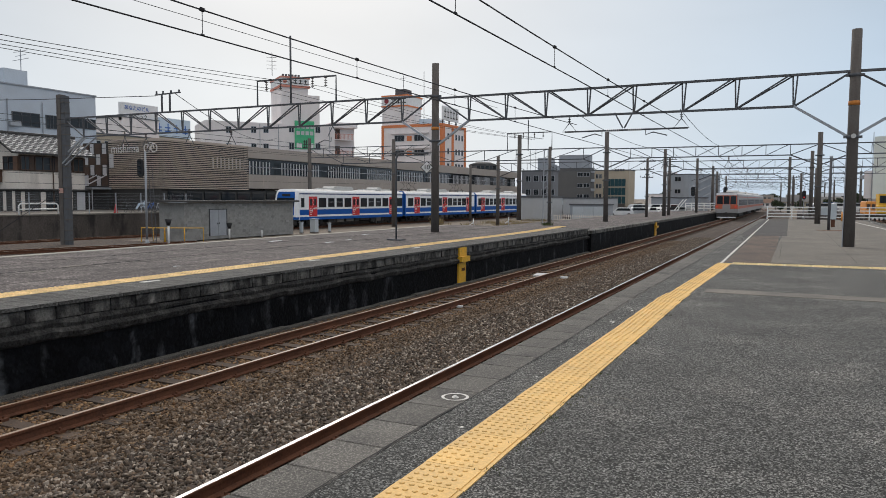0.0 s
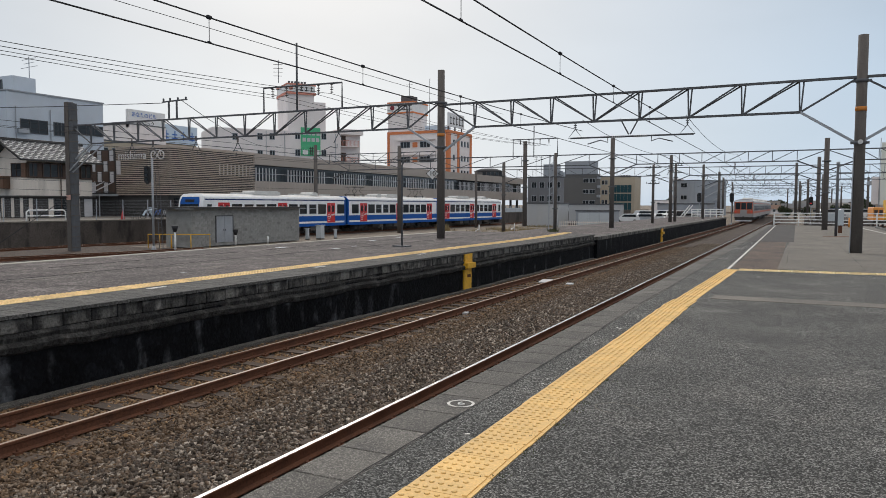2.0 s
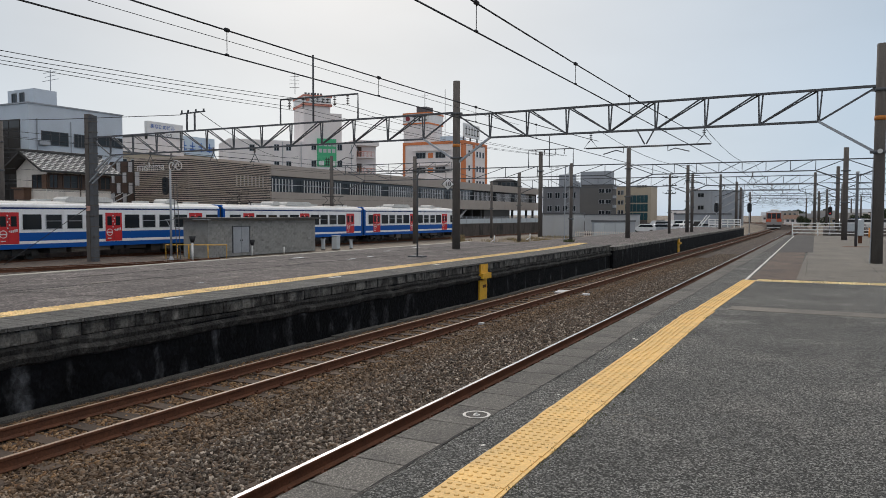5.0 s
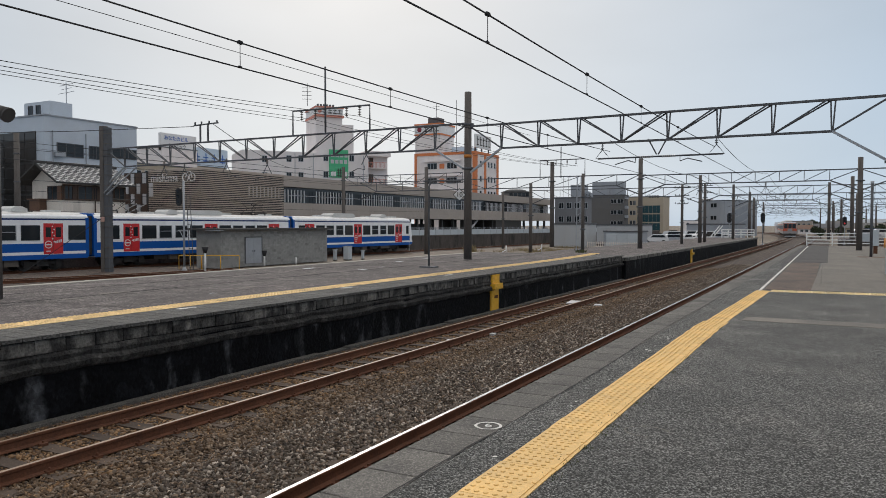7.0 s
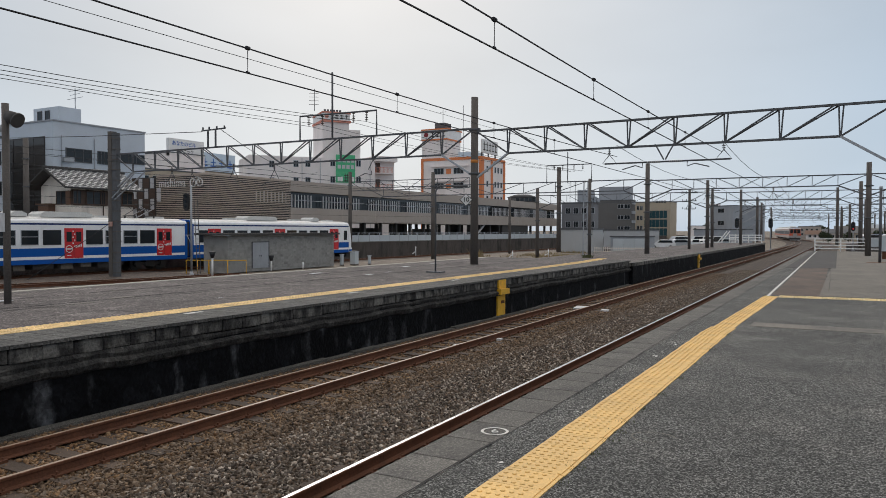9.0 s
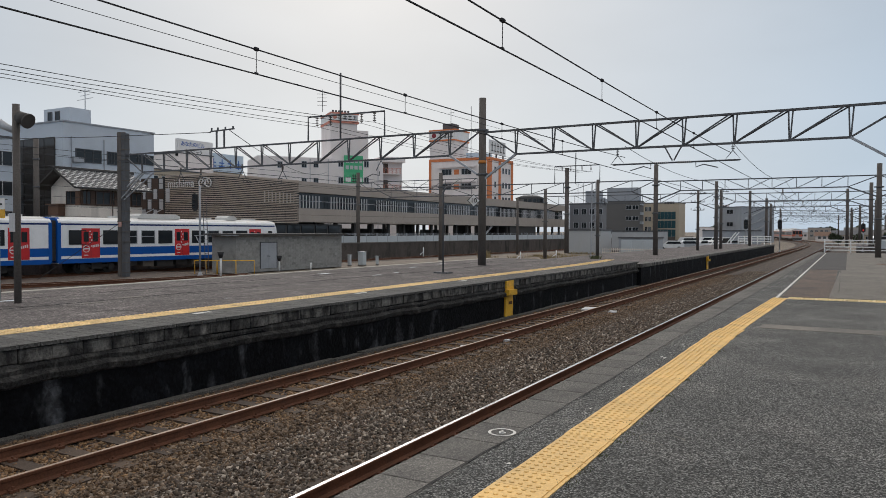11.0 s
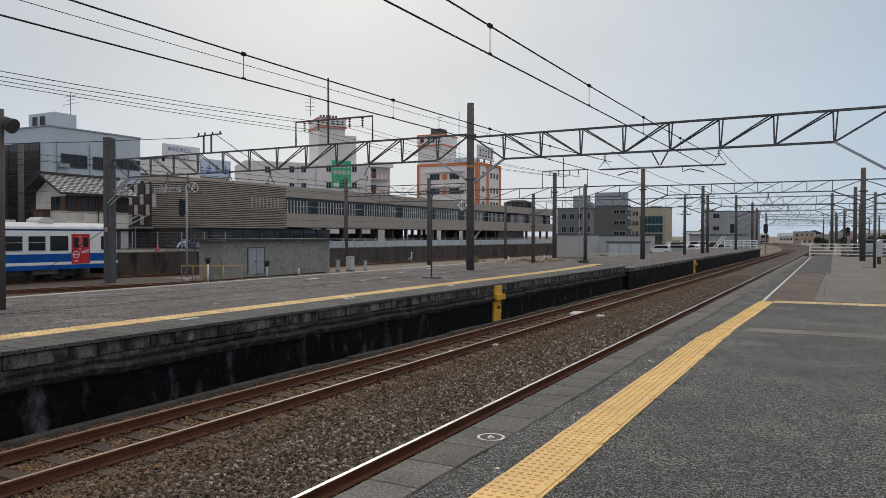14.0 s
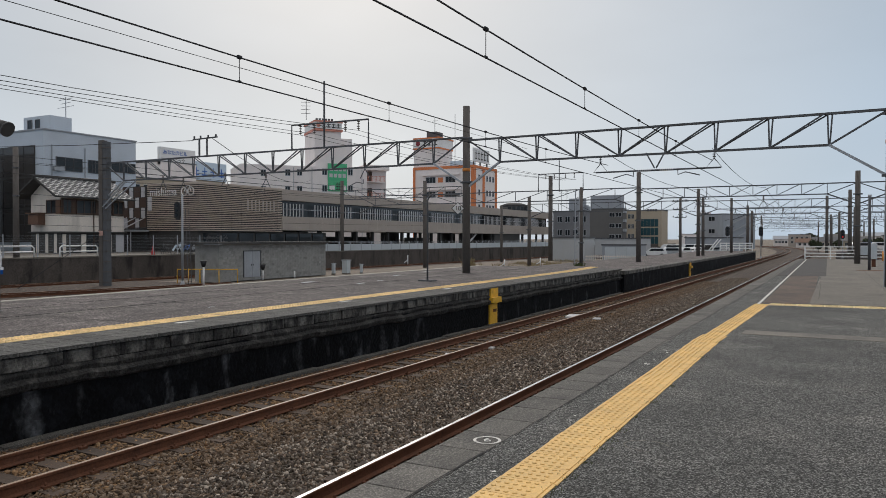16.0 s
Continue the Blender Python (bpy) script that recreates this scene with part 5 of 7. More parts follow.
    for k, (y, col) in enumerate(((46.6, "pale_blue"), (47.7, "blue_sign"), (48.5, "galv"), (30.4, "blue_sign"), (35.6, "galv"), (45.2, "black"))):
        bike = thing("bicycle", "parked bicycle at the bike park" if col != "pale_blue" else "pale teal motor scooter parked on the street", "bicycle", "parked bicycles", pose(-51.6, y, 0.22, 0, 0, 14 * k))
        for s in (-0.52, 0.52):
            bm = bm_new()
            pts = [(0, s + 0.32 * math.cos(a), 0.33 + 0.32 * math.sin(a)) for a in np.linspace(0, 2 * math.pi, 13)]
            tube(bm, pts, 0.025, 5)
            part("wheel", bm, M["black"], bike)
        bm = bm_new()
        tube(bm, [(0, -0.52, 0.33), (0, -0.2, 0.75), (0, 0.4, 0.8), (0, 0.52, 0.33)], 0.03 if col != "pale_blue" else 0.09, 6)
        tube(bm, [(0, -0.2, 0.75), (0, 0.0, 0.33), (0, 0.4, 0.8), (0, 0.38, 1.02)], 0.028, 6)
        tube(bm, [(-0.25, 0.3, 1.0), (0, 0.38, 1.02), (0.25, 0.3, 1.0)], 0.02, 6)
        part("frame", bm, M[col], bike)
        bm = bm_new()
        box(bm, -0.08, 0.08, -0.34, -0.08, 0.83, 0.9)
        part("saddle", bm, M["black"], bike)


def build_hut():
    """Concrete block relay hut; its long side towards the platform."""
    x0, x1, y0, y1, z0, z1 = -41.0, -38.6, 38.6, 51.0, -1.5, 1.22
    hut = thing("relay_hut", "grey concrete block relay hut with a steel double door", "hut", "", pose(x1, y0, z0))
    dx, dy, h = x1 - x0, y1 - y0, z1 - z0
    bm = bm_new()
    box(bm, -dx, -0.03, 0.03, dy, 0, h)
    part("wall", bm, M["block"], hut)
    bm = bm_new()
    box(bm, -dx - 0.4, 0.4, -0.5, dy + 0.3, h, h + 0.14)
    part("roof", bm, M["dark_wall"], hut, "thin dark overhanging roof slab")
    # block courses on the long side and the near end
    bm = bm_new()
    box(bm, -0.03, 0.0, 0.008, 0.392, 0.008, 0.192)
    me = finish(bm, "block", M["block"])
    bm = bm_new()
    box(bm, -0.392, -0.008, 0.0, 0.03, 0.008, 0.192)
    me2 = finish(bm, "block", M["block"])
    for r in range(13):
        for c in range(31):
            y = 0.4 * c + (0.2 if r % 2 else 0.0)
            if y + 0.4 > dy or (2.4 < y + 0.4 and y < 4.25 and 0.2 < r * 0.2 + 0.2 and r * 0.2 < 2.15):
                continue
            b = part("block", me, None, hut)
            b.location = (0, y, 0.2 * r + 0.02)
    for k in range(2):
        bm = bm_new()
        box(bm, -0.02, 0.02, 2.5 + 0.86 * k + 0.01, 3.34 + 0.86 * k, 0.25, 2.15)
        d = part("door", bm, M["galv"], hut, "pale grey steel door leaf")
        bm = bm_new()
        box(bm, 0.02, 0.05, 3.22 + 0.2 * k, 3.26 + 0.2 * k, 1.1, 1.22)
        part("handle", bm, M["black"], d)
    bm = bm_new()
    for p in ((2.43, 2.49, 0.25, 2.2), (4.22, 4.28, 0.25, 2.2), (2.43, 4.28, 2.17, 2.23)):
        box(bm, -0.03, 0.04, *p)
    part("door_frame", bm, M["girder"], hut)
    bm = bm_new()
    box(bm, -0.9, 0.5, -0.55, -0.2, h - 0.02, h + 0.02)
    part("eave_plate", bm, M["galv"], hut)
    # white cabinets by the hut
    for x, y, w, hh in ((-38.3, 51.7, 0.26, 0.95), (-37.9, 53.0, 0.55, 1.2), (-37.4, 54.6, 0.22, 0.8)):
        cb = thing("trackside_cabinet", "pale grey steel trackside cabinet", "cabinet", "trackside cabinets", pose(x, y, -1.5))
        bm = bm_new()
        box(bm, -w / 2, w / 2, -w / 2, w / 2, 0.1, hh)
        bmesh.ops.bevel(bm, geom=bm.edges[:], offset=0.03, segments=1, affect="EDGES")
        part("body", bm, M["fence_panel"], cb)
        bm = bm_new()
        box(bm, -w / 2 - 0.04, w / 2 + 0.04, -w / 2 - 0.04, w / 2 + 0.04, hh, hh + 0.06)
        part("lid", bm, M["galv"], cb)
        bm = bm_new()
        box(bm, -w / 2, w / 2, -w / 2, w / 2, 0, 0.1)
        part("plinth", bm, M["concrete"], cb)


def build_bike_park():
    """Long taupe building on columns, its near end wrapped in louvres."""
    b = thing("bicycle_park_building", "long taupe two-storey bicycle park with louvred end", "building", "", pose(-58, 55.3, 0.22))
    z = lambda v: v - 0.22
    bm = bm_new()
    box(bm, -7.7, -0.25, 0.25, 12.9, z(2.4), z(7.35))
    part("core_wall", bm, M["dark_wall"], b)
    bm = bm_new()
    box(bm, -7.8, 0.0, -0.0, 0.06, -0.045, 0.045)
    box(bm, -0.06, 0.0, 0.06, 12.9, -0.045, 0.045)
    me = finish(bm, "slat", M["slat"])
    for k in range(25):
        s = part("slat", me, None, b)
        s.location = (0, 0, z(2.5 + 0.2 * k))
    bm = bm_new()
    for x in np.arange(-7.6, 0.1, 1.5):
        box(bm, x - 0.03, x + 0.03, 0.07, 0.12, z(2.4), z(7.35))
    for y in np.arange(0.2, 13, 1.5):
        box(bm, -0.12, -0.07, y - 0.03, y + 0.03, z(2.4), z(7.35))
    part("slat_frame", bm, M["dark_wall"], b)
    bm = bm_new()
    box(bm, -7.8, 0.02, -0.02, 12.9, z(7.38), z(7.55))
    part("roof_edge", bm, M["slat"], b)
    for k in range(9):
        bm = bm_new()
        box(bm, -0.2, -0.13, 7.2 + 0.62 * k, 7.36 + 0.62 * k, z(4.8), z(6.0))
        part("fin", bm, M["fin"], b)
    lettering("mishima", 1.25, M["white"], b, pose(-5.2, -0.14, z(6.55), 90, 0, 0), "sign_lettering")
    bm = bm_new()
    for cx in (-2.05, -1.1):
        pts = [(cx + 0.42 * math.cos(a), -0.12, z(6.55) + 0.42 * math.sin(a)) for a in np.linspace(0, 2 * math.pi, 17)]
        tube(bm, pts, 0.06, 6)
    tube(bm, [(-2.05, -0.12, z(6.55)), (-1.75, -0.12, z(7.1)), (-1.3, -0.12, z(7.1)), (-1.1, -0.12, z(6.55))], 0.06, 6)
    part("bicycle_sign", bm, M["white"], b, "white bicycle outline sign")
    bm = bm_new()
    box(bm, -7.6, -7.0, -0.1, -0.04, z(4.6), z(6.1))
    part("small_sign", bm, M["fin"], b)
    # long wing
    y1 = 105.0
    bm = bm_new()
    box(bm, -8, 0.0, 12.9, y1, z(6.2), z(7.5))
    part("parapet", bm, M["brown_panel"], b)
    bm = bm_new()
    box(bm, -8, 0.02, 12.9, y1, z(2.6), z(4.3))
    part("lower_band", bm, M["brown_panel"], b)
    bm = bm_new()
    box(bm, -8, -0.7, 12.9, y1, z(4.3), z(6.2))
    part("window_strip", bm, M["glass"], b)
    bm = bm_new()
    box(bm, -0.2, -0.14, -0.075, 0.075, 0, 1.55)
    me = finish(bm, "fin", M["fin"])
    rng = random.Random(2)
    for k in range(150):
        y = 13.3 + 0.6 * k
        if k % 17 in (7, 8, 9) or y > y1 - 0.3:
            continue
        f = part("fin", me, None, b)
        f.location = (0, y, z(4.3))
    bm = bm_new()
    box(bm, -0.14, -0.1, 12.9, y1, z(5.15), z(5.2))
    part("hand_rail", bm, M["fin"], b)
    for k in range(36):
        bm = bm_new()
        box(bm, 0.0, 0.03, 12.92 + 2.56 * k, 12.95 + 2.56 * k, z(2.62), z(4.28))
        part("panel_joint", bm, M["slat"], b)
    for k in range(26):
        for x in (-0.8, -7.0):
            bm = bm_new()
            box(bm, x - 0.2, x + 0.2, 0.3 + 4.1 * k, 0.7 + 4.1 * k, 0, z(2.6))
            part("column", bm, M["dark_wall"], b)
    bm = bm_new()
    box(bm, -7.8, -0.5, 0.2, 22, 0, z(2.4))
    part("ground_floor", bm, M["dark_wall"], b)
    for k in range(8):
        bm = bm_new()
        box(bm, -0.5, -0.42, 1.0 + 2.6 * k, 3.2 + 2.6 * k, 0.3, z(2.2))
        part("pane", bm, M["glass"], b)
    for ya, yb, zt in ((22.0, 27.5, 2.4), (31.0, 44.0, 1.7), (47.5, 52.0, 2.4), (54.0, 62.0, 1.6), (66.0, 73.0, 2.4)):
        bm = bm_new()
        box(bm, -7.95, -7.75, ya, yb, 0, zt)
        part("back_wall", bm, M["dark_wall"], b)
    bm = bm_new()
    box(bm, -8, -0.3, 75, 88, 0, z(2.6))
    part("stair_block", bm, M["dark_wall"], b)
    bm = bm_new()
    beam(bm, (-0.6, 63.5, 0.2), (-0.6, 67.5, 2.3), 0.25)
    part("stair", bm, M["fin"], b)
    bm = bm_new()
    rod(bm, (-3.5, 92.7, z(7.5)), (-3.5, 92.7, z(8.7)), 3.1, 24)
    rod(bm, (-3.5, 92.7, z(8.7)), (-3.5, 92.7, z(9.3)), 3.3, 24, 0, 1.6)
    drum = part("roof_drum", bm, M["char_brick"], b, "dark round roof drum")
    for k in range(7):
        a = -1.5 + 0.3 * k
        bm = bm_new()
        box(bm, -0.35, 0.35, -0.05, 0.05, 0.25, 0.95)
        w = part("window", bm, M["glass"], drum)
        w.matrix_basis = pose(-3.5 + 3.1 * math.cos(a), 92.7 + 3.1 * math.sin(a), z(7.5), 0, 0, math.degrees(a) + 90)
    # checkered entrance block with canopy
    e = thing("entrance_block", "checkered brown and white panel block with a canopy", "building", "", pose(-69.6, 55.2, 0.22))
    bm = bm_new()
    box(bm, 0, 3.75, 0.05, 4.6, 0, z(7.3))
    part("wall", bm, M["dark_wall"], e)
    for i in range(4):
        for j in range(4):
            pale = (i + j) % 2 == 0
            bm = bm_new()
            x0 = 0.02 + 0.93 * i + (0.2 if pale else 0.0)
            box(bm, x0, x0 + (0.52 if pale else 0.9), -0.02, 0.05, z(2.75) + 1.12 * j, z(2.75) + 1.12 * j + 1.08)
            part("panel", bm, M["fin"] if pale else M["dark_brown"], e)
    bm = bm_new()
    box(bm, -0.3, 4.2, -2.4, 0.0, z(2.35), z(2.55))
    part("canopy", bm, M["galv"], e)
    for x in (0.4, 1.8, 3.3):
        bm = bm_new()
        rod(bm, (x + 0.3, 0, z(3.9)), (x - 0.6, -2.2, z(2.6)), 0.06)
        part("tie_rod", bm, M["fin"], e)
    for x in (0.0, 2.0, 4.0):
        bm = bm_new()
        rod(bm, (x, -2.2, 0), (x, -2.2, z(2.35)), 0.06)
        part("post", bm, M["galv"], e)


def build_grey_block():
    """Three-storey grey office with a roof hut; its corner towards the tracks."""
    b = thing("office_building", "grey metal-clad three-storey office with a roof hut", "building", "", pose(-75, 49.6, 0.22))
    h = 13.1
    bm = bm_new()
    box(bm, -18, 0, 0, 11.8, 0, h)
    part("wall", bm, M["grey_panel"], b)
    bm = bm_new()
    box(bm, -18.1, 0.1, -0.1, 11.9, h, h + 0.15)
    part("roof_edge", bm, M["slate_blue"], b)
    bm = bm_new()
    box(bm, -16.5, -1.4, -0.08, 0.0, 1.0, h - 1.6)
    cur = part("curtain_wall", bm, M["dark_wall"], b)
    for i in range(8):
        for j in range(3):
            bm = bm_new()
            box(bm, -16.3 + 1.88 * i, -14.55 + 1.88 * i, -0.13, -0.08, 1.4 + 3.4 * j, 4.55 + 3.4 * j)
            part("pane", bm, M["bronze_glass"], cur)
    turn = pose(0, 0, 0, 0, 0, 90)
    for y, zz, w, hh in ((3.0, 9.6, 3.2, 1.5), (6.0, 9.6, 1.4, 1.5), (10.0, 9.8, 3.4, 1.2), (3.0, 5.8, 3.2, 1.5), (6.5, 5.8, 2.0, 1.5)):
        window_at(b, pose(0.02, y, zz) @ turn, w, hh, "girder", 2)
    for y in (0.9, 4.9, 6.9, 8.2):
        bm = bm_new()
        rod(bm, (0.1, y, 1), (0.1, y, h - 1.5), 0.06)
        part("down_pipe", bm, M["slate_blue"], b)
    bm = bm_new()
    box(bm, -7.2, -2.5, 2.4, 5.1, h, h + 2.1)
    hut = part("roof_hut", bm, M["grey_panel"], b)
    for x in (-6.0, -4.6):
        window_at(b, pose(x, 2.38, h + 1.1), 0.8, 1.3, "girder", 0)
    bm = bm_new()
    rod(bm, (-3.4, 5, h + 2.0), (-3.4, 5, h + 4.6), 0.05)
    for k, ln in enumerate((1.4, 0.9, 1.2)):
        rod(bm, (-3.4 - ln, 5, h + 3.4 + 0.45 * k), (-3.4 + ln, 5, h + 3.5 + 0.45 * k), 0.03)
    part("aerial", bm, M["galv"], b)
    bm = bm_new()
    box(bm, 0.0, 0.4, 1.0, 2.2, 8.8, 9.3)
    part("air_unit", bm, M["galv"], b)


def build_house():
    """Two-storey house with a tiled gable roof."""
    b = thing("tiled_house", "old two-storey cream house with a grey tiled roof", "house", "", pose(-64, 44.0, 0.22))
    ln, dp = 6.9, 4.5
    bm = bm_new()
    box(bm, -dp, 0, 0, ln, 0, 5.5)
    part("wall", bm, M["cream"], b)
    bm = bm_new()
    prism(bm, [(-dp, 5.5), (0, 5.5), (-dp / 2, 7.0)], 0.0, 0.3)
    part("gable", bm, M["cream"], b)
    bm = bm_new()
    prism(bm, [(-dp - 0.9, 5.2), (-dp / 2, 7.0), (0.9, 5.2), (0.9, 5.32), (-dp / 2, 7.17), (-dp - 0.9, 5.32)], -1.2, ln + 0.6)
    part("roof", bm, M["dark_wall"], b)
    bm = bm_new()
    rng = random.Random(8)
    rows, cols = 11, 26
    for r in range(rows):
        t0, t1 = r / rows, (r + 1) / rows
        for c in range(cols):
            y = -1.18 + c * (ln + 1.7) / cols
            x0, z0 = 0.95 - t0 * 3.2, 5.33 + t0 * 1.86
            x1, z1 = 0.95 - t1 * 3.2, 5.33 + t1 * 1.86
            w = (ln + 1.7) / cols
            a = [bm.verts.new(v) for v in ((x0, y, z0 + 0.09), (x0, y + w * 0.5, z0 + 0.03), (x0, y + w * 0.97, z0 + 0.09), (x1, y + w * 0.97, z1 + 0.03), (x1, y + w * 0.5, z1 - 0.01), (x1, y, z1 + 0.03))]
            lo = [bm.verts.new((v.co.x, v.co.y, v.co.z - 0.06)) for v in a]
            bm.faces.new((a[0], a[1], a[4], a[5])).material_index = (r + c) % 2
            bm.faces.new((a[1], a[2], a[3], a[4])).material_index = (r + c) % 2
            bm.faces.new((a[0], lo[0], lo[1], a[1])).material_index = 1
            bm.faces.new((a[1], lo[1], lo[2], a[2])).material_index = 1
    tiles = part("roof_tiles", bm, [M["tile_roof"], M["tile_dark"]], b, "rows of grey glazed roof tiles")
    tagged(tiles, kind="stuff")
    bm = bm_new()
    rod(bm, (-dp / 2, -1.3, 7.25), (-dp / 2, ln + 0.7, 7.25), 0.17, 8)
    part("ridge", bm, M["dark_wall"], b)
    turn = pose(0, 0, 0, 0, 0, 90)
    bm = bm_new()
    box(bm, 0.0, 0.12, 0.0, ln, 3.7, 5.15)
    part("timber_band", bm, M["dark_brown"], b)
    for y, w in ((0.55, 0.9), (2.3, 1.6), (3.35, 0.5), (4.7, 1.4), (6.1, 1.2)):
        window_at(b, pose(0.14, y, 4.42) @ turn, w, 1.3, "dark_brown", 1)
    window_at(b, pose(-1.35, -0.02, 4.4), 1.5, 1.3, "dark_brown", 1)
    bm = bm_new()
    box(bm, -0.62, 0.0, -0.09, 0.0, 3.72, 5.05)
    part("shutter_box", bm, M["timber"], b, "brown timber shutter box")
    bm = bm_new()
    box(bm, -3.9, -2.35, -0.7, 0.0, 2.7, 3.75)
    box(bm, -4.1, -2.2, -0.85, 0.05, 3.75, 3.85)
    part("balcony", bm, M["timber"], b, "small brown timber balcony")
    bm = bm_new()
    box(bm, -dp, 0.35, -0.35, ln + 0.1, 1.93, 2.06)
    part("belt_course", bm, M["dark_wall"], b)
    bm = bm_new()
    box(bm, 0.0, 0.06, 0.0, ln, 0.0, 1.93)
    box(bm, -dp + 0.1, 0.06, -0.06, 0.0, 0.0, 1.93)
    part("shop_front", bm, M["dark_wall"], b)
    for y, w, mat in ((0.1, 0.35, "cream"), (2.05, 0.5, "cream"), (2.7, 0.6, "glass"), (3.5, 0.5, "glass"), (4.9, 0.5, "cream"), (5.9, 0.9, "fin")):
        bm = bm_new()
        box(bm, 0.06, 0.1, y, y + w, 0.05, 1.8)
        part("door" if mat == "fin" else "shop_panel", bm, M[mat], b)
    for x in (-3.6, -2.2, -0.9):
        bm = bm_new()
        box(bm, x, x + 0.4, -0.1, -0.06, 0.05, 1.85)
        part("shop_panel", bm, M["cream"], b)
    bm = bm_new()
    rod(bm, (0.1, 3.4, 0), (0.1, 3.4, 5.2), 0.05)
    part("down_pipe", bm, M["dark_brown"], b)


def build_white_hotel():
    m, w = front_frame((-93.7, 99), (-76.8, 121), 0.22)
    b = thing("white_hotel", "pale hotel with a tower and a green sign", "hotel", "", m)
    bm = bm_new()
    box(bm, 0, 23.6, 0, 12, 0, 14.8)
    part("wall", bm, M["plaster"], b)
    bm = bm_new()
    box(bm, 23.6, w + 0.3, 1.5, 12, 0, 14.6)
    part("stair_wall", bm, M["plaster"], b)
    bm = bm_new()
    box(bm, 13.6, 18.6, 0.4, 8, 14.8, 23.4)
    part("tower", bm, M["plaster"], b)
    bm = bm_new()
    box(bm, 18.6, 21.0, 1.0, 8, 14.8, 20.4)
    part("tower_step", bm, M["plaster"], b)
    bm = bm_new()
    box(bm, 13.4, 18.9, 0.1, 8, 21.55, 21.95)
    box(bm, 13.4, 18.9, 0.1, 8, 23.2, 23.5)
    part("sign_band", bm, M["salmon"], b, "salmon painted bands round the tower")
    bm = bm_new()
    box(bm, 13.5, 18.7, 0.15, 7.9, 21.95, 23.2)
    part("sign_board", bm, M["white"], b)
    bars(b, M["dark_wall"], [(14.9 + 0.95 * k, 22.2, 0.65, 0.12) for k in range(4)] + [(15.15 + 0.95 * k, 22.2, 0.14, 0.8) for k in range(4)] + [(14.9 + 0.95 * k, 22.75, 0.65, 0.12) for k in range(4)], pose(0, 0.14, 0))
    bm = bm_new()
    disc(bm, (14.2, 0.12, 22.6), (0, 1, 0), 0.38, 14, 0.06)
    part("sign_badge", bm, M["salmon"], b)
    bm = bm_new()
    for k in range(6):
        rod(bm, (14.6 + 0.6 * k, 3, 23.5), (14.6 + 0.6 * k, 3, 24.3), 0.22, 8)
    part("roof_plant", bm, M["girder"], b)
    bm = bm_new()
    rod(bm, (12.6, 3, 23.8), (12.6, 3, 28), 0.06)
    for k in range(4):
        rod(bm, (11.6, 3, 25 + 0.7 * k), (13.4, 3, 25.1 + 0.7 * k), 0.04)
    part("aerial", bm, M["girder"], b)
    for u, zz in ((4.0, 13.3), (8.4, 13.5), (10.6, 13.6), (15.3, 13.9), (20.3, 14.0), (4.0, 10.3), (8.4, 10.4), (10.6, 10.5), (15.3, 10.8), (20.3, 10.9), (4.0, 7.2), (8.4, 7.3), (10.6, 7.4), (15.3, 7.5), (20.3, 7.6)):
        window_at(b, pose(u, 0.0, zz), 0.95, 1.2, "galv", 1)
    bm = bm_new()
    box(bm, 15.9, 19.6, -0.16, 0.0, 10.3, 15.5)
    sg = part("sign", bm, M["green_sign"], b, "tall green signboard with pale lettering")
    bars(sg, M["fin"], [(16.3 + 0.85 * k, 14.1, 0.6, 0.55) for k in range(4)] + [(16.2 + 0.85 * k, 12.9, 0.62, 0.7) for k in range(4)], pose(0, -0.17, 0), "sign_bar", 0.03)
    bars(sg, M["dark_wall"], [(17.4, 10.6 + 0.5 * k, 0.9, 0.12) for k in range(3)] + [(17.6, 10.5, 0.12, 1.5), (18.0, 10.5, 0.12, 1.5)], pose(0, -0.17, 0), "sign_bar", 0.03)
    bars(sg, M["white"], [(16.2, 10.5, 1.0, 0.9), (18.5, 10.5, 0.9, 0.9)], pose(0, -0.165, 0), "sign_bar", 0.02)
    for zz in (12.4, 9.2, 6.2):
        bm = bm_new()
        box(bm, 23.6, 27.4, 0.1, 1.6, zz - 0.15, zz)
        bal = part("balcony", bm, M["plaster"], b)
        for k in range(14):
            bm = bm_new()
            box(bm, 23.7 + 0.27 * k, 23.75 + 0.27 * k, 0.12, 0.17, zz, zz + 1.0)
            part("baluster", bm, M["salmon"], bal)
        bm = bm_new()
        box(bm, 23.6, 27.4, 0.1, 0.18, zz + 1.0, zz + 1.07)
        part("hand_rail", bm, M["salmon"], bal)
        bm = bm_new()
        box(bm, 24.2, 25.1, 1.42, 1.5, zz + 0.02, zz + 2.0)
        part("door", bm, M["dark_brown"], bal)
    bm = bm_new()
    box(bm, 23.4, w + 0.5, 0.2, 12, 14.6, 15.6)
    part("stair_roof", bm, M["plaster"], b)
    bm = bm_new()
    for u in (9.5, 12.9, 22.6):
        rod(bm, (u, -0.08, 0.5), (u, -0.08, 14.6), 0.06)
    part("down_pipe", bm, M["galv"], b)


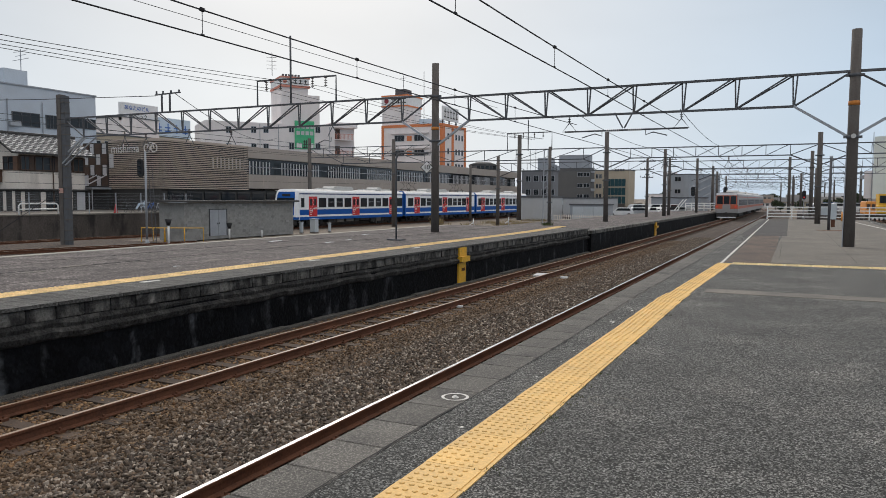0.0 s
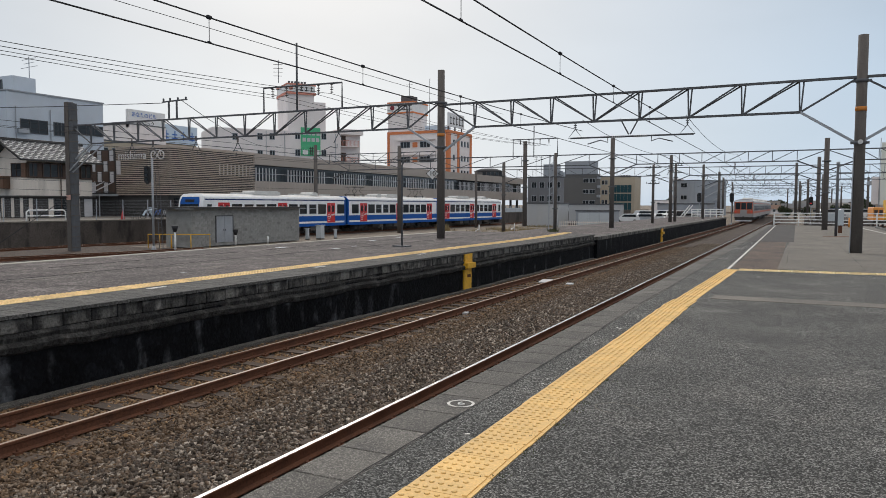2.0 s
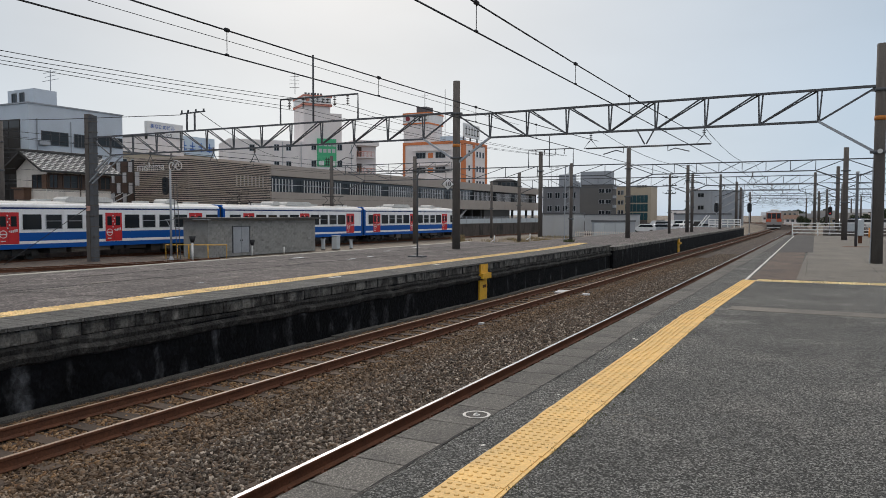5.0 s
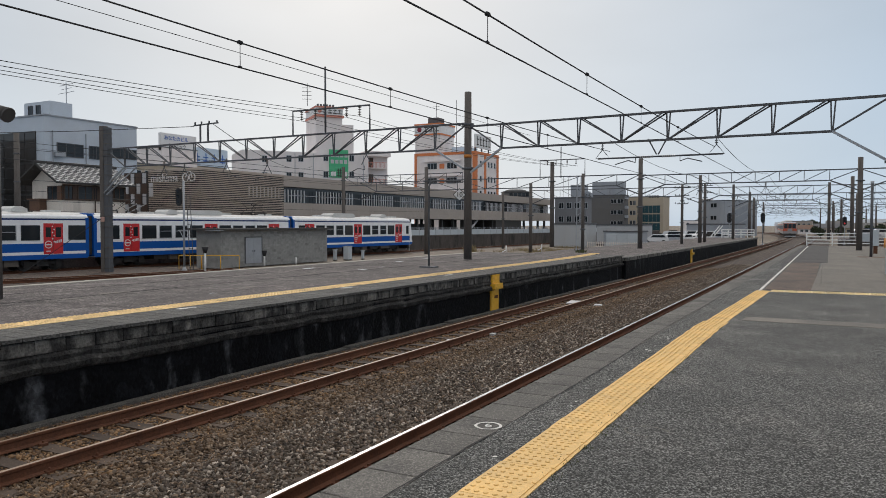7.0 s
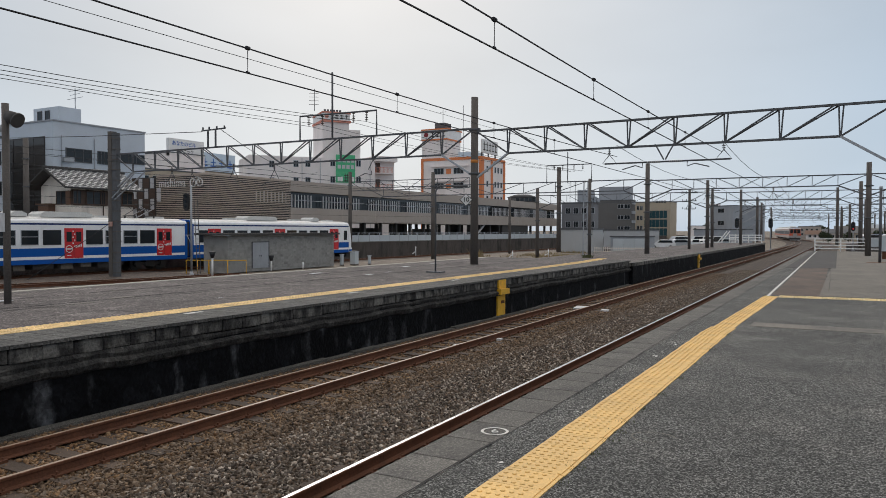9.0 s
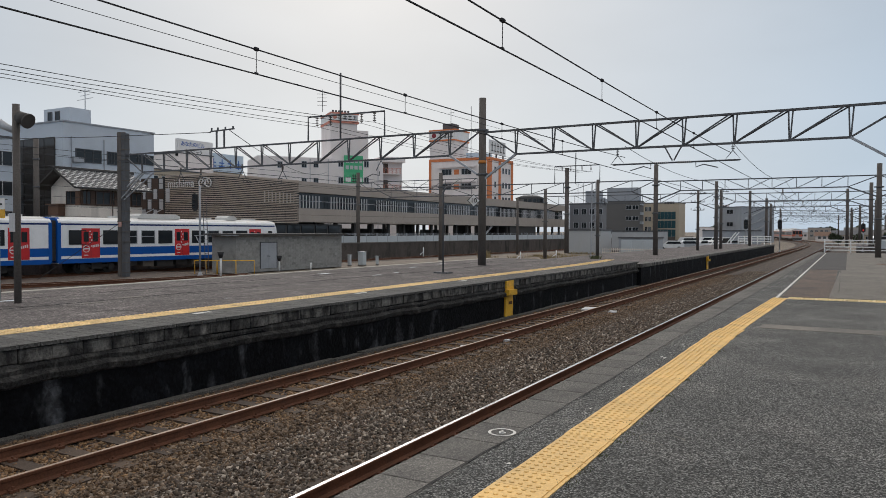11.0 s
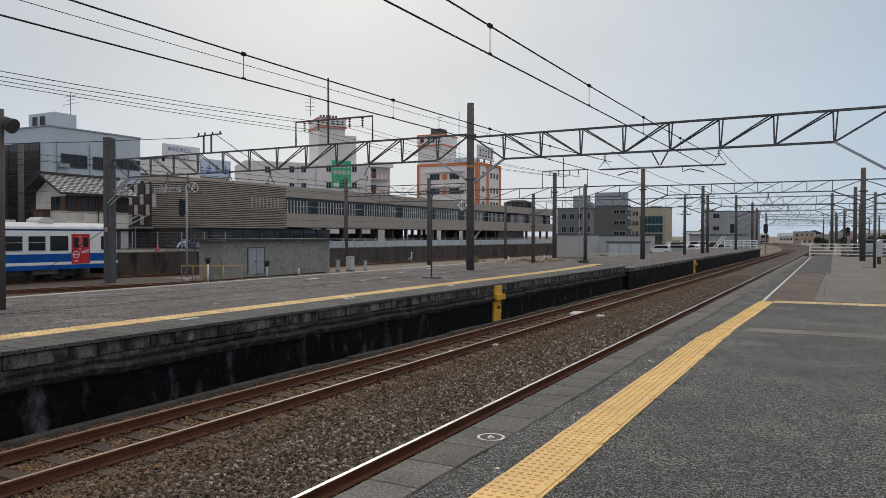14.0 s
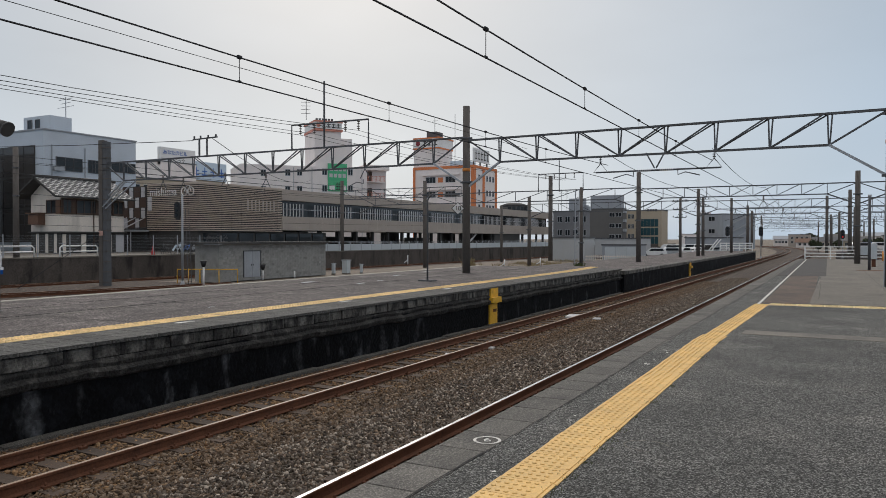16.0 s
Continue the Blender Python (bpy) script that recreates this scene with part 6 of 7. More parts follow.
def build_orange_hotel():
    b = thing("orange_hotel", "white hotel with orange stripes and a sign tower", "hotel", "", pose(-85.3, 145.4, 0.22))
    w, d, h = 15.3, 12.4, 17.0
    bm = bm_new()
    box(bm, 0, w, 0, d, 0, h)
    part("wall", bm, M["plaster"], b)
    bm = bm_new()
    box(bm, 0, 6.4, 0.3, 7, h, 24.0)
    part("tower", bm, M["plaster"], b)
    bm = bm_new()
    box(bm, -0.15, 6.7, 0.1, 7.2, 24.0, 24.3)
    part("sign_cap", bm, M["orange_paint"], b)
    bm = bm_new()
    box(bm, -0.15, 6.6, 0.1, 7.2, 21.7, 22.0)
    part("sign_band", bm, M["orange_paint"], b)
    bm = bm_new()
    box(bm, -0.1, 6.6, 0.15, 7.1, 22.0, 24.0)
    part("sign_board", bm, M["white"], b)
    bars(b, M["dark_wall"], [(2.4 + 1.4 * k, 22.45, 0.95, 0.16) for k in range(3)] + [(2.75 + 1.4 * k, 22.4, 0.2, 1.2) for k in range(3)] + [(2.4 + 1.4 * k, 23.3, 0.95, 0.16) for k in range(3)], pose(0, 0.14, 0))
    bm = bm_new()
    disc(bm, (1.2, 0.1, 23.0), (0, 1, 0), 0.55, 14, 0.08)
    part("sign_badge", bm, M["dark_red"], b)
    for x0, x1, z0, z1 in ((0.0, 0.6, 0.0, h), (14.7, w + 0.12, 0.0, h), (0.0, w + 0.12, h, h + 0.6)):
        bm = bm_new()
        box(bm, x0, x1, -0.12, 0.0, z0, z1)
        part("stripe", bm, M["orange_paint"], b, "bright orange painted stripe")
    for y0, y1, z0, z1 in ((0.0, 1.0, 0.0, h), (4.6, 5.6, 0.0, h), (11.4, d, 0.0, h), (0.0, d, h, h + 0.6)):
        bm = bm_new()
        box(bm, w, w + 0.12, y0, y1, z0, z1)
        part("stripe", bm, M["orange_paint"], b, "bright orange painted stripe")
    side = pose(0, 0, 0, 0, 0, 90)
    for zz in (14.6, 11.3, 8.0, 4.7):
        for x in (4.6, 9.6):
            window_at(b, pose(x, 0, zz), 2.5, 1.35, "galv", 2)
        bm = bm_new()
        box(bm, 6.5, 7.7, -0.1, 0.0, zz - 0.6, zz + 0.5)
        part("panel", bm, M["orange_paint"], b)
        bm = bm_new()
        box(bm, 2.6, 12.0, -0.5, 0.0, zz + 0.95, zz + 1.2)
        part("ledge", bm, M["plaster"], b)
        for y in (2.8, 7.0, 8.6, 10.3):
            window_at(b, pose(w, y, zz + 0.4) @ side, 0.9, 1.3, "galv", 0)
    bm = bm_new()
    box(bm, w - 0.4, w - 0.1, 0.3, 8.5, h + 1.4, h + 4.4)
    rs = part("roof_sign", bm, M["white"], b, "white roof signboard with dark lettering")
    bm = bm_new()
    for y in (1.0, 4.4, 8.0):
        box(bm, w - 0.7, w - 0.4, y, y + 0.2, h, h + 4.2)
    part("sign_prop", bm, M["girder"], b)
    bars(rs, M["dark_wall"], [(1.0 + 1.5 * k, h + 2.0, 1.0, 0.2) for k in range(5)] + [(1.3 + 1.5 * k, h + 1.9, 0.2, 2.0) for k in range(5)] + [(1.0 + 1.5 * k, h + 3.2, 1.0, 0.2) for k in range(5)], pose(w - 0.09, 0, 0, 0, 0, 90))
    bm = bm_new()
    box(bm, 2.4, 5.0, 2, 5, 24.3, 25.8)
    part("roof_plant", bm, M["girder"], b)
    bm = bm_new()
    rod(bm, (4.0, 3, 25.8), (4.0, 3, 29.0), 0.06)
    rod(bm, (3.2, 3, 28.4), (4.8, 3, 28.4), 0.04)
    part("aerial", bm, M["girder"], b)
    bm = bm_new()
    rod(bm, (9.2, 3, 17.0), (9.2, 3, 29.5), 0.06)
    part("lightning_rod", bm, M["girder"], b)
    bm = bm_new()
    box(bm, 8.0, 12.0, 3, 8, h, h + 2.0)
    part("roof_tank", bm, M["pale_blue"], b)


def block(name, label, cat, left, right, depth, z0, z1, mat, wins=(), frame_mat="galv", cap=True):
    """A plain far building with its own windows: (columns, rows, u0, u1, zlow, zhigh, w, h)."""
    m, w = front_frame(left, right, z0)
    b = thing(name, label, cat, "", m)
    bm = bm_new()
    box(bm, 0, w, 0, depth, 0, z1 - z0)
    part("wall", bm, M[mat], b)
    if cap:
        bm = bm_new()
        box(bm, -0.1, w + 0.1, -0.1, depth + 0.1, z1 - z0, z1 - z0 + 0.2)
        part("roof", bm, M["girder"], b)
    for cols, rows, u0, u1, za, zb, ww, hh in wins:
        for i in range(cols):
            for j in range(rows):
                u = u0 + (u1 - u0) * (i + 0.5) / cols
                zz = za + (zb - za) * (j + 0.5) / rows - z0
                window_at(b, pose(u, 0, zz), ww, hh, frame_mat, 1)
    return b, w


def build_far_blocks():
    b, w = block("clinic_building", "far white building with a blue lettered sign board", "building", (-120, 104.3), (-120, 113.5), 8, 0, 17.2, "plaster")
    bm = bm_new()
    box(bm, 0, w, 0.2, 1, 16.6, 20.2)
    sg = part("sign", bm, M["white"], b, "white roof sign with blue lettering")
    lettering("あなたのビル", 1.05, M["blue_sign"], sg, pose(3.8, 0.15, 19.2, 90), "sign_lettering")
    lettering("クリニック", 0.95, M["dark_wall"], sg, pose(4.0, 0.15, 17.7, 90), "sign_lettering")
    b, w = block("insurance_building", "far building with a pale blue sign board", "building", (-124, 113), (-124, 126), 8, 0, 14.5, "tan", ((5, 3, 0.5, 12.5, 4, 14, 1.6, 1.3),))
    bm = bm_new()
    box(bm, 0.5, w, -0.4, 0, 14.6, 18.6)
    sg = part("sign", bm, M["pale_blue"], b)
    bars(sg, M["blue_sign"], [(3.0 + 2.5 * k, 15.6, 1.7, 0.25) for k in range(4)] + [(3.1 + 2.5 * k, 16.4, 1.5, 0.25) for k in range(4)] + [(3.8 + 2.5 * k, 15.4, 0.25, 2.0) for k in range(4)], pose(0, -0.42, 0))
    block("low_tan_building", "far brown apartment house with balconies", "building", (-100, 80), (-100, 96), 10, 0, 11.5, "tan", ((6, 3, 0.5, 15.5, 3, 11.2, 1.8, 1.3),))
    b, w = block("salmon_building", "far pink striped building", "building", (-104, 118), (-104, 133), 8, 0, 15.6, "plaster", ((4, 2, 6, 15, 8, 15, 1.2, 1.2),))
    bm = bm_new()
    for k in range(3):
        box(bm, 1.0 + 1.6 * k, 1.6 + 1.6 * k, -0.15, 0, 8, 15.4)
    part("stripe", bm, M["salmon"], b)
    block("corner_office", "grey office with rows of pale blue windows", "building", (-78, 33), (-78, 46.2), 10, 0.2, 11.2, "grey_panel", ((5, 3, 0.4, 13, 1.2, 10.6, 2.2, 1.6),), "fin")
    b, w = block("grey_annex_building", "low dark grey building behind the sheds", "building", (-53.7, 151), (-46.8, 151), 4, 0, 7.4, "shade_grey", ((4, 2, 0.6, 7.6, 1.5, 7.2, 1.1, 1.3),))
    bm = bm_new()
    box(bm, 3.2, 6.2, 1.0, 3.6, 7.6, 10.2)
    part("roof_hut", bm, M["slate_blue"], b)
    bm = bm_new()
    for x in (1.2, 2.4):
        rod(bm, (x, 2, 7.6), (x, 2, 12.2), 0.04)
        rod(bm, (x - 0.5, 2, 11.4), (x + 0.5, 2, 11.4), 0.03)
        rod(bm, (x - 0.4, 2, 11.8), (x + 0.4, 2, 11.8), 0.03)
    part("aerial", bm, M["girder"], b)
    for k in range(3):
        bm = bm_new()
        box(bm, 5.9 + 0.6 * k, 6.35 + 0.6 * k, 2, 3, 7.6, 8.5 + 0.3 * (k % 2))
        part("roof_unit", bm, M["galv"], b)
    b, w = block("charcoal_apartments", "charcoal clad five-storey apartment block", "building", (-57.0, 188), (-48.2, 188), 4, -0.5, 9.3, "char_brick", ((2, 3, 5.2, 8.6, 0.8, 9.2, 1.5, 1.1),))
    bm = bm_new()
    box(bm, 0.2, w - 0.6, 0.6, 3.8, 9.8, 13.4)
    part("roof_storey", bm, M["slate_blue"], b)
    for k in range(4):
        bm = bm_new()
        box(bm, w, w + 0.6, 0.3, 2, 1.6 + 2.4 * k, 2.3 + 2.4 * k)
        part("balcony", bm, M["galv"], b)
    b, w = block("tan_office", "tan office block with dark glass bands", "building", (-50.3, 200), (-40.9, 200), 8, -0.5, 9.2, "tan", ((2, 3, 0.4, 2.2, 1, 9, 0.7, 1.2),), "slate_blue")
    for j in range(3):
        for i in range(6):
            bm = bm_new()
            box(bm, 2.6 + 1.0 * i, 3.54 + 1.0 * i, -0.06, 0.0, 0.7 + 2.35 * j, 2.7 + 2.35 * j)
            part("window", bm, M["teal_glass"], b)
    bars(b, M["dark_wall"], [(5.6 + 0.7 * k, 9.5, 0.5, 0.6) for k in range(4)], pose(0, -0.02, 0))
    b, w = block("blue_grey_block", "blue-grey four-storey block with outside stairs", "building", (-32.6, 210), (-26.2, 205.5), 12, -1.2, 8.1, "slate_blue", ((1, 2, 2.6, 5.4, 2.0, 8.6, 2.2, 1.2),))
    for k in range(4):
        bm = bm_new()
        box(bm, -1.6, 0.0, 1.0, 4.0, 2.0 + 2.3 * k, 3.2 + 2.3 * k)
        part("balcony", bm, M["plaster"], b)
        bm = bm_new()
        beam(bm, (w + 0.6, 3.0, 0.6 + 2.1 * k), (w + 0.6, 8.0, 2.5 + 2.1 * k), 0.25)
        part("stair", bm, M["galv"], b)
    block("long_shed", "long low pale grey shed with a flat roof", "shed", (-26.0, 149), (-16.6, 147.5), 5, -1.5, 1.75, "slate_blue")
    block("white_shed", "pale corrugated metal shed at the platform end", "shed", (-35.8, 100), (-31.0, 100), 5, -1.5, 1.7, "shed_metal")
    b, w = block("low_shed", "low grey shed with sliding doors", "shed", (-29.6, 104), (-24.3, 104), 4, -1.5, 0.65, "slate_blue")
    for k in range(3):
        bm = bm_new()
        box(bm, 0.4 + 1.55 * k, 1.9 + 1.55 * k, -0.06, 0, 0.1, 1.95)
        part("door", bm, M["fence_panel"], b)
    block("roof_shed", "low blue-roofed building behind the sheds", "shed", (-38.3, 130), (-30.2, 130), 8, -1.5, 1.6, "shed_metal")
    # low houses where the line bends away
    rows = ((-17.1, 330, 8.1, 5.6, "brown_panel", "flat"), (-23.6, 345, 6.0, 3.2, "plaster", "gable"), (-6.6, 268, 7.0, 2.2, "cream", "gable"), (-13.0, 300, 7.5, 1.6, "plaster", "gable"),
            (1.5, 255, 8.0, 2.4, "tan", "gable"), (11.2, 232, 7.0, 4.4, "brown_panel", "flat"), (-36, 290, 7.0, 3.0, "salmon", "gable"), (-46, 310, 9.0, 4.0, "plaster", "gable"),
            (19.5, 240, 9.0, 3.6, "tan", "gable"), (32, 260, 14.0, 6.0, "plaster", "flat"), (-60, 330, 20, 6.0, "plaster", "flat"), (-40, 335, 8.0, 3.4, "tan", "gable"), (-4.0, 335, 9.0, 4.0, "slate_blue", "gable"), (8.0, 350, 12.0, 5.0, "cream", "gable"))
    for k, (x, y, w, h, mat, kind) in enumerate(rows):
        b, w = block("distant_house", "distant low house near the horizon", "house", (x, y), (x + w, y), 7, -1.5, -1.5 + h * 0.75 + 0.6, mat, ((4, 2 if h > 4 else 1, 0.5, w - 0.5, -0.6, -1.3 + h * 0.75, 0.9, 0.9),), "galv", kind == "flat")
        if kind == "gable":
            e = h * 0.75 + 0.6
            bm = bm_new()
            prism(bm, [(-0.5, e), (7.5, e), (3.5, e + 1.5)], -0.5, w + 0.5)
            bmesh.ops.transform(bm, matrix=Matrix(((0, 1, 0, 0), (1, 0, 0, 0), (0, 0, 1, 0), (0, 0, 0, 1))), verts=bm.verts)
            bmesh.ops.reverse_faces(bm, faces=bm.faces[:])
            part("roof", bm, M[("char_brick", "slate_blue", "girder", "timber")[k % 4]], b)


build_yard()
build_hut()
build_bike_park()
build_grey_block()
build_house()
build_white_hotel()
build_orange_hotel()
build_far_blocks()


# ---- platform fixtures, signals, fences, vehicles, small things ----
M["machine_yellow"] = surf("machine_yellow", (0.72, 0.42, 0.04), 0.5, 0.15, 1.0, 15.0, 0.05)
M["machine_orange"] = surf("machine_orange", (0.75, 0.3, 0.06), 0.5, 0.15, 1.0, 15.0, 0.05)
M["car_white"] = surf("white_car_paint", (0.72, 0.73, 0.74), 0.25, 0.04, 1.0, 10.0, 0.0)
M["car_silver"] = surf("silver_car_paint", (0.42, 0.44, 0.47), 0.3, 0.04, 1.0, 10.0, 0.0, metal=0.4)
M["car_blue"] = surf("blue_car_paint", (0.05, 0.12, 0.3), 0.3, 0.04, 1.0, 10.0, 0.0)
M["net"] = surf("pale_scaffold_net", (0.72, 0.75, 0.7), 0.9, 0.08, 0.4, 20.0, 0.05)
M["signal_red"] = glow_mat("red_signal_light", (0.7, 0.03, 0.03), 0.2)


def build_platform_fixtures():
    # speed board on a bent pipe
    s = thing("speed_board_post", "grey pipe post with a diamond speed board", "sign", "", pose(-13.6, 24.25, 0))
    bm = bm_new()
    tube(bm, [(0, 0, 0.04), (0, 0, 3.05), (0.08, 0, 3.2), (0.2, 0, 3.27), (1.35, 0, 3.22)], 0.035, 8)
    part("pipe", bm, M["girder"], s)
    bm = bm_new()
    box(bm, -0.3, 0.3, -0.2, 0.2, 0, 0.05)
    part("foot", bm, M["girder"], s)
    face = pose(1.31, -0.05, 2.72, 0, 0, 27)
    bm = bm_new()
    box(bm, -0.15, 0.15, -0.012, 0.012, -0.15, 0.15, 0, pose(0, 0, 0, 0, 45, 0))
    board = part("board", bm, M["white"], s, "white diamond board with black figures")
    board.matrix_basis = face
    bm = bm_new()
    box(bm, -0.17, 0.17, -0.006, 0.012, -0.17, 0.17, 0, pose(0, 0, 0, 0, 45, 0))
    rim = part("rim", bm, M["black"], s)
    rim.matrix_basis = face @ pose(0, 0.004, 0)
    lettering("10", 0.24, M["black"], board, pose(0, -0.016, 0, 90), "figures")
    # yellow refuge step on the platform wall
    for y, x, sc in ((22.55, -10.12, 1.0), (59.0, -9.9, 0.85)):
        st = thing("platform_step_marker", "yellow painted bracket on the platform wall", "step", "platform step markers", pose(x, y, -1.25))
        bm = bm_new()
        box(bm, -0.1, 0.02, -0.29, 0.29, 0.0, 0.72 * sc)
        part("lower_plate", bm, M["amber"], st)
        bm = bm_new()
        box(bm, -0.1, 0.16, -0.34, 0.34, 0.72 * sc, 0.9 * sc)
        part("ledge_plate", bm, M["amber"], st)
        bm = bm_new()
        box(bm, -0.1, 0.05, -0.29, 0.29, 0.9 * sc, 1.2 * sc)
        part("upper_plate", bm, M["amber"], st)
        bm = bm_new()
        box(bm, 0.02, 0.026, -0.06, 0.22, 0.4 * sc, 0.5 * sc)
        part("slot", bm, M["rust"], st)
    # round stop mark painted on the coping
    mk = thing("round_stop_mark", "white painted ring mark on the coping slab", "road marking", "", pose(-2.43, 5.3, 0.002))
    bm = bm_new()
    for r0, r1 in ((0.088, 0.112),):
        n = 28
        vs = [[bm.verts.new((r * math.cos(2 * math.pi * k / n), r * math.sin(2 * math.pi * k / n), z)) for k in range(n)] for r, z in ((r0, 0.003), (r1, 0.003))]
        for k in range(n):
            bm.faces.new((vs[0][k], vs[1][k], vs[1][(k + 1) % n], vs[0][(k + 1) % n]))
    part("ring", bm, M["white_line"], mk)
    lettering("6", 0.13, M["white_line"], mk, pose(0, 0, -0.016, 0, 0, 30), "figure")
    # floodlight post on the island platform
    lp = thing("floodlight_post", "dark steel post with two floodlights", "lamp post", "", pose(-15.85, 9.4, 0))
    bm = bm_new()
    rod(bm, (0, 0, 0), (0, 0, 4.3), 0.075, 10)
    part("post", bm, M["pole"], lp)
    bm = bm_new()
    rod(bm, (0.1, 0.0, 4.03), (0.31, 0.06, 3.93), 0.12, 14, 0, 0.155)
    rod(bm, (0.31, 0.06, 3.93), (0.35, 0.07, 3.912), 0.165, 14)
    part("floodlight", bm, M["dark_wall"], lp, "round dark floodlight")
    bm = bm_new()
    rod(bm, (-0.05, 0, 3.72), (-0.42, -0.1, 3.9), 0.06, 8, 0, 0.1)
    part("spotlight", bm, M["galv"], lp, "grey spotlight")
    bm = bm_new()
    box(bm, -0.09, 0.05, -0.12, -0.07, 1.55, 1.95)
    part("plate", bm, M["fin"], lp)
    sb = thing("notice_board", "white and yellow notice board on a thin post", "sign", "", pose(-16.9, 9.6, 0))
    bm = bm_new()
    rod(bm, (0, 0, 0), (0, 0, 2.3), 0.03, 8)
    part("post", bm, M["galv"], sb)
    bm = bm_new()
    box(bm, -0.4, 0.3, -0.05, -0.02, 2.05, 2.3)
    bd = part("board", bm, M["white"], sb)
    bm = bm_new()
    box(bm, -0.4, 0.3, -0.055, -0.02, 1.85, 2.045)
    part("lower_board", bm, M["amber"], sb)
    bars(bd, M["black"], [(-0.35, 2.14, 0.25, 0.05), (-0.05, 2.14, 0.28, 0.05)], pose(0, -0.052, 0), "sign_bar", 0.004)
    # debris and white plates by the far track
    for x, y, w, d in ((-8.5, 26.2, 0.5, 0.9), (-7.5, 25.7, 0.25, 0.35), (-7.9, 17.5, 0.12, 0.2), (-8.4, 16.0, 0.12, 0.15)):
        pl = thing("track_plate", "small white plate lying by the rails", "plate", "track plates", pose(x, y, -1.27, 0, 0, 8))
        bm = bm_new()
        box(bm, -w / 2, w / 2, -d / 2, d / 2, 0, 0.05)
        part("plate", bm, M["fin"], pl)
    # light repair patches on the island platform
    rng = random.Random(21)
    for k in range(26):
        bm = bm_new()
        x, y, w, d = rng.uniform(-18, -12.2), rng.uniform(8, 36), rng.uniform(0.15, 0.7), rng.uniform(0.04, 0.12)
        box(bm, x, x + w * 0.3, y, y + w, -0.01, 0.004)
        structure("repair_patch", bm, M["fence_panel"] if k % 4 == 0 else M["concrete"], "small pale repair patch in the asphalt", "pavement")
    for k, (x, w) in enumerate(((-14.9, 0.05), (-16.8, 0.04))):
        bm = bm_new()
        for j in range(30):
            y = -2 + 1.4 * j
            box(bm, x + rng.uniform(-0.04, 0.04), x + w + rng.uniform(-0.02, 0.05), y, y + 1.36, -0.01, 0.003)
        structure("asphalt_crack", bm, M["tar"], "dark sealed crack along the platform", "pavement")
    for x, y in ((-11.0, 10.1), (-11.05, 15.4), (-11.0, 20.9)):
        bm = bm_new()
        box(bm, x - 0.06, x + 0.06, y - 0.2, y + 0.2, -0.01, 0.006)
        structure("edge_mark", bm, M["white_line"], "white painted mark at the platform edge", "road marking")


def signal(x, y, z0, h, label, ladder=True, lit=False, head=0.55, turn=0):
    s = thing("railway_signal", label, "signal", "railway signals", pose(x, y, z0, 0, 0, turn))
    bm = bm_new()
    rod(bm, (0, 0, 0), (0, 0, 0.35), 0.2, 10, 0, 0.07)
    rod(bm, (0, 0, 0.3), (0, 0, h), 0.065, 10)
    part("mast", bm, M["galv"], s)
    bm = bm_new()
    n = 18
    pts = [(0.24 * math.cos(a) , 0.32 * (1 if math.sin(a) > 0 else -1) + 0.24 * math.sin(a)) for a in [2 * math.pi * k / n for k in range(n)]]
    prism(bm, [(px * head / 0.55, pz * head / 0.55) for px, pz in pts], -0.06, 0.04)
    hd = part("backboard", bm, M["black"], s)
    hd.location = (-0.28 * (1 if ladder else 0), -0.12, h - 1.0)
    for k in range(3):
        bm = bm_new()
        disc(bm, (0, -0.08, (0.3 - 0.3 * k) * head / 0.55), (0, 1, 0), 0.09 * head / 0.55, 12, 0.04)
        rod(bm, (0, -0.06, (0.4 - 0.3 * k) * head / 0.55), (0, -0.26, (0.38 - 0.3 * k) * head / 0.55), 0.03, 6)
        part("lens", bm, M["signal_red"] if lit and k == 2 else M["glass"], hd)
    if ladder:
        bm = bm_new()
        for sx in (0.25, 0.55):
            beam(bm, (sx + 0.15, 0.1, 0), (sx - 0.1, 0.1, h - 0.9), 0.03)
        for k in range(12):
            rod(bm, (0.25 + 0.12 - 0.02 * k, 0.1, 0.3 + 0.3 * k), (0.55 + 0.12 - 0.02 * k, 0.1, 0.3 + 0.3 * k), 0.012, 5)
        part("ladder", bm, M["girder"], s)
        bm = bm_new()
        beam(bm, (-0.5, 0, h * 0.46), (0.3, 0, h * 0.46), 0.05)
        beam(bm, (0, 0, h * 0.36), (-0.4, 0, h * 0.46), 0.035)
        part("bracket", bm, M["galv"], s)
    return s


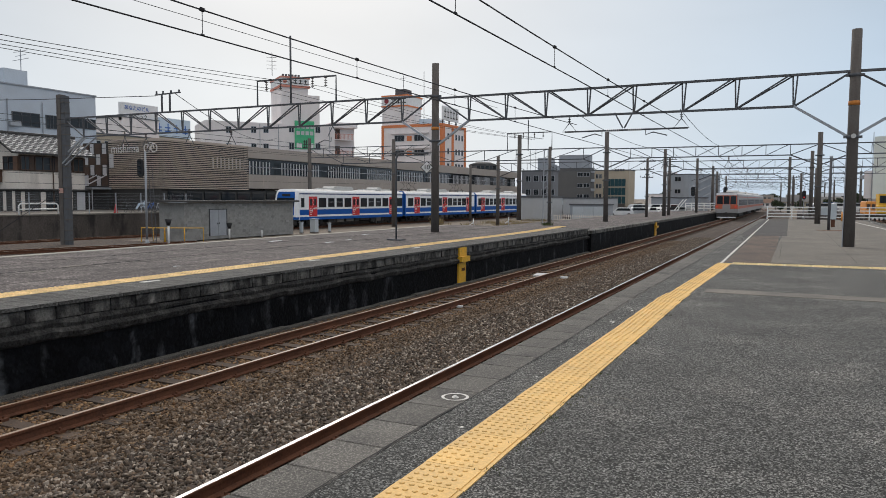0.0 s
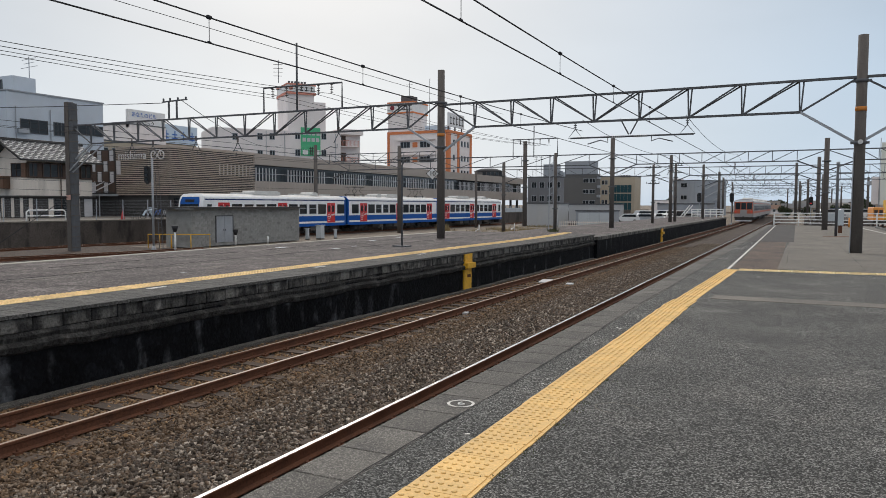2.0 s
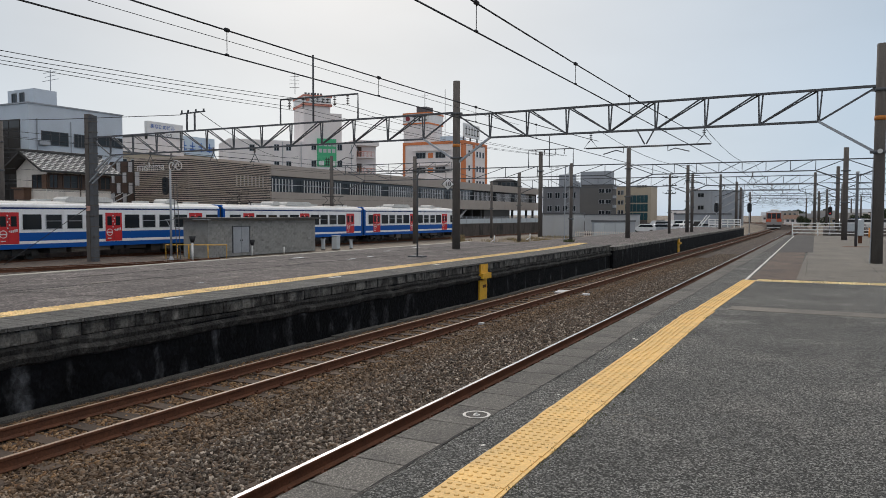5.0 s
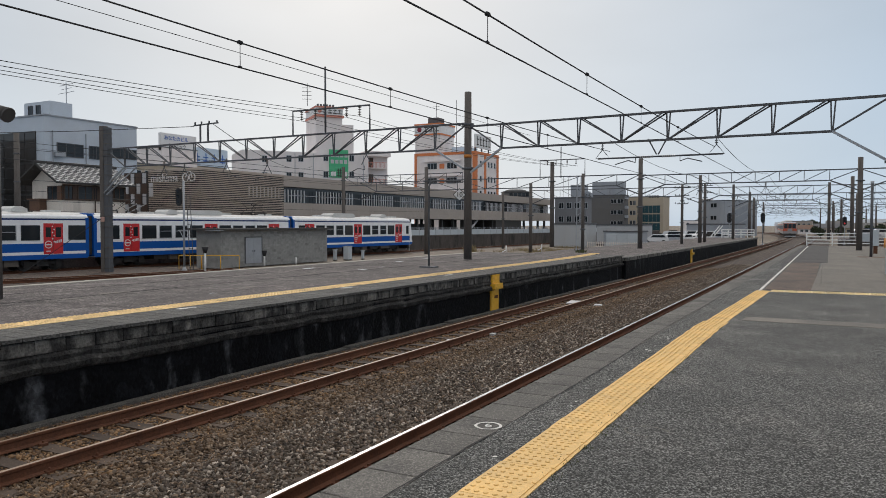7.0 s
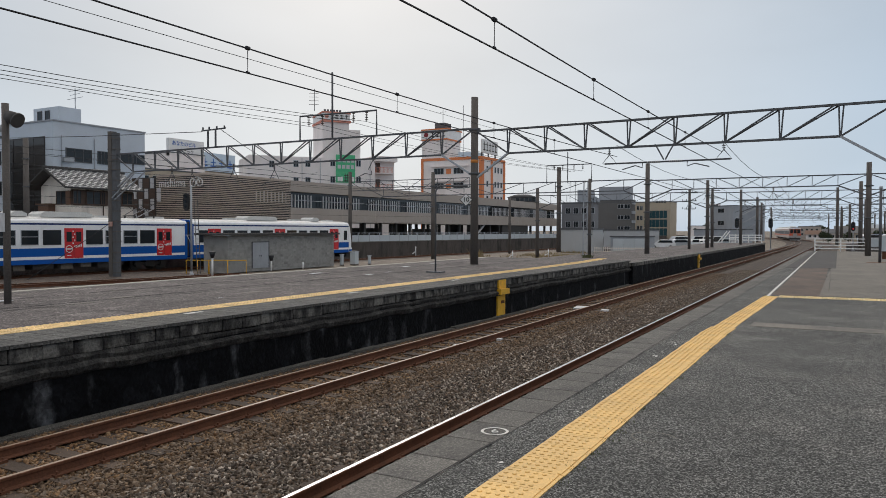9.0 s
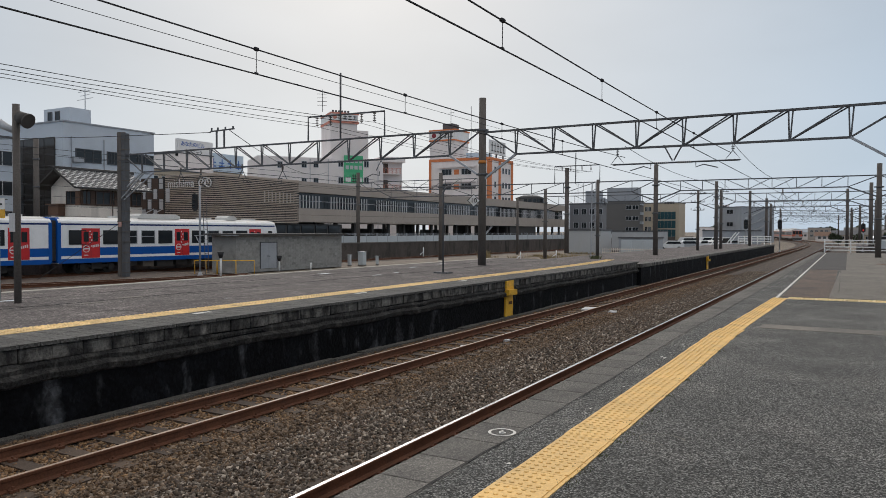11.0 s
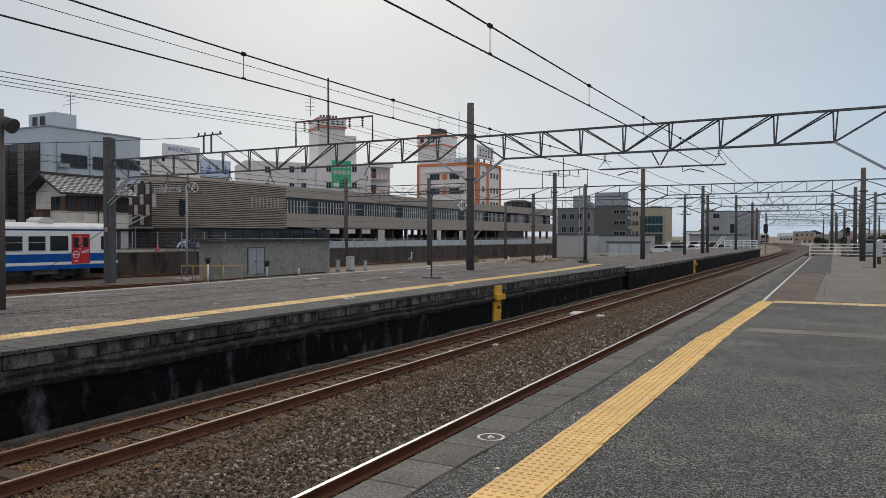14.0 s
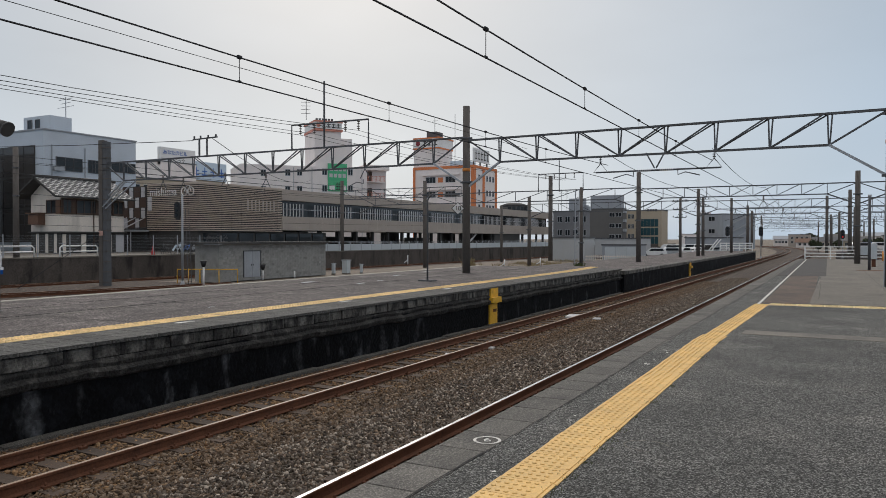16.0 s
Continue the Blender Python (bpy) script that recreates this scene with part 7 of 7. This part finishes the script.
def build_yard_fixtures():
    signal(-36.2, 33.1, -1.38, 5.75, "dark three-lamp signal on a grey mast with ladder")
    signal(-9.6, 116.0, -1.3, 5.0, "distant dark signal on a thin mast", False, False, 0.7)
    signal(-13.9, 114.0, -0.2, 3.9, "distant dark signal on a thin mast", False, False, 0.7)
    signal(0.78, 112.0, -1.0, 4.2, "distant signal with a red light", False, True, 0.6)
    # yellow pipe barrier near the signal
    for x, y, ln in ((-39.0, 35.2, 1.5), (-37.6, 35.9, 2.5)):
        b = thing("pipe_barrier", "weathered yellow pipe barrier beside the siding", "railing", "pipe barriers", pose(x, y, -1.5, 0, 0, -62))
        bm = bm_new()
        tube(bm, [(0, 0, 0), (0, 0, 1.05), (0, ln, 1.05), (0, ln, 0)], 0.034, 8)
        part("hoop", bm, M["amber"], b)
        bm = bm_new()
        rod(bm, (0, ln / 2, 0), (0, ln / 2, 1.05), 0.035, 8)
        part("post", bm, M["amber"], b)
    # white marker post with black head
    for x, y, h, hd in ((-34.6, 33.3, 1.3, True), (-37.5, 41.9, 0.75, True), (-36.9, 44.8, 0.55, False), (-45.1, 75.6, 1.1, False), (-31.0, 72.0, 0.9, False), (-30.0, 80.0, 0.9, False)):
        mp = thing("marker_post", "white marker post with a black head" if hd else "short white marker post", "post", "track marker posts", pose(x, y, -1.45))
        bm = bm_new()
        rod(bm, (0, 0, 0), (0, 0, h), 0.06, 8)
        part("post", bm, M["white"], mp)
        if hd:
            bm = bm_new()
            rod(bm, (0, 0, h), (0, 0, h + 0.4), 0.1, 8, 0, 0.22)
            part("head", bm, M["black"], mp)
        elif x < -40 or y > 70:
            bm = bm_new()
            beam(bm, (0, 0, h * 0.5), (-0.35, -0.2, h * 0.2), 0.1)
            part("arm", bm, M["white"], mp)
    # yard poles and their small gantry
    pole_round("yard_pole", -48.1, 66.5, -1.5, 8.0, 0.2, "dark concrete pole behind the siding")
    pole_round("yard_pole", -37.6, 66.5, -1.4, 7.6, 0.2, "dark concrete pole between the sidings")
    truss(66.5, -48.1, -33.4, 6.9, 5.9, "small dark lattice girder over the sidings", 8, 0.045, 0.6, False)
    pole_round("yard_pole", -39.2, 90.0, -1.5, 6.0, 0.16, "dark concrete pole in the yard")
    pole_round("yard_pole", -29.6, 75.5, -1.5, 6.2, 0.18, "dark concrete pole in the yard")
    pole_round("utility_pole", -53.0, 32.9, 0.2, 8.3, 0.2, "brown concrete utility pole on the street")
    pole_round("utility_pole", -53.3, -10.0, 0.2, 9.0, 0.2, "brown concrete utility pole on the street")
    pole_round("utility_pole", -55.0, 24.0, 0.2, 9.0, 0.2, "brown concrete utility pole on the street")
    pole_round("thin_pole", -14.4, 45.8, -0.1, 4.9, 0.1, "thin dark pole at the platform end")
    for x, y, z1, w in ((-12.9, 71.5, 5.4, 0.12), (-12.2, 80.3, 6.0, 0.14)):
        tp = pole_round("thin_pole", x, y, -0.13, z1, w, "thin dark pole with crossarms on the low platform")
        for k in range(3):
            bm = bm_new()
            zz = z1 - 0.15 - 0.75 * k
            beam(bm, (-0.75 + 0.15 * k, -0.12, zz), (0.75 - 0.1 * k, -0.12, zz), 0.07)
            for dx in (-0.6, -0.25, 0.25, 0.55):
                rod(bm, (dx, -0.12, zz), (dx, -0.12, zz + 0.16), 0.035, 6)
            part("crossarm", bm, M["girder"], tp)
    lf = thing("low_picket_fence", "low faded wooden fence before the sheds", "fence", "", pose(-29.5, 96.0, -1.52))
    for k in range(34):
        bm = bm_new()
        box(bm, 0.25 * k - 0.03, 0.25 * k + 0.03, -0.02, 0.02, 0, 0.95)
        part("picket", bm, M["cream"], lf)
    for zz in (0.3, 0.75):
        bm = bm_new()
        box(bm, -0.1, 8.4, 0.02, 0.05, zz, zz + 0.06)
        part("rail", bm, M["cream"], lf)
    lat = thing("lattice_mast", "pale grey lattice mast behind the platform", "pole", "", pose(-16.0, 50.0, -1.4))
    for sx in (-0.2, 0.2):
        bm = bm_new()
        beam(bm, (sx, 0, 0), (sx * 0.7, 0, 6.4), 0.06)
        part("leg", bm, M["galv"], lat)
    for k in range(14):
        bm = bm_new()
        beam(bm, (-0.2, 0, 0.3 + 0.42 * k), (0.2, 0, 0.55 + 0.42 * k), 0.03)
        part("lacing", bm, M["galv"], lat)
    # guy wire of the square mast
    wire([(-40.9, 30.8, 2.0), (-42.5, 26.2, -1.5)], 0.02, "thin steel guy wire of the mast", "guy_wire")
    # feeder wires
    for x, dip in ((-25.1, 0.46), (-24.2, 0.52), (-22.2, 0.83), (-21.4, 0.84)):
        wire(sag((x - 0.2, -22, 7.12), (x, 31, 7.1), dip), 0.012, "thin dark feeder wire", "feeder_wire")
        wire(sag((x, 31, 7.1), (x * 0.3 - 11.6, 56, 6.25), 0.3), 0.011, "thin dark feeder wire", "feeder_wire")
    wire(sag((-12.2, -20, 5.7), (-12.2, 31, 5.62), 0.1), 0.007, "thin dark auxiliary wire", "feeder_wire")
    for k, (z, o) in enumerate(((3.2, 0.0), (3.9, 0.4), (4.6, 0.1), (5.4, -0.3), (6.1, 0.3), (6.8, 0.0), (7.6, 0.5))):
        wire(sag((-53.4 + o, -10, z + 0.2), (-54.4 + o, 96, z - 0.4 + 0.1 * k), 0.5), 0.014, "thin dark street cable", "street_cable")
    for z, x in ((5.8, -40.5), (5.8, -37.2), (5.8, -47.2)):
        wire(sag((x, -10, z), (x + 3.2, 66.5, z + 0.1), 0.15), 0.013, "thin dark contact wire over the siding", "siding_wire")
    wire(sag((-33, 31, 7.3), (-120, 20, 14), 1.5), 0.02, "thin dark supply cable", "supply_cable")
    wire(sag((-31.5, 31, 7.35), (-75, 95, 11), 1.2), 0.02, "thin dark supply cable", "supply_cable")
    # stays from pole to girder with fittings on the square mast
    cb = thing("mast_bracket", "steel bracket struts on the square mast", "bracket", "", pose(-40.7, 31, 3.6))
    for a, b in (((0.1, -0.25, 0.0), (2.0, -0.1, 1.5)), ((0.3, -0.2, -0.1), (2.9, -0.05, 1.55))):
        bm = bm_new()
        rod(bm, a, b, 0.045)
        part("strut", bm, M["galv"], cb)


def build_fence_and_right():
    f = thing("white_fence", "white painted three-rail fence across the platform end", "fence", "", pose(-2.3, 69.0, 0.0))
    for k in range(9):
        bm = bm_new()
        x = 0.0 + 1.9 * k
        box(bm, x - 0.045, x + 0.045, -0.045, 0.045, -1.5, 1.02)
        part("post", bm, M["fence_white"], f)
    for z in (0.1, 0.37, 0.64, 0.91):
        bm = bm_new()
        box(bm, 0, 15.2, -0.09, -0.045, z, z + 0.075)
        part("rail", bm, M["fence_white"], f)
    bm = bm_new()
    box(bm, 3.85, 4.8, -0.14, -0.1, 0.3, 0.95)
    part("notice", bm, M["fence_panel"], f)
    g = thing("platform_end_fence", "white board fence at the end of the low platform", "fence", "", pose(-14.6, 111.5, -0.13))
    for k in range(6):
        bm = bm_new()
        box(bm, 0.85 * k - 0.06, 0.85 * k + 0.06, -0.06, 0.06, 0, 1.2)
        part("post", bm, M["fence_white"], g)
    for z in (0.35, 0.7, 1.05):
        bm = bm_new()
        box(bm, 0, 4.3, -0.1, -0.06, z, z + 0.14)
        part("rail", bm, M["fence_white"], g)
    bm = bm_new()
    beam(bm, (-1.6, 0, 0), (-0.3, 0, 1.7), 0.14)
    beam(bm, (-1.2, 0, 0), (0.1, 0, 1.7), 0.14)
    part("brace", bm, M["fence_white"], g)
    # lamp post and equipment box on the near platform
    lp = thing("slim_lamp_post", "slim dark lamp post on the platform", "lamp post", "", pose(1.5, 43.2, 0))
    bm = bm_new()
    rod(bm, (0, 0, 0), (0, 0, 3.7), 0.07, 10)
    part("post", bm, M["girder"], lp)
    bm = bm_new()
    rod(bm, (0, 0, 3.7), (0, 0, 3.85), 0.07, 8, 0, 0.09)
    part("lantern", bm, M["galv"], lp)
    bm = bm_new()
    box(bm, -0.6, 0.9, -0.5, 0.4, -0.01, 0.008)
    part("foot_plate", bm, M["rust"], lp)
    eb = thing("equipment_box", "pale grey equipment box with a rusty base", "cabinet", "", pose(1.9, 48.6, 0))
    bm = bm_new()
    box(bm, -0.17, 0.17, -0.15, 0.15, 0.45, 1.35)
    part("body", bm, M["fence_panel"], eb)
    bm = bm_new()
    box(bm, -0.1, 0.1, -0.1, 0.1, 0, 0.45)
    part("base", bm, M["rust"], eb)
    cn = thing("orange_post", "orange plastic bollard by the fence", "bollard", "", pose(3.0, 62.0, 0))
    bm = bm_new()
    rod(bm, (0, 0, 0), (0, 0, 0.7), 0.07, 10, 0, 0.05)
    part("bollard", bm, M["machine_orange"], cn)
    # bracket arms and a loudspeaker on the near gantry pole
    hb = thing("pole_loudspeaker", "white loudspeaker fixed to the gantry pole", "loudspeaker", "", pose(1.6, 28.25, 3.75))
    bm = bm_new()
    rod(bm, (0, 0, 0), (0, -0.18, -0.04), 0.04, 10, 0, 0.08)
    part("horn", bm, M["white"], hb)
    cd = thing("conduit_pipe", "thin pale conduit pipe up the gantry pole", "pipe", "", pose(1.41, 28.32, 0))
    bm = bm_new()
    rod(bm, (0, 0, 0), (0.02, 0, 3.4), 0.02, 6)
    part("pipe", bm, M["galv"], cd)
    # right edge line, next track, building with net, track machines
    bm = bm_new()
    vs = [bm.verts.new(v) for v in ((5.0, 32, 0.006), (5.12, 32, 0.006), (3.4, 66, 0.012), (3.28, 66, 0.012))]
    bm.faces.new(vs)
    structure("white_side_line", bm, M["white_line"], "white painted line along the platform's other edge", "road marking")
    for x in (7.6, 11.6):
        tr = thing("side_track", "rusty side track in brown ballast", "railway track", kind="structure")
        for o in (-0.565, 0.565):
            part("rail", rail_mesh([(x + o, -10, -1.1 - 0.153), (x + o, 50, -1.1 - 0.153), (x + o - 1.2, 110, -1.253), (x + o - 5, 200, -1.253)], M["rust_top"]), None, tr)
    for x, y, mat in ((7.5, 100.0, "machine_orange"), (10.0, 106.0, "machine_yellow")):
        mc = thing("track_machine", "orange maintenance trolley in the yard" if mat == "machine_orange" else "yellow track maintenance machine in the yard", "track machine", "", pose(x, y, -1.1, 0, 0, 4))
        w = 0.56 if mat == "machine_orange" else 1.5
        bm = bm_new()
        box(bm, -w, w, -2.2, 2.2, 0.6, 1.0)
        part("chassis", bm, M["under"], mc)
        bm = bm_new()
        box(bm, -w * 0.95, w * 0.95, -2.1, 2.0, 1.0, 2.5 if mat == "machine_orange" else 2.0)
        bmesh.ops.bevel(bm, geom=bm.edges[:], offset=0.08, segments=1, affect="EDGES")
        part("body", bm, M[mat], mc)
        if mat == "machine_orange":
            for sx in (-0.25, 0.25):
                bm = bm_new()
                box(bm, sx - 0.18, sx + 0.18, -2.14, -2.08, 1.6, 2.2)
                part("grille", bm, M["dark_brown"], mc)
        else:
            bm = bm_new()
            box(bm, -1.2, 0.6, -1.8, 0.4, 2.0, 3.4)
            part("cab", bm, M[mat], mc)
            bm = bm_new()
            box(bm, -1.1, 0.5, -1.84, -1.78, 2.3, 3.2)
            part("pane", bm, M["glass"], mc)
            bm = bm_new()
            beam(bm, (0.9, -1.5, 2.0), (1.6, -1.0, 4.2), 0.25)
            beam(bm, (1.6, -1.0, 4.2), (2.6, -1.6, 2.4), 0.2)
            part("arm", bm, M["under"], mc)
        for sy in (-1.5, 1.5):
            bm = bm_new()
            for sx in (-0.55, 0.55):
                rod(bm, (sx - 0.06, sy, 0.36), (sx + 0.06, sy, 0.36), 0.36, 12)
            part("wheel_set", bm, M["under"], mc)
    b, w = block("netted_building", "cream building wrapped in pale scaffold netting", "building", (9.3, 118), (24, 112), 14, -1.2, 9.0, "plaster", ((3, 1, 4, 13, 0.2, 2.2, 1.4, 1.1),))
    for k in range(7):
        bm = bm_new()
        box(bm, 0.3 + 1.9 * k, 2.1 + 1.9 * k, -1.0, -0.96, 2.9, 11.4 + 0.4 * min(k, 3))
        part("net_sheet", bm, M["net"], b)
        bm = bm_new()
        rod(bm, (0.22 + 1.9 * k, -1.02, 0), (0.22 + 1.9 * k, -1.02, 12.0 + 0.4 * min(k, 3)), 0.05)
        part("scaffold_pole", bm, M["galv"], b)
    bm = bm_new()
    box(bm, -0.9, 0.0, -0.6, 0.2, 3.0, 6.8)
    part("stair_tower", bm, M["plaster"], b)
    bm = bm_new()
    box(bm, -1.5, -0.9, -0.5, 0.1, 5.7, 6.2)
    part("air_unit", bm, M["galv"], b)


def car_thing(x, y, z, rz, paint, van=False, name="parked_car", label="white car parked behind the platform"):
    c = thing(name, label, "car", "parked cars", pose(x, y, z, 0, 0, rz))
    ln, h = (4.6, 1.95) if van else (4.0, 1.5)
    bm = bm_new()
    if van:
        side = [(-ln / 2, 0.35), (ln / 2, 0.35), (ln / 2, 0.95), (ln / 2 - 0.35, 1.05), (ln / 2 - 0.95, h), (-ln / 2 + 0.1, h), (-ln / 2, 1.2)]
    else:
        side = [(-ln / 2, 0.35), (ln / 2, 0.35), (ln / 2, 0.75), (ln / 2 - 0.9, 0.92), (ln / 2 - 1.6, h), (-ln / 2 + 0.5, h), (-ln / 2, 0.95)]
    prism(bm, side, -0.82, 0.82)
    bmesh.ops.bevel(bm, geom=bm.edges[:], offset=0.06, segments=2, affect="EDGES")
    part("body", bm, M[paint], c)
    for s in (-1, 1):
        bm = bm_new()
        zt = h - 0.12
        a = [(-ln / 2 + 0.45, 1.02), (ln / 2 - 1.25, 1.02), (ln / 2 - 1.65, zt), (-ln / 2 + 0.65, zt)]
        prism(bm, a, s * 0.83 - 0.01, s * 0.83 + 0.01)
        part("window", bm, M["glass"], c)
    bm = bm_new()
    x0, z0, x1, z1 = (ln / 2 - 0.42, 1.12, ln / 2 - 0.9, h - 0.1) if van else (ln / 2 - 0.95, 0.95, ln / 2 - 1.53, h - 0.08)
    vs = [bm.verts.new(v) for v in ((x0 + 0.02, -0.68, z0), (x0 + 0.02, 0.68, z0), (x1 + 0.02, 0.62, z1), (x1 + 0.02, -0.62, z1))]
    bm.faces.new(vs)
    bmesh.ops.solidify(bm, geom=bm.faces[:], thickness=0.02)
    part("windscreen", bm, M["glass"], c)
    bm = bm_new()
    box(bm, -ln / 2 - 0.02, -ln / 2 + 0.1, -0.62, 0.62, 1.0, h - 0.3)
    part("rear_window", bm, M["glass"], c)
    for sx in (-ln / 2 + 0.75, ln / 2 - 0.75):
        for sy in (-0.78, 0.78):
            bm = bm_new()
            rod(bm, (sx, sy - 0.09, 0.31), (sx, sy + 0.09, 0.31), 0.31, 14)
            w = part("wheel", bm, M["black"], c)
            bm = bm_new()
            rod(bm, (sx, sy - 0.1, 0.31), (sx, sy + 0.1, 0.31), 0.17, 10)
            part("rim", bm, M["galv"], w)
    for sy in (-0.6, 0.6):
        bm = bm_new()
        box(bm, ln / 2 - 0.06, ln / 2 + 0.015, sy - 0.18, sy + 0.18, 0.66, 0.82)
        part("headlight", bm, M["fin"], c)
    return c


def tuft(x, y, z, n, h, mat, label, seed, spread=0.35):
    """A clump of narrow blades."""
    rng = random.Random(seed)
    bm = bm_new()
    for _ in range(n):
        a, r = rng.uniform(0, 6.28), rng.uniform(0, spread)
        bx, by = r * math.cos(a), r * math.sin(a)
        lean, hh = rng.uniform(0.1, 0.6), h * rng.uniform(0.4, 1.0)
        dx, dy = math.cos(a) * lean * hh, math.sin(a) * lean * hh
        w = 0.02 if h > 0.2 else 0.0025
        p = [bm.verts.new(v) for v in ((bx - w, by, 0), (bx + w, by, 0), (bx + dx * 0.5 + w * 0.7, by + dy * 0.5, hh * 0.6), (bx + dx, by + dy, hh), (bx + dx * 0.5 - w * 0.7, by + dy * 0.5, hh * 0.6))]
        bm.faces.new(p)
    ob = tagged(new("grass_tuft", finish(bm, "grass_tuft", M[mat])), label, "grass", "", "stuff")
    ob.location = (x, y, z)
    return ob


def tree(x, y, z, h, seed, label="distant dark bushy tree"):
    rng = random.Random(seed)
    t = thing("tree", label, "tree", "distant trees", pose(x, y, z))
    bm = bm_new()
    rod(bm, (0, 0, 0), (0, 0, h * 0.55), h * 0.04, 7, 0, h * 0.02)
    for k in range(5):
        a = k * 1.3
        rod(bm, (0, 0, h * (0.3 + 0.05 * k)), (math.cos(a) * h * 0.25, math.sin(a) * h * 0.25, h * (0.6 + 0.05 * k)), h * 0.018, 5, 0, h * 0.006)
    part("trunk", bm, M["dark_brown"], t)
    bm = bm_new()
    for _ in range(420):
        a, u, r = rng.uniform(0, 6.28), rng.uniform(-1, 1), rng.random() ** 0.4
        q = math.sqrt(1 - u * u) * (1 + 0.25 * math.sin(3 * a + seed))
        c = Vector((math.cos(a) * q * r * h * 0.36, math.sin(a) * q * r * h * 0.36, h * 0.62 + u * r * h * 0.36))
        s = h * 0.05 * rng.uniform(0.6, 1.4)
        m = Euler((rng.uniform(0, 3), rng.uniform(0, 3), rng.uniform(0, 3))).to_matrix()
        vs = [bm.verts.new(c + m @ Vector(p) * s) for p in ((-1, -0.5, 0), (1, -0.5, 0.2), (0.8, 0.6, 0), (-0.8, 0.6, 0.2))]
        bm.faces.new(vs)
    part("crown", bm, M["leaf"], t)
    return t


build_platform_fixtures()
build_yard_fixtures()
build_fence_and_right()
for x, y, rz, paint, van in ((-25.3, 118.0, 190, "car_white", False), (-24.0, 122.5, 205, "car_silver", False), (-24.6, 128.5, 185, "car_white", True), (-22.6, 126.0, 250, "car_white", False), (-21.6, 131.0, 255, "car_white", False), (-20.4, 134.0, 250, "car_white", True), (-19.6, 138.0, 240, "car_silver", False), (-23.2, 139.0, 180, "car_white", True), (-18.7, 141.0, 200, "car_white", False)):
    car_thing(x, y, -1.3, rz, paint, van, "parked_van" if van else "parked_car", "white van parked behind the platform" if van else ("silver car parked behind the platform" if paint == "car_silver" else "white car parked behind the platform"))
for x, y, rz, paint in ((3.6, 128, 20, "car_silver"), (6.6, 132, 10, "car_white"), (5.4, 140, -20, "car_blue"), (9.2, 136, 15, "car_silver")):
    car_thing(x, y, -0.4, rz, paint, False, "parked_car", "car parked beyond the white fence")
bm = bm_new()
box(bm, -40, -17.2, 112, 146, -1.6, -1.3)
structure("car_park", bm, M["asphalt_left"], "grey car park beside the platform end", "pavement")
bm = bm_new()
box(bm, 0.0, 13.0, 124, 150, -1.6, -0.4)
structure("yard_pavement", bm, M["asphalt_left"], "grey yard pavement beyond the fence", "pavement")
tuft(-36.0, 73.5, -1.5, 160, 1.15, "dry_grass", "tall dry straw-coloured grass tuft by the tracks", 1, 0.7)
tuft(-33.5, 70.5, -1.5, 80, 0.7, "dry_grass", "dry grass tuft by the tracks", 2, 0.6)
tuft(-14.4, 45.4, -0.13, 60, 0.28, "weed", "small green weeds at the foot of a pole", 3)
for k in range(26):
    rngk = random.Random(50 + k)
    tuft(rngk.uniform(-35, -19.5), rngk.uniform(62, 100), -1.52, 70, 0.45, "dry_grass", "patchy dry grass in the yard", 60 + k, 1.4)
for k, (x, y) in enumerate(((-1.58, 3.95), (-1.57, 4.4), (-1.58, 4.75), (-1.57, 5.1), (-1.58, 5.5), (-1.57, 5.75), (-1.58, 6.1), (-1.57, 6.6), (-1.58, 7.3), (-1.57, 8.2), (-1.58, 9.2), (-1.58, 10.4), (-0.42, 19.4), (-1.58, 12.0))):
    tuft(x, y, 0.0, 26, 0.022, "weed", "tiny weeds along the tactile strip", 120 + k, 0.1)
rt = random.Random(77)
for k in range(22):
    tree(rt.uniform(-75, 60), rt.uniform(345, 420), -1.5, rt.uniform(4.0, 7.0), 200 + k)
for k, (x, y, h) in enumerate(((-3.5, 190, 2.6), (0.5, 200, 3.0), (3.5, 185, 2.4), (6.5, 205, 3.4), (-5.5, 225, 3.2), (9.5, 215, 3.6), (15.0, 225, 4.4), (-25.5, 262, 3.2))):
    tree(x, y, -1.5, h, 300 + k)


# ---- what moves ----
BLUE_Z, BLUE_ANGLE = -1.4, -2.6      # rail head; the siding's angle to the main tracks


def blue_pose(s):
    """Place of the blue train's nose, s metres along its track from y = 30."""
    a = radians(-BLUE_ANGLE)
    return pose(-46.75 + s * math.sin(a), 30 + s * math.cos(a), BLUE_Z, 0, 0, BLUE_ANGLE)


def red_pose(y):
    slope = (drift(y + 40) - drift(y)) / 40
    return pose(FAR_X - drift(y), y, RAIL_Z, 0, 0, math.degrees(math.atan(slope)))


def motions():
    walk(blue_train, [(t, blue_pose(28.97 - 6.337 * t - 0.0785 * t ** 2 + 0.00726 * t ** 3)) for t in (0, 1, 2, 3, 4, 5, 6, 7, 8, 9, 10, 11, 12, 13, 14, 15, 16)])
    walk(red_train, [(t, red_pose(106.0 + 8.8 * t + 0.4 * t ** 2)) for t in (0, 1, 2, 3, 4, 5, 6, 7, 8, 9, 10, 11, 12, 13, 14, 15, 16)])


motions()
